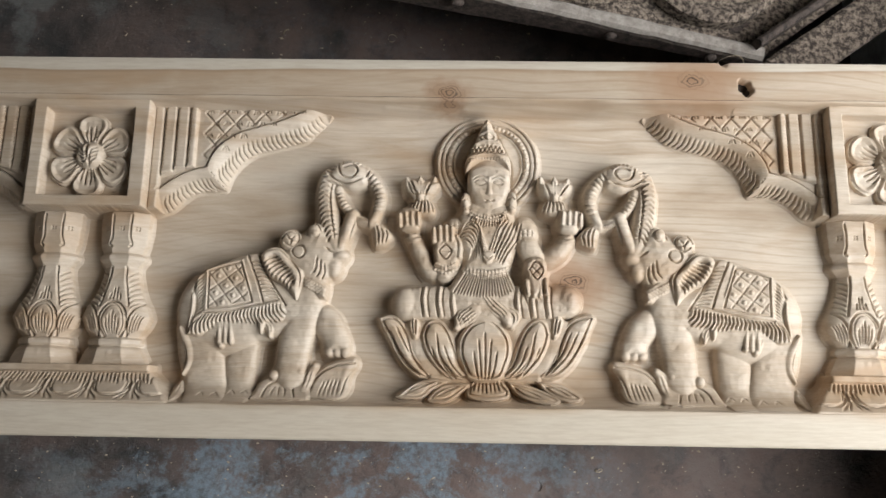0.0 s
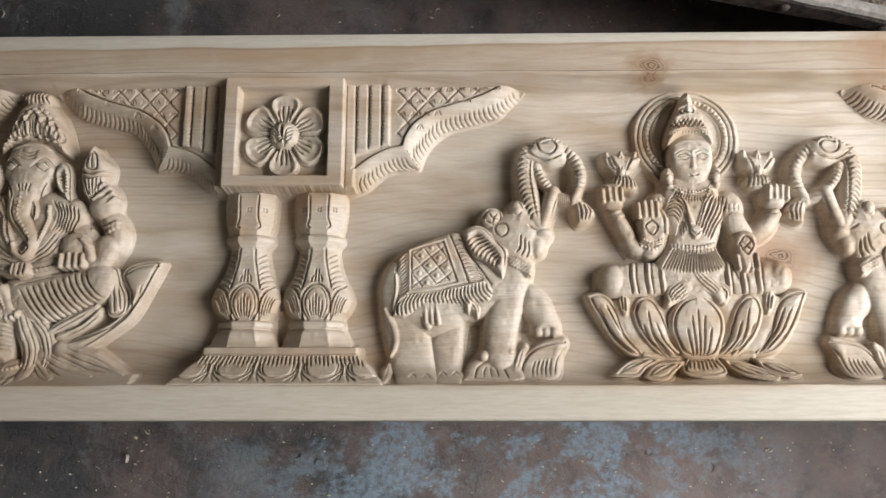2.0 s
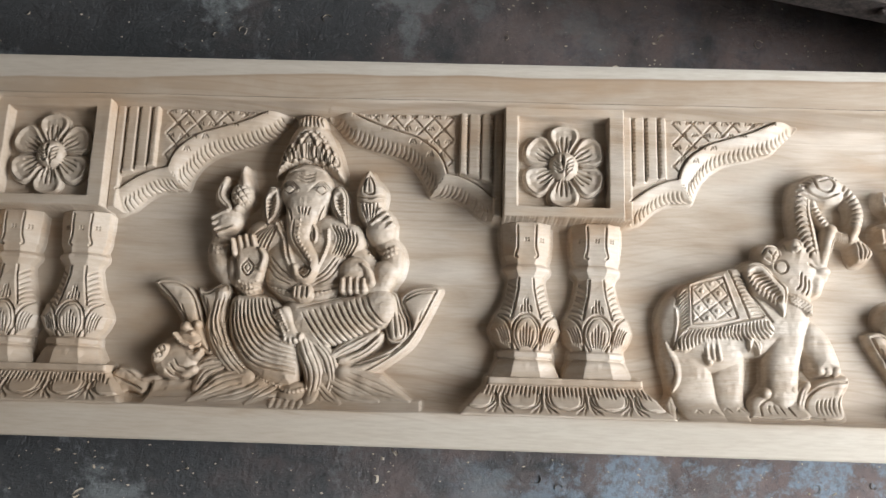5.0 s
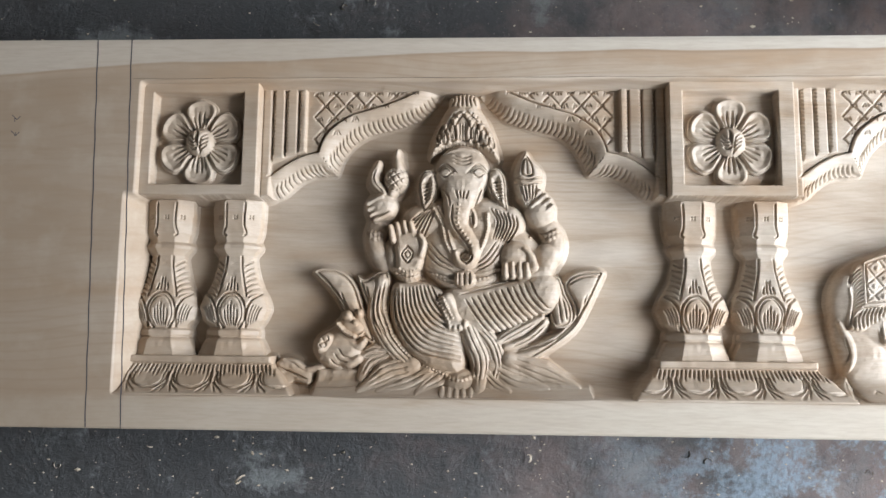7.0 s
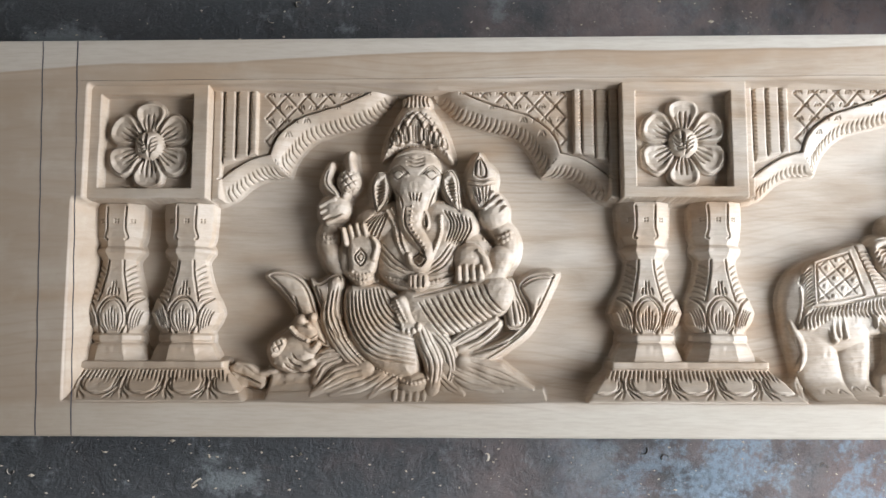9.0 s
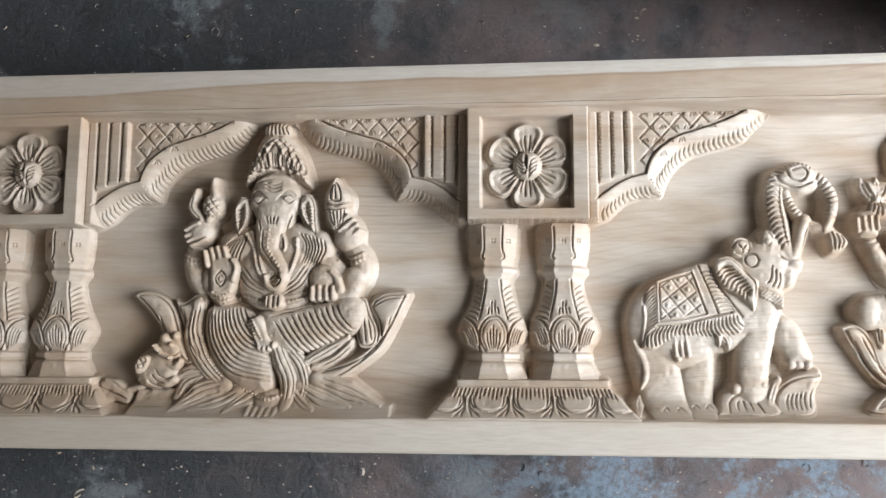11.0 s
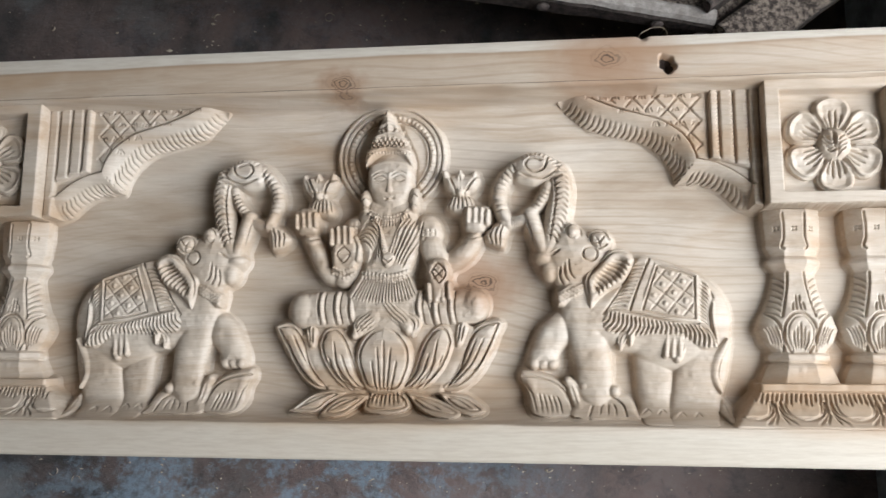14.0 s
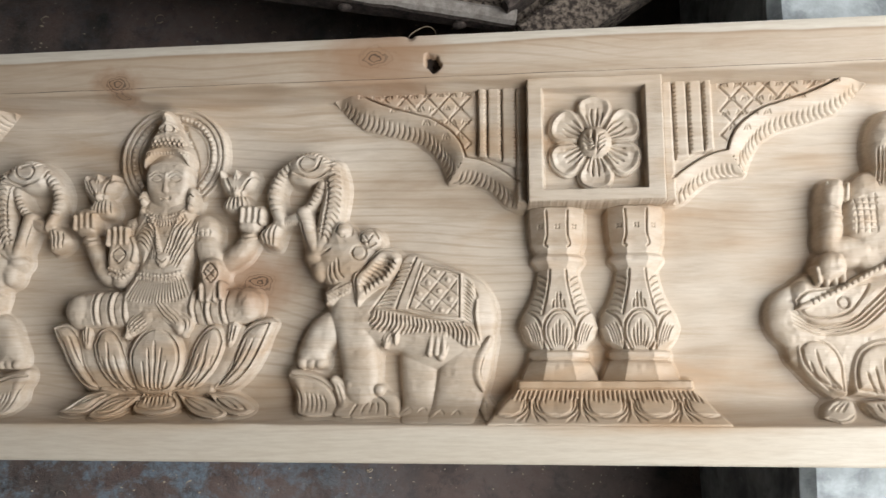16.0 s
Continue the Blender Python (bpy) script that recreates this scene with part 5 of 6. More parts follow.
    r.groove([(-113.4, 193.9), (-110.4, 186.5), (-102.4, 184.8), (-98.2, 190.3), (-101.9, 194.9), (-108.9, 193.0)], 0.9, 1.8, False)
    r.groove([(-123.5, 182.7), (-115.4, 180.0), (-110.0, 177.3)], 0.8, 1.6)
    r.fringe([(-124.6, 188.2), (-116.2, 197.6), (-103.1, 201.9), (-92.6, 196.0)], [(-119.3, 187.3), (-112.5, 193.9), (-103.8, 197.2), (-95.6, 193.2)], 10, 0.8, 1.4)
    r.stroke([(-92.9, 190.4), (-83.7, 180.4), (-79.8, 169.5), (-82.0, 157.6), (-86.1, 148.6)], 5.6, 5.0, 14, 11)
    r.fringe([(-90.3, 193.2), (-78.3, 178.6), (-75.4, 167.7), (-78.4, 155.0)], [(-92.7, 186.7), (-85.3, 174.9), (-84.1, 166.7), (-86.4, 157.6)], 10, 0.8, 1.4)
    r.stroke([(-113.5, 176.3), (-110.4, 167.2), (-103.0, 157.4), (-95.8, 152.0)], 4.6, 4.0, 14, 9)
    r.fringe([(-115.9, 172.7), (-111.2, 164.5), (-104.7, 155.5)], [(-110.7, 174.5), (-106.9, 166.4), (-100.4, 159.2)], 6, 0.7, 1.3)
    r.stroke([(-101.1, 154.7), (-105.0, 142.9), (-109.6, 129.5)], 6.2, 5.6, 15, 12)
    r.groove([(-96.8, 155.6), (-100.7, 144.8), (-104.5, 131.3)], 0.8, 1.4)
    r.stroke([(-102.0, 153.8), (-93.1, 150.3), (-83.5, 148.6)], 4.6, 4.6, 15, 9)
    r.fringe([(-98.5, 153.8), (-93.2, 153.0), (-87.9, 152.1)], [(-98.2, 145.7), (-92.9, 145.8), (-87.7, 145.8)], 7, 0.6, 1.2)
    r.plate([(-87.8, 147.6), (-80.0, 150.4), (-69.3, 139.8), (-73.4, 132.6), (-82.8, 129.8), (-85.7, 137.8)], 13, 11, 7)
    r.folds([(-82.5, 146.8), (-80.6, 140.6), (-80.3, 132.5)], [(-75.5, 144.2), (-73.6, 139.8), (-75.1, 133.5)], 3, 0.8, 1.5)
    # saddle cloth: quilted field, borders, fringed hem
    r.plate([(-221.7, 90.0), (-216.1, 106.6), (-202.1, 114.7), (-183.6, 122.0), (-171.4, 122.2), (-164.2, 103.9), (-150.2, 85.0), (-154.5, 71.2), (-188.1, 76.7), (-213.3, 72.1), (-222.6, 60.0)], 21, 5.0, 4)
    field = [(-211.7, 110.2), (-199.5, 114.8), (-183.4, 119.4), (-171.5, 83.8), (-191.7, 79.2), (-211.2, 77.2)]
    r.plate(field, 24, 3.6, 2.0, smooth=False)
    inner = [(-209.3, 107.6), (-198.4, 112.1), (-185.8, 116.7), (-175.9, 86.3), (-191.9, 82.7), (-208.0, 80.3)]
    r.lattice(inner, 9.4, (38, 128), 0.9, 1.5, smooth=False)
    r.ring(field, 2.6, 0.8, 1.4, False)
    c, s = math.cos(radians(38)), math.sin(radians(38))
    g = r.inside(inner, False)
    for i in range(-30, 31):
        for j in range(-30, 31):
            u, v = i * 9.4, j * 9.4
            x, y = u * c - v * s, u * s + v * c
            a, b = int(round((x - g[1][0, 0]) / r.step)), int(round((y - g[2][0, 0]) / r.step))
            if 0 <= b < g[0].shape[0] and 0 <= a < g[0].shape[1] and g[0][b, a] > 2.5:
                r.beads([(x, y), (x + 0.2, y)], 1.7, 9, 1.6)
    r.fringe([(-221.2, 94.3), (-219.1, 79.3), (-223.3, 59.1)], [(-213.0, 104.9), (-211.4, 79.4), (-214.6, 66.5)], 15, 0.9, 1.7, -0.04, 0.1)
    r.groove([(-180.0, 121.2), (-171.8, 101.1), (-166.5, 85.6)], 0.9, 1.8, False)
    r.groove([(-171.4, 121.3), (-162.5, 103.0), (-149.3, 83.3)], 0.9, 1.6, False)
    r.fringe([(-178.1, 118.6), (-170.0, 99.4), (-163.2, 87.4)], [(-171.2, 118.7), (-162.3, 101.3), (-152.9, 86.7)], 11, 0.8, 1.4, 0.02, 0.1)
    r.piece("hem")
    r.plate([(-222.6, 60.0), (-218.5, 72.8), (-211.2, 77.7), (-191.7, 79.7), (-170.7, 85.1), (-155.5, 88.4), (-146.9, 79.0), (-151.1, 70.4), (-162.1, 70.2), (-166.6, 60.8), (-172.5, 72.7), (-183.4, 70.8), (-197.7, 68.9), (-212.3, 59.3)], 22, 8, 5)
    r.fringe([(-220.9, 60.0), (-211.6, 61.0), (-200.2, 67.1), (-183.3, 69.9), (-168.4, 68.4), (-152.8, 71.2), (-148.1, 77.3)], [(-216.7, 72.0), (-210.2, 75.5), (-198.8, 76.5), (-184.0, 78.5), (-169.2, 81.3), (-158.7, 84.0), (-153.6, 84.1)], 24, 0.9, 1.7, 0.02, 0.15)
    r.groove([(-211.1, 76.4), (-191.6, 78.4), (-170.6, 83.8), (-156.3, 86.6)], 0.9, 1.6, False)
    r.piece()
    r.leaf([(-200.2, 68.0), (-199.2, 60.3), (-196.5, 52.8)], (5, 4, 3), 21, 6, (-0.3, 0.3))
    for q in (414, 423, 432):
        r.stroke([(-194.6 + (q - 423) * 0.44, 69), (-193.6 + (q - 423) * 0.5, 55)], 2.0, 2.2, 23, 5, soft=0)
    r.leaf([(-164.7, 71.1), (-161.0, 66.0), (-159.7, 59.2)], (4.5, 4, 1.5), 20, 6, (-0.3, 0.3))
    r.rough(0.18, 7)
    return r


lotus_seat().mesh("lotus_seat", panel, "open lotus seat with veined petals", low=0.8, high=0.9, view_foot=(-19, -17))
seated_figure().mesh("seated_figure", panel, "seated four-armed carved figure with tall crown and round halo", low=0.9, high=1.0, view_foot=(-19, -17))
EL = elephant()
EL.mesh("elephant", panel, "standing elephant with patterned saddle cloth and raised trunk", low=0.62, high=0.9, view_foot=(-19, -17))
EL.mesh("elephant", panel, "standing elephant with patterned saddle cloth and raised trunk", 1.5, mirror=True, sx=1.037, low=0.62, high=0.9, view_foot=(-19, -17))


# ---- the low bay: seated elephant-headed figure, and a mouse ----
def leaf_seat():
    r = Relief(-625.8, -394.8, 5.0, 109.4)
    r.plate([(-617.3, 15.2), (-415.2, 18.0), (-414.4, 8.9), (-617.9, 6.8)], 13, 4, 2, smooth=False)
    r.piece("leaf")
    r.petal([(-624.0, 101.0), (-618.5, 104.5), (-608.0, 104.6), (-596.6, 99.5), (-588.6, 90.0), (-583.0, 74.2), (-573.0, 48.8), (-585.0, 50.7), (-597.5, 69.3), (-609.2, 86.4)], 8, 8, 9, 3.2, ([(-615.5, 93.3), (-603.0, 79.6), (-594.0, 67.7)], [(-600.5, 84.8), (-597.7, 77.9), (-595.0, 72.8)]))
    r.piece("leaf")
    r.petal([(-589.7, 99.5), (-582.7, 96.1), (-572.4, 102.2), (-564.6, 100.5), (-563.4, 80.8), (-563.8, 61.6), (-554.0, 39.3), (-567.8, 48.4), (-578.6, 69.5), (-585.9, 87.0)], 9, 8, 9, 2.6, ([(-581.7, 90.1), (-577.0, 73.0), (-566.2, 52.6)], [(-574.9, 94.4), (-571.8, 74.3), (-562.0, 52.7)]))
    r.piece("leaf")
    r.petal([(-401.8, 102.5), (-409.3, 105.0), (-422.9, 103.2), (-432.2, 97.2), (-434.0, 89.5), (-427.3, 75.5), (-430.8, 63.3), (-449.3, 51.3), (-478.8, 42.6), (-481.3, 38.4), (-462.0, 34.5), (-444.4, 43.0), (-425.8, 57.4), (-415.6, 73.5), (-407.8, 89.7)], 8, 9, 12, 3.4, ([(-417.2, 84.1), (-422.4, 69.2), (-441.0, 50.1)], [(-436.7, 60.7), (-453.6, 49.6), (-470.4, 42.7)], [(-443.0, 64.8), (-457.7, 52.1), (-474.6, 45.2)]))
    r.groove([(-430.6, 92.1), (-419.6, 98.1), (-405.2, 99.1)], 1.0, 1.6)
    r.piece("leaf")
    r.petal([(-444.1, 99.7), (-436.5, 98.0), (-432.3, 86.1), (-427.4, 74.3), (-429.1, 62.4), (-440.9, 60.6), (-445.0, 75.4), (-448.3, 90.2)], 10, 8, 8, 2.4, ([(-440.7, 91.1), (-437.4, 77.6), (-435.8, 64.1)], [(-436.5, 88.6), (-433.2, 75.5), (-431.6, 64.9)]))
    r.piece("leaf")
    r.petal([(-481.3, 49.3), (-461.9, 56.2), (-448.4, 69.0), (-444.3, 63.1), (-457.8, 49.5), (-477.9, 41.8)], 9, 8, 8, 0, ([(-474.6, 49.4), (-461.9, 54.5), (-451.0, 63.1)], [(-472.0, 46.0), (-459.4, 52.0), (-448.5, 61.4)]))
    for pts, w in ((((-533.4, 26.4), (-550.1, 17.8), (-570.4, 13.3)), (9, 10, 2)), (((-546.1, 30.4), (-563.0, 26.0), (-584.0, 13.2)), (9, 11, 3)), (((-516.5, 30.8), (-533.3, 19.7), (-541.6, 12.1)), (10, 10, 3)),
                   (((-487.0, 31.1), (-470.2, 22.2), (-446.0, 15.9)), (8, 11, 2)), (((-474.4, 35.5), (-453.4, 27.4), (-423.5, 17.0)), (8, 11, 2)), (((-491.2, 26.9), (-482.7, 18.7), (-474.4, 13.8)), (8, 8, 3))):
        r.piece("leaf")
        r.leaf(list(pts), w, 11, 8, (-0.5, -0.1, 0.35), rim=0.85)
    r.rough(0.18, 8)
    return r


def elephant_headed_figure():
    r = Relief(-592, -425, 4, 250, 0.45)
    # back arms: elbow out, hand up
    r.stroke([(-543.4, 136.7), (-560.4, 119.2), (-567.9, 109.7), (-576.0, 123.5), (-574.6, 136.6)], 11.0, 8.0, 8, 11)
    r.stroke([(-479.1, 137.0), (-457.8, 115.5), (-444.2, 113.4), (-440.8, 126.3), (-448.4, 139.3)], 11.0, 8.5, 8, 12)
    r.blob(-571.4, 150.6, 12.5, 12.0, 14, 12)
    r.fingers(-567.9, 151.5, 205, 4, 4.6, 14, 2.4, 21, 5.5)
    r.blob(-451.3, 146.6, 11.5, 12.0, 14, 12)
    r.fingers(-456.0, 149.2, 40, 4, 4.8, 14, 2.5, 21, 5.5)
    for o in (0, 8):
        r.beads([(x, y - o * 0.43) for x, y in [(-582.3, 132.2), (-574.4, 129.6), (-565.8, 132.2)]], 2.0, 3.4, 2.2)
        r.beads([(x, y - o * 0.43) for x, y in [(-457.7, 131.9), (-448.4, 128.5), (-439.0, 132.8)]], 2.0, 3.4, 2.2)
    # noose fruit in one hand, lotus bud in the other
    r.stroke([(-563.8, 160.7), (-560.4, 167.4)], 4, 5, 14, 9)
    r.blob(-560.5, 171.8, 9.5, 10.5, 15, 13)
    r.lattice([(-569.3, 175.3), (-560.7, 180.7), (-551.9, 175.3), (-552.6, 166.5), (-560.3, 162.1), (-568.3, 166.5)], 4.4, (35, 125), 0.8, 1.6)
    r.stroke([(-559.0, 180.7), (-560.0, 188.7), (-559.2, 193.1)], 5.0, 3.2, 14, 10)
    r.leaf([(-569.0, 160.7), (-577.1, 170.9), (-573.9, 184.2)], (3, 5, 3.5), 13, 9, (0.1,))
    r.plate([(-468.8, 157.9), (-471.4, 172.8), (-468.8, 184.3), (-461.9, 194.9), (-456.8, 187.8), (-449.0, 179.0), (-450.8, 163.2), (-456.0, 151.0), (-462.0, 149.2)], 13, 13, 8)
    r.ring([(-466.2, 174.6), (-465.4, 183.4), (-461.5, 190.5), (-456.8, 183.4), (-455.9, 174.6), (-461.1, 172.8)], 1.2, 0.8, 1.7)
    r.groove([(-461.5, 187.8), (-461.1, 175.5)], 0.7, 1.4)
    r.groove([(-470.5, 172.8), (-461.1, 171.1), (-449.9, 173.7)], 1.0, 2.0, False)
    r.groove([(-470.1, 169.3), (-461.1, 167.1), (-450.4, 170.2)], 0.8, 1.6, False)
    r.folds([(-466.2, 166.7), (-463.7, 158.8), (-461.1, 151.8)], [(-454.2, 167.6), (-455.1, 158.8), (-457.7, 151.8)], 5, 0.8, 1.5)
    # shoulders and belly
    r.stroke([(-541.3, 137.6), (-509.1, 143.4), (-476.9, 137.8)], 15.5, 15.5, 11, 14, mid=18)
    r.blob(-508.0, 119.5, 34, 33, 11, 20)
    r.folds([(-554.1, 130.1), (-548.7, 138.4), (-540.1, 146.3)], [(-539.8, 125.8), (-534.8, 136.7), (-530.7, 147.7)], 6, 0.9, 1.7)
    r.folds([(-488.5, 149.1), (-483.3, 139.1), (-486.7, 126.1)], [(-469.7, 143.5), (-468.8, 134.8), (-476.5, 121.8)], 7, 0.9, 1.7)
    for a in ([(-531.5, 149.0), (-525.4, 137.6), (-522.6, 124.6), (-517.4, 113.0)], [(-528.1, 150.7), (-521.5, 137.7), (-518.8, 124.7), (-514.8, 114.3)], [(-491.1, 144.7), (-491.0, 132.6), (-495.2, 119.6), (-499.4, 111.8)]):
        r.ridge(a, 1.9, 1.4)
        r.beads(a, 1.1, 2.3, 1.2)
    r.folds([(-538.0, 119.4), (-529.3, 107.3), (-517.3, 101.4)], [(-533.8, 123.7), (-525.1, 113.0), (-516.0, 106.6)], 3, 0.7, 1.2)
    r.folds([(-479.9, 119.7), (-488.3, 107.6), (-499.4, 101.5)], [(-484.1, 124.0), (-491.8, 113.2), (-499.4, 106.7)], 3, 0.7, 1.2)
    # beaded belt with a clasp
    for o in (0, 9, 18):
        a = [(x, y - o * 0.43) for x, y in [(-538.7, 104.7), (-521.5, 99.7), (-507.9, 98.5), (-492.6, 99.9), (-480.7, 104.2)]]
        r.ridge(a, 1.5, 1.2)
        if o == 9:
            r.beads(a, 1.8, 3.3, 1.6)
    r.plate([(-514.7, 100.6), (-507.9, 102.3), (-501.1, 100.7), (-500.2, 92.1), (-507.8, 88.7), (-514.6, 92.0)], 27, 6, 3)
    r.folds([(-511.7, 99.7), (-511.6, 91.2)], [(-504.0, 99.8), (-504.0, 91.2)], 3, 0.8, 1.5)
    # folded leg with wrapped cloth, knee
    r.stroke([(-509.3, 73.4), (-483.1, 74.8), (-453.6, 84.8)], 19.0, 15.0, 12, 16, mid=18.5)
    r.blob(-450.3, 85.7, 15.5, 16.5, 13, 17)
    r.folds([(-506.9, 80.2), (-497.4, 65.9), (-486.4, 53.4), (-479.7, 50.9)], [(-458.7, 94.1), (-454.5, 84.0), (-446.9, 75.6), (-443.6, 74.8)], 12, 0.9, 1.7)
    r.groove([(-510.3, 84.4), (-491.7, 88.8), (-472.6, 94.9), (-457.8, 96.7)], 0.9, 1.6)
    # hanging leg: one great sweep of cloth
    r.plate([(-558.2, 94.3), (-538.5, 94.4), (-518.8, 83.5), (-510.6, 71.6), (-506.6, 53.1), (-504.8, 32.7), (-508.9, 21.4), (-522.3, 21.3), (-539.7, 29.4), (-555.6, 48.4), (-563.7, 69.5), (-563.2, 88.2)], 11, 18, 19)
    r.folds([(-559.8, 87.0), (-557.6, 63.6), (-542.0, 41.9), (-510.3, 34.7)], [(-533.3, 91.4), (-526.4, 78.7), (-518.6, 71.6), (-511.8, 68.3)], 11, 0.9, 1.7)
    r.leaf([(-570.2, 93.3), (-573.0, 67.7), (-560.6, 44.2), (-540.9, 27.7), (-518.1, 19.7)], (6, 8.5, 8.5, 7, 4), 11, 9, (-0.45, 0.0, 0.4))
    r.beads([(-564.0, 84.8), (-565.3, 63.5), (-555.6, 45.1), (-538.4, 31.1), (-516.4, 23.0)], 1.3, 2.7, 1.6)
    r.folds([(-575.1, 84.7), (-575.6, 67.7), (-569.3, 54.2)], [(-567.6, 93.3), (-569.8, 74.1), (-563.4, 55.1)], 3, 0.8, 1.4)
    # falling ends of the sash
    r.leaf([(-507.6, 65.8), (-502.4, 51.5), (-495.6, 34.9), (-497.1, 16.6)], (6, 8, 8, 6), 17, 9, (-0.5, 0.0, 0.5), (0.05, 0.98))
    r.leaf([(-499.9, 59.9), (-488.9, 46.6), (-484.7, 30.9), (-488.8, 17.6)], (6, 9, 9, 6), 14, 8, (-0.5, -0.1, 0.3, 0.6), (0.05, 0.98))
    r.leaf([(-483.1, 49.2), (-468.4, 58.1), (-450.3, 68.0)], (4, 6, 3), 13, 7, (-0.3, 0.3))
    # the folded leg's foot
    r.plate([(-528.1, 80.8), (-521.3, 85.1), (-515.4, 82.6), (-510.1, 68.3), (-506.7, 61.6), (-516.8, 58.1), (-522.8, 63.9)], 22, 9, 5)
    for q in [(-518.5, 60.6), (-514.7, 59.8), (-510.9, 60.2), (-507.5, 62.0)]:
        r.blob(*q, 2.6, 3.4, 25, 6, soft=0)
    r.beads([(-527.2, 78.3), (-522.9, 69.8), (-519.4, 63.1)], 1.5, 2.8, 1.6)
    r.beads([(-523.9, 81.7), (-519.5, 72.4), (-516.0, 65.7)], 1.2, 2.4, 1.4)
    # planted foot and anklet
    r.blob(-510.6, 21.4, 13.5, 9.0, 15, 12)
    for k in range(5):
        r.blob(-523.5 + k * 5.2, 11.6 + 0.5 * abs(k - 2), 2.7, 4.6, 19, 7, soft=0)
    r.beads([(-524.0, 24.6), (-511.4, 21.4), (-498.9, 24.9)], 1.7, 3.0, 1.8)
    # hand with the palm out
    r.stroke([(-552.5, 126.1), (-559.0, 112.5), (-549.5, 99.9)], 10, 8.5, 14, 10)
    r.plate([(-558.8, 101.5), (-560.4, 117.6), (-559.4, 129.5), (-546.7, 133.0), (-540.7, 126.2), (-538.0, 114.3), (-540.3, 103.3), (-549.5, 99.0)], 20, 10, 5)
    r.fingers(-553.8, 126.1, 102, 4, 5.0, 12, 2.6, 25, 6)
    r.stroke([(-541.3, 112.6), (-538.9, 122.0), (-541.6, 127.9)], 3.6, 2.4, 24, 7)
    r.groove([(-550.7, 120.2), (-546.4, 114.3), (-550.5, 107.5), (-554.8, 113.4), (-550.7, 120.2)], 0.8, 1.6, False)
    r.groove([(-550.7, 116.8), (-548.5, 113.8), (-550.6, 110.9), (-552.7, 113.8), (-550.7, 116.8)], 0.6, 1.1, False)
    for o in (0, 9):
        r.beads([(x, y - o * 0.42) for x, y in [(-559.7, 103.2), (-550.4, 99.0), (-539.5, 103.3)]], 1.9, 3.2, 2.0)
    # hand with the round sweet
    r.stroke([(-446.0, 114.0), (-451.0, 102.2), (-462.6, 99.6)], 10, 8.0, 13, 11)
    r.blob(-469.3, 113.0, 12.5, 12.0, 18, 13)
    r.fingers(-469.3, 98.7, 92, 4, 5.2, 9, 2.7, 26, 6)
    r.leaf([(-456.8, 105.5), (-459.3, 113.1), (-463.4, 118.1)], (4, 4, 2), 24, 6)
    # ears
    for pts, lin in (([(-530.4, 179.6), (-539.8, 178.8), (-544.3, 168.3), (-542.9, 156.2), (-539.3, 145.0), (-531.8, 152.8), (-527.7, 164.9)], [(-532.9, 175.3), (-539.7, 170.1), (-540.3, 158.4), (-537.7, 151.0), (-533.6, 160.5)]), ([(-491.3, 178.8), (-482.8, 181.4), (-477.3, 173.6), (-476.0, 160.7), (-475.2, 146.1), (-481.9, 150.4), (-488.7, 159.8), (-492.1, 170.1)], [(-487.9, 172.7), (-482.0, 174.5), (-480.2, 162.8), (-480.2, 153.8), (-486.2, 162.4)])):
        r.plate(pts, 14, 10, 6)
        r.sink(lin, 3.6, 2.5)
        r.ring(pts, 2.2, 0.7, 1.2)
    r.fringe([(-540.5, 169.2), (-539.9, 160.5), (-537.7, 151.9)], [(-532.8, 170.1), (-532.7, 162.3), (-534.4, 156.2)], 6, 0.8, 1.3)
    r.fringe([(-487.9, 170.1), (-486.2, 163.2), (-481.9, 155.5)], [(-480.3, 171.0), (-479.4, 163.3), (-478.5, 155.5)], 6, 0.8, 1.3)
    # head, cheeks, trunk
    r.blob(-509.9, 177.0, 21.0, 22.0, 15, 18)
    r.blob(-509.8, 166.2, 16.5, 20.0, 18, 15)
    r.stroke([(-510.6, 166.2), (-513.0, 149.1), (-512.9, 136.3), (-506.9, 126.6), (-501.0, 117.4), (-504.3, 107.3), (-511.8, 108.1), (-514.3, 114.8)], 14.0, 3.4, 22, 13, base1=23, mid=8.2)
    r.groove([(-517.2, 151.2), (-517.1, 137.6), (-510.3, 126.6), (-503.5, 117.3), (-505.1, 110.6)], 0.8, 1.5)
    r.beads([(-512.2, 151.2), (-512.9, 137.6), (-506.9, 127.4), (-501.0, 118.2)], 1.1, 3.4, 1.2)
    r.folds([(-514.8, 161.5), (-513.0, 156.3)], [(-505.5, 161.5), (-507.2, 155.5)], 4, 0.8, 1.5)
    r.ring([(-506.9, 118.2), (-501.0, 112.3), (-506.7, 105.6), (-512.6, 112.3)], 1.0, 0.8, 1.5)
    r.blob(-506.8, 111.9, 5.4, 5.4, 22, 9)
    r.stroke([(-515.9, 150.4), (-518.8, 145.2)], 3.6, 2.6, 24, 8)
    r.plate([(-505.4, 146.1), (-502.9, 150.4), (-499.1, 145.3), (-498.2, 136.0), (-501.5, 132.5), (-504.9, 137.6)], 22, 8, 3)
    r.sink([(-503.7, 144.4), (-502.1, 147.0), (-500.4, 142.7), (-500.3, 136.8), (-502.8, 136.8)], 3.5, 1.5)
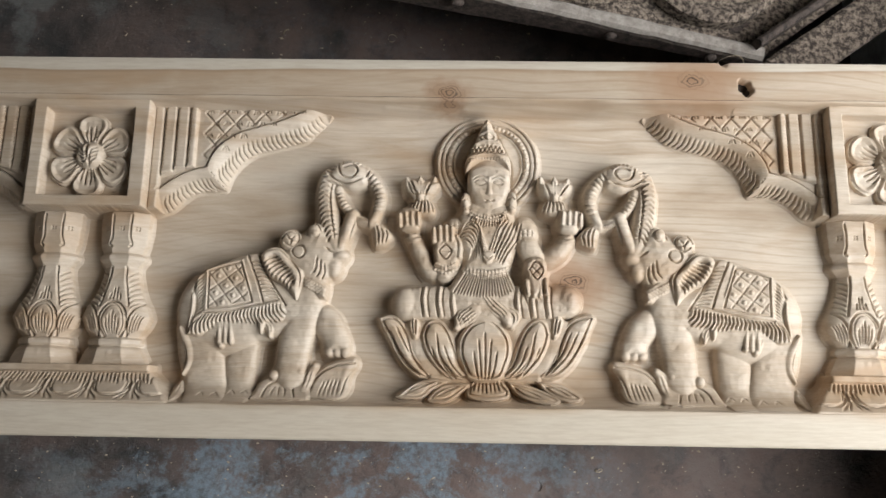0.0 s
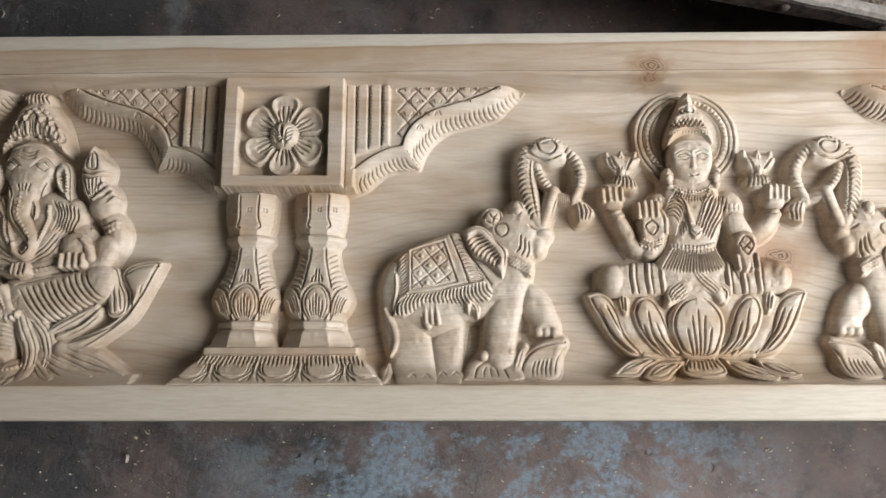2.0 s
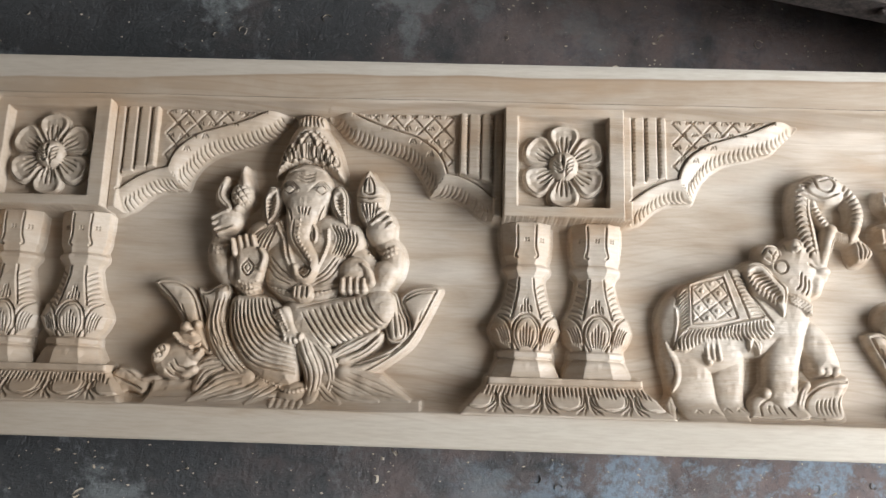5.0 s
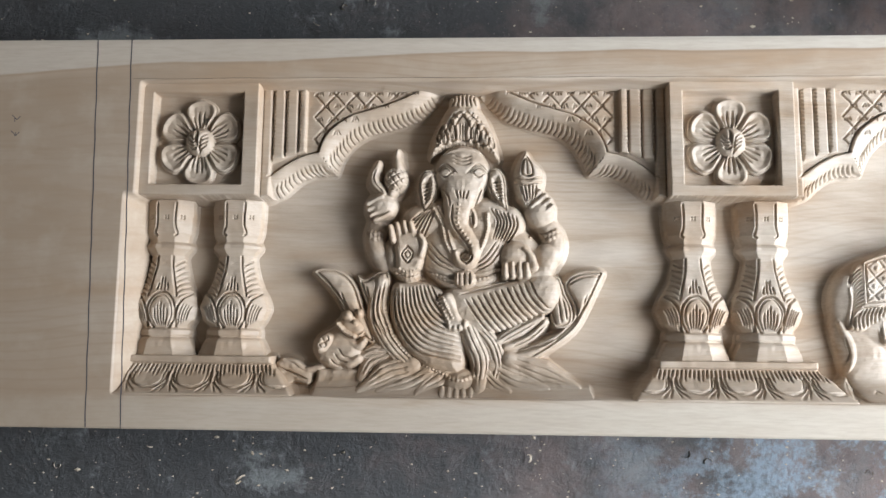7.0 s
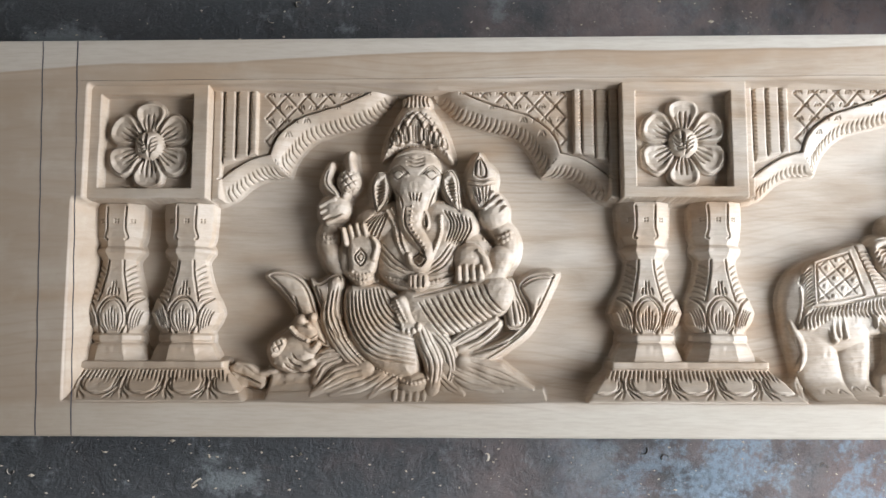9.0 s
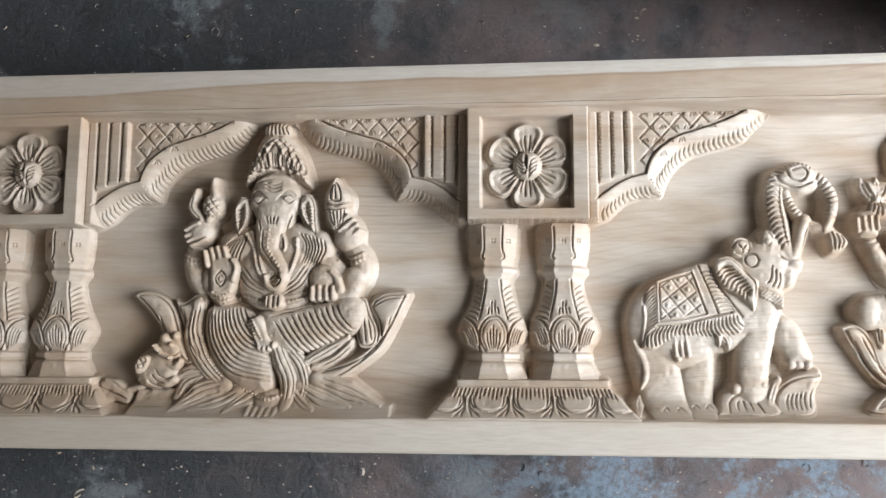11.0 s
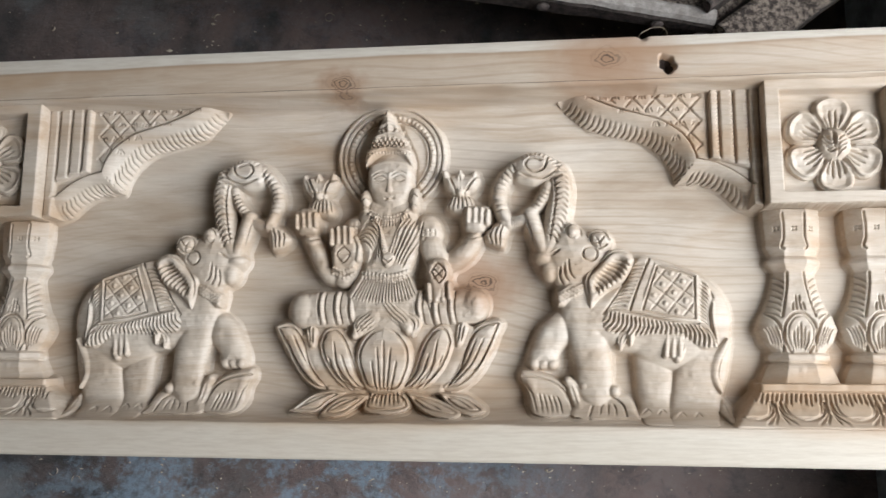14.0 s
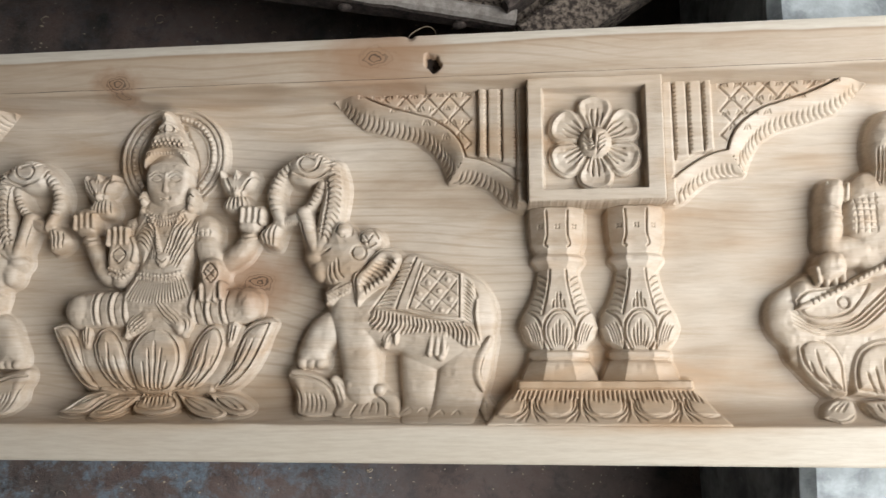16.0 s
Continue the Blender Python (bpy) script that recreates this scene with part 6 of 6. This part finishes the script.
    for x, y in [(-523.0, 176.1), (-498.0, 176.1)]:
        r.ridge([(x - 2.5, y), (x + 2.5, y)], 2.6, 1.2)
        for q in (4.4, 6.6, 8.6):
            r.groove([(x - q, y - 0.4), (x, y + q * 0.75), (x + q, y - 0.4)], 0.65, 1.2)
        r.groove([(x - 5.0, y), (x, y - 3.4), (x + 5.0, y)], 0.65, 1.2)
    for o in (0, 7, 14):
        r.groove([(x, y - o * 0.42) for x, y in [(-516.7, 189.1), (-510.0, 187.4), (-503.2, 189.1)]], 0.6, 1.0)
    r.groove([(-524.9, 164.0), (-520.6, 157.6), (-518.9, 150.3)], 0.8, 1.3)
    r.groove([(-495.4, 164.1), (-497.9, 157.7), (-500.4, 151.3)], 0.8, 1.3)
    # crown: band, row of flame petals, scaled dome, finial
    r.plate([(-535.6, 187.5), (-533.3, 201.5), (-528.3, 214.7), (-524.1, 225.3), (-516.5, 233.3), (-501.0, 233.3), (-494.1, 224.4), (-488.9, 213.8), (-484.6, 201.5), (-482.0, 186.6), (-495.6, 193.6), (-509.3, 197.1), (-522.9, 194.5)], 12, 17, 18)
    r.plate([(-519.7, 227.6), (-520.6, 234.7), (-513.8, 239.1), (-504.4, 239.1), (-497.6, 235.5), (-498.4, 226.7), (-509.4, 223.2)], 16, 10, 7)
    r.folds([(-518.0, 228.5), (-516.3, 232.9), (-517.2, 237.3)], [(-500.1, 228.5), (-501.8, 232.9), (-501.0, 237.3)], 6, 0.8, 1.5)
    r.lattice([(-522.1, 213.5), (-517.9, 222.3), (-509.4, 225.0), (-500.0, 222.3), (-494.0, 212.6), (-509.4, 217.9)], 4.4, (45, 135), 0.8, 1.5)
    for x, y, w, h in ((770, 256, 4.2, 8), (783, 248, 5.4, 10), (798, 240, 5.4, 11), (870, 258, 4.2, 8), (857, 250, 5.4, 10), (842, 242, 5.4, 11), (819, 236, 8.0, 13)):
        q = (-510.2 + (x - 819) * 0.425, 209.5 + (236 - y) * 0.425)
        out = [(q[0] - w * 0.75, q[1] - h * 0.7), (q[0] - w, q[1] + h * 0.1), (q[0], q[1] + h), (q[0] + w, q[1] + h * 0.1), (q[0] + w * 0.75, q[1] - h * 0.7)]
        r.ridge(out + out[:1], 1.3, 1.5)
        r.ring(out, 2.0, 0.6, 0.9)
        for v in (-0.3, 0.0, 0.3):
            r.groove([(q[0] + v * w, q[1] - h * 0.6), (q[0] + v * w * 0.8, q[1] + h * 0.35)], 0.6, 0.9)
    r.ridge([(-531.2, 189.1), (-521.0, 193.4), (-509.2, 195.6), (-497.3, 193.4), (-486.3, 188.7)], 2.4, 2.2)
    r.beads([(-532.1, 191.7), (-521.9, 196.1), (-509.2, 198.2), (-496.5, 196.1), (-485.5, 191.3)], 1.3, 2.7, 1.5)
    r.rough(0.15, 5)
    return r


def mouse():
    r = Relief(-658, -560, 4, 82, 0.45)
    r.plate([(-617.0, 33.5), (-621.5, 43.5), (-617.6, 51.9), (-609.2, 57.9), (-601.6, 62.2), (-592.2, 58.9), (-584.3, 50.6), (-584.0, 38.9), (-592.3, 30.4), (-607.5, 28.6)], 9, 15, 11)
    r.plate([(-602.5, 63.1), (-597.6, 69.1), (-590.7, 70.0), (-582.9, 62.4), (-581.0, 54.8), (-588.5, 49.7), (-598.0, 53.0)], 14, 13, 8)
    r.blob(-594.9, 67.4, 4.6, 4.6, 20, 8)
    r.blob(-586.5, 69.2, 3.6, 4.2, 18, 8)
    r.blob(-588.8, 62.4, 2.0, 1.6, 27, 2.6, soft=0)
    r.groove([(-592.3, 64.0), (-588.9, 65.7), (-585.5, 63.2)], 0.6, 1.2)
    r.groove([(-592.1, 54.7), (-586.9, 53.9), (-581.9, 57.4)], 0.7, 1.4)
    r.stroke([(-601.6, 61.4), (-596.3, 55.5), (-589.4, 52.2)], 1.8, 1.6, 27, 3)
    r.beads([(-601.6, 61.4), (-596.3, 55.5), (-589.4, 52.2)], 1.4, 2.6, 1.4)
    r.plate([(-617.3, 45.2), (-615.8, 51.1), (-610.0, 54.6), (-605.6, 52.9), (-606.3, 47.0), (-611.2, 41.1), (-616.3, 40.2)], 22, 6, 3)
    r.lattice([(-616.5, 44.4), (-614.9, 50.3), (-609.9, 52.9), (-607.3, 51.2), (-608.0, 47.0), (-612.1, 42.7)], 4.0, (25, 115), 0.8, 1.6)
    r.stroke([(-592.7, 48.0), (-586.7, 45.5), (-582.6, 49.8)], 4.5, 3.0, 16, 8)
    r.stroke([(-601.0, 38.7), (-594.0, 33.7), (-587.3, 35.5)], 6.0, 4.0, 14, 9)
    r.folds([(-606.8, 35.3), (-602.5, 31.1), (-596.5, 29.5)], [(-601.1, 42.9), (-597.5, 37.9), (-591.6, 36.3)], 3, 0.7, 1.3)
    r.leaf([(-583.6, 22.2), (-577.1, 33.9), (-562.9, 39.1)], (5, 8, 2), 9, 7, (-0.4, 0.1), rim=0.8)
    r.leaf([(-584.0, 38.0), (-575.6, 41.5), (-562.1, 42.5)], (4, 7, 2), 10, 7, (-0.3, 0.3))
    r.plate([(-617.7, 28.4), (-583.8, 28.9), (-583.4, 13.1), (-618.8, 12.6)], 7, 5, 3, smooth=False)
    # bent tail and the splintered ground beside it
    r.stroke([(-615.1, 29.3), (-626.1, 27.1), (-634.8, 33.3), (-643.4, 34.8)], 3.4, 1.8, 6, 5)
    r.plate([(-649.4, 33.1), (-640.1, 36.6), (-630.5, 30.0), (-620.9, 25.1), (-622.4, 16.7), (-634.3, 18.2), (-642.6, 12.3), (-647.9, 18.1)], 6, 6, 6)
    r.groove([(-646.6, 28.9), (-636.2, 24.9), (-624.2, 20.0)], 0.9, 1.6)
    r.rough(0.25, 6)
    return r


leaf_seat().mesh("leaf_seat", panel, "low seat of curling lotus leaves on a slab", low=0.9, high=0.8, flat=0.35, view_foot=(-494, 32))
elephant_headed_figure().mesh("elephant_headed_figure", panel, "seated carved figure with an elephant head and tall crown", low=0.85, high=1.05, view_foot=(-494, 32))
mouse().mesh("mouse", panel, "small crouching mouse beside the seat", low=0.8, high=0.9, view_foot=(-494, 32))


# ---- the high bay: the near half of a lute player on a lotus ----
def lute_player():
    r = Relief(425, 536, 3, 235, 0.5)
    r.plate([(452.1, 13.1), (457.9, 21.0), (468.7, 25.3), (475.6, 23.2), (474.2, 14.6), (464.1, 10.3)], 9, 8, 7)
    r.folds([(458.3, 17.4), (463.2, 21.0), (467.9, 23.2)], [(465.3, 16.7), (468.3, 19.6), (471.3, 22.5)], 3, 0.8, 1.4)
    r.groove([(454.5, 13.1), (464.2, 11.7), (472.8, 15.3)], 0.9, 1.6)
    r.plate([(482.5, 23.2), (495.8, 24.6), (503.9, 22.5), (502.8, 9.0), (491.8, 9.7), (483.9, 14.6)], 9, 8, 7)
    r.groove([(483.7, 21.1), (486.9, 12.5), (497.0, 9.7)], 0.9, 1.6)
    r.folds([(489.4, 21.8), (489.6, 16.1)], [(499.7, 21.8), (499.3, 16.1)], 4, 0.8, 1.4)
    r.plate([(437.9, 49.4), (433.4, 67.9), (435.3, 86.5), (442.8, 101.5), (457.0, 108.9), (478.9, 112.4), (503.1, 112.0), (511.3, 108.1), (507.5, 63.7), (495.1, 49.2), (468.8, 26.8), (455.1, 31.1)], 7, 9, 12)
    r.piece("petal")
    r.petal([(440.7, 59.7), (448.3, 66.3), (458.3, 66.2), (467.8, 59.5), (472.6, 49.2), (473.3, 39.1), (472.4, 27.5), (462.0, 28.9), (450.5, 36.2), (442.8, 47.1)], 10, 12, 14, 4.0, ([(449.3, 49.3), (453.9, 38.4), (462.1, 30.4)], [(453.4, 56.6), (456.7, 43.8), (465.0, 31.1)], [(457.9, 45.6), (461.9, 37.6), (467.8, 31.1)]))
    r.piece("petal")
    r.petal([(475.2, 27.5), (474.2, 42.0), (478.0, 54.7), (485.6, 61.6), (496.4, 64.5), (507.3, 61.5), (504.2, 26.1), (489.7, 26.1)], 12, 13, 16, 4.0, ([(489.5, 45.6), (490.6, 36.5), (493.4, 28.9)], [(495.2, 51.0), (495.3, 39.0), (496.2, 28.9)], [(484.0, 41.9), (486.2, 34.7), (489.9, 28.2)]))
    r.piece()
    # knee and cloth, then the pear-shaped lute across the lap
    r.blob(446.8, 78.2, 22, 22, 10, 12)
    r.plate([(438.6, 83.8), (440.2, 96.0), (448.4, 102.3), (457.5, 100.3), (475.3, 100.8), (491.6, 107.2), (508.3, 110.7), (505.5, 77.7), (486.6, 66.9), (465.6, 66.3), (448.4, 70.8)], 12, 14, 14)
    r.folds([(439.9, 81.2), (455.6, 72.6), (475.0, 75.0), (491.8, 88.8), (507.0, 103.3)], [(441.4, 72.7), (455.2, 67.1), (479.8, 69.1), (498.3, 83.2), (506.8, 92.3)], 4, 0.9, 1.5)
    r.plate([(441.8, 89.3), (450.1, 95.9), (464.4, 98.0), (482.3, 100.7), (491.0, 99.8), (484.9, 88.8), (475.4, 79.4), (461.1, 75.9), (447.1, 78.2)], 22, 4, 5)
    r.ring([(441.8, 89.3), (450.1, 95.9), (464.4, 98.0), (482.3, 100.7), (491.0, 99.8), (484.9, 88.8), (475.4, 79.4), (461.1, 75.9), (447.1, 78.2)], 1.5, 0.8, 1.4)
    r.plate([(442.1, 82.7), (444.4, 85.6), (475.2, 100.0), (500.2, 113.8), (509.0, 118.9), (508.6, 113.7), (482.2, 99.2), (449.2, 82.6)], 25, 4, 2, smooth=False)
    r.fringe([(449.6, 88.5), (475.3, 101.5), (508.2, 117.4)], [(451.5, 84.8), (477.1, 97.8), (507.8, 112.9)], 16, 0.7, 1.2)
    x, y = 472.4, 87.1
    r.groove([(x + 3.6 * math.cos(a), y + 3.6 * math.sin(a)) for a in (0, 0.9, 1.8, 2.7, 3.6, 4.5, 5.4, 6.28)], 0.8, 1.4, False)
    # raised forearm and hand
    r.stroke([(487.5, 122.2), (470.1, 126.3), (470.4, 139.6), (469.8, 151.0)], 10, 8.0, 11, 14)
    r.plate([(464.6, 148.5), (463.7, 160.8), (468.2, 169.2), (477.0, 171.3), (480.1, 164.2), (478.5, 152.8), (474.4, 146.0)], 14, 13, 7)
    r.fingers(473.9, 158.6, 84, 4, 4.2, 10, 2.3, 19, 5.5)
    for o in (0, 9):
        r.ridge([(u, w - o * 0.42) for u, w in [(462.7, 152.4), (470.4, 149.9), (478.9, 148.2)]], 1.7, 2.0)
    # strumming hand
    r.plate([(457.8, 104.0), (457.9, 115.2), (463.2, 120.4), (473.2, 121.0), (477.0, 114.9), (475.6, 105.2), (464.6, 100.2)], 18, 12, 8)
    r.fingers(466.0, 109.9, -88, 4, 5.0, 10, 2.6, 21, 6)
    r.stroke([(476.6, 117.9), (487.3, 119.2), (497.2, 110.9)], 9, 10, 13, 12)
    # body with checked sleeve, head; shaped only as far as the camera's view reaches
    r.blob(502.1, 137.0, 25, 40, 9, 16, p=2.4)
    r.blob(489.9, 143.0, 13, 17, 14, 13)
    r.lattice([(483.1, 156.5), (499.8, 160.7), (499.0, 133.3), (482.0, 132.9)], 4.2, (0, 90), 0.75, 1.2, smooth=False)
    r.blob(514.2, 187.3, 17, 32, 12, 17)
    r.folds([(502.3, 190.7), (501.8, 175.2), (501.7, 165.6)], [(511.1, 192.4), (509.6, 175.0), (508.8, 165.4)], 5, 0.8, 1.4)
    r.rough(0.17, 6)
    return r


lute_player().mesh("lute_player", panel, "seated carved figure playing a lute on a lotus", low=0.85, high=1.0, view_foot=(272, 27))


# ---- the floor: machine frame, shavings, chips ----
frame_thing = tagged(new("machine_frame"), "rusty iron machine frame caked with sawdust, standing on the floor", "machine frame")
A, B, C = Vector((-0.75, 0.468, 0)), Vector((0.264, 0.331, 0)), Vector((0.607, 0.585, 0))


def bar(name, a, b, w, z0, z1, material, parent, label="", off=0.0, z0b=None):
    """A straight iron bar between two plan points, lumpy along its length."""
    d = (b - a).normalized()
    n = Vector((-d.y, d.x, 0))
    m = 60
    bm = bmesh.new()
    rows = []
    for i in range(m + 1):
        c = a + (b - a) * (i / m) + n * off
        e = 0.0012 * noise.noise((c.x * 60, c.y * 60, z0 * 50)) + 0.0008 * noise.noise((c.x * 210, c.y * 210, 7))
        zz = z0 if z0b is None else z0 + (z0b - z0) * i / m
        q = [(-e, zz), (w + e, zz), (w + e, z1 - 0.003), (w - 0.003 + e, z1 + e), (0.003 - e, z1 + e), (-e, z1 - 0.003)]
        rows.append([bm.verts.new(c + n * u + Vector((0, 0, z))) for u, z in q])
    for p, q in zip(rows, rows[1:]):
        for k in range(6):
            bm.faces.new((p[k], q[k], q[(k + 1) % 6], p[(k + 1) % 6]))
    bm.faces.new(rows[0])
    bm.faces.new(rows[-1][::-1])
    return part(name, bm, material, parent, label)


web = bar("front_web", A, B, 0.008, 0.060, 0.142, RUST, frame_thing, "rusty upright flange with a dusty edge", z0b=0.130)
bar("flange", A, B, 0.014, 0.1425, 0.1452, PALEDUST, frame_thing, "pale dusty top edge of the flange", off=0.001)
bar("end_bar", B, C, 0.040, 0.106, 0.150, DUSTY, frame_thing, "rusty end bar", off=-0.041)
bar("end_lip", B, C, 0.008, 0.106, 0.158, RUST, frame_thing, off=0.012)
bm = bmesh.new()
g = 44
grid = {}
for i in range(g + 1):
    for j in range(g + 1):
        u, v = i / g, j / g
        p = (A + (B - A) * u) * (1 - v) + (Vector((-0.6, 0.95, 0)) + (Vector((0.62, 0.60, 0)) - Vector((-0.6, 0.95, 0))) * u) * v
        z = 0.128 + 0.008 * noise.noise((p.x * 14, p.y * 14, 1)) + 0.004 * noise.noise((p.x * 70, p.y * 70, 4))
        grid[i, j] = bm.verts.new((p.x, p.y + 0.006, z))
for i in range(g):
    for j in range(g):
        bm.faces.new((grid[i, j], grid[i + 1, j], grid[i + 1, j + 1], grid[i, j + 1]))
part("tray", bm, DUSTY, frame_thing, "tray heaped with dark chips and sawdust")
for x, y in ((-0.70, 0.49), (0.256, 0.352), (0.56, 0.58), (-0.5, 0.90)):
    part("leg", box(bmesh.new(), x - 0.016, y, 0.0, x + 0.016, y + 0.03, 0.125, 0.002), RUST, frame_thing)
for f in (0.30, 0.55, 0.72, 0.86, 0.955):
    c = A + (B - A) * f
    bm = bmesh.new()
    bmesh.ops.create_icosphere(bm, subdivisions=2, radius=0.0065, matrix=pose(c.x, c.y - 0.001, 0.124 + 0.008 * f, 20, 40, 30) @ Matrix.Diagonal((1.3, 0.6, 0.9, 1)))
    part("weld", bm, RUST, frame_thing, "lump of weld")


def lathe(bm, profile, m, n=40):
    rings = []
    for rad, z in profile:
        rings.append([bm.verts.new(m @ Vector((rad * math.cos(6.2832 * i / n), rad * math.sin(6.2832 * i / n), z))) for i in range(n)])
    for p, q in zip(rings, rings[1:]):
        for i in range(n):
            bm.faces.new((p[i], p[(i + 1) % n], q[(i + 1) % n], q[i]))
    bm.faces.new(rings[0][::-1])
    bm.faces.new(rings[-1])
    return bm


motor = tagged(new("motor"), "dusty teal enamelled motor standing in the machine frame", "motor")
part("housing", lathe(bmesh.new(), ((0.046, 0.125), (0.050, 0.130), (0.050, 0.19), (0.047, 0.198), (0.03, 0.204)), pose(0.10, 0.432, 0)), TEAL, motor, "teal enamel housing")
part("foot_ring", lathe(bmesh.new(), ((0.058, 0.122), (0.060, 0.126), (0.060, 0.134), (0.056, 0.138)), pose(0.10, 0.437, 0)), DUSTY, motor)
part("pulley", lathe(bmesh.new(), ((0.074, 0.122), (0.078, 0.127), (0.078, 0.140), (0.070, 0.145), (0.06, 0.139), (0.02, 0.139)), pose(0.222, 0.446, 0)), DUSTY, motor, "sawdust-caked round pulley")


def shaving(x, y, r, turns, width, tilt):
    """A curled ribbon planed off the wood, lying on the floor."""
    bm = bmesh.new()
    n = 22
    rows = []
    z0 = r * abs(math.sin(radians(tilt))) * 0.9 + 0.0008
    m = pose(x, y, z0, tilt, 0, (x * 9731 + y * 3557) % 360)
    for i in range(n + 1):
        a = turns * 6.2832 * i / n
        q = r * (1 - 0.35 * i / n)
        rows.append([bm.verts.new(m @ Vector((q * math.cos(a), q * math.sin(a), s))) for s in (-width / 2, width / 2)])
    for p, q in zip(rows, rows[1:]):
        bm.faces.new((p[0], p[1], q[1], q[0]))
    return part("wood_shaving", bm, SHAVE)


def on_floor(px, py):
    """Plan point of the floor straight below a point given in the panel's own millimetres."""
    w = PANEL @ Vector((px / 1000, py / 1000, -0.143 - 0.177 * px / 1000))
    return w.x, w.y


rng = random.Random(11)
SPOTS = ((-455, -45), (-440, -23), (-595, 352), (-618, 345), (-297, -50), (-55, -45), (-40, -50), (2, -42), (-196, 386), (-316, -42), (-640, 330), (-700, 372), (-520, 372),
         (120, -40), (60, -55), (-150, -60), (-610, -40), (-760, -35), (-830, -50), (-690, -62), (-350, 372), (-90, 392), (20, 380), (-780, 350), (-845, 372))
for k, (px, py) in enumerate(SPOTS):
    x, y = on_floor(px, py)
    s = tagged(shaving(x, y, rng.uniform(0.0026, 0.0055), rng.uniform(0.35, 0.85), rng.uniform(0.001, 0.0022), rng.choice((0, 0, 15, 70))), "small pale curled wood shaving lying on the floor", "wood shaving", "shavings on the floor")

# a thin curl caught on the far edge of the panel
bm = bmesh.new()
rows = []
for i in range(25):
    a = 3.4 * i / 24 - 0.1
    c = PANEL @ Vector((0.196 + 0.010 * math.cos(a), 0.280 + 0.007 * math.sin(a), 0.058 + 0.003 * math.sin(a * 2)))
    rows.append([bm.verts.new(c + Vector((0, 0, s))) for s in (-0.0009, 0.0009)])
for p, q in zip(rows, rows[1:]):
    bm.faces.new((p[0], p[1], q[1], q[0]))
tagged(part("wood_shaving", bm, SHAVE), "thin curled wood shaving caught on the panel's edge", "wood shaving", "shavings on the floor")

# crumbs of sawdust strewn over the floor
bm = bmesh.new()
verts, faces = [], []
for k in range(900):
    px, py = rng.uniform(-950, 380), rng.choice((rng.uniform(-120, -16), rng.uniform(290, 470)))
    x, y = on_floor(px, py)
    s = rng.uniform(0.0003, 0.0010) * (1.8 if rng.random() < 0.06 else 1)
    a = rng.uniform(0, 3.14)
    c, d = math.cos(a) * s * rng.uniform(1, 2.2), math.sin(a) * s
    i = len(verts)
    verts += [(x - c, y - d, 0.0002), (x + d, y - c * 0.5, 0.0002), (x + c, y + d, 0.0002), (x - d, y + c * 0.5, 0.0002), (x, y, 0.0002 + s * 0.7)]
    faces += [(i, i + 1, i + 4), (i + 1, i + 2, i + 4), (i + 2, i + 3, i + 4), (i + 3, i, i + 4)]
bm.free()
tagged(raw("sawdust", verts, faces, SHAVE, smooth=False), "pale crumbs of sawdust strewn over the floor", "sawdust", kind="stuff")
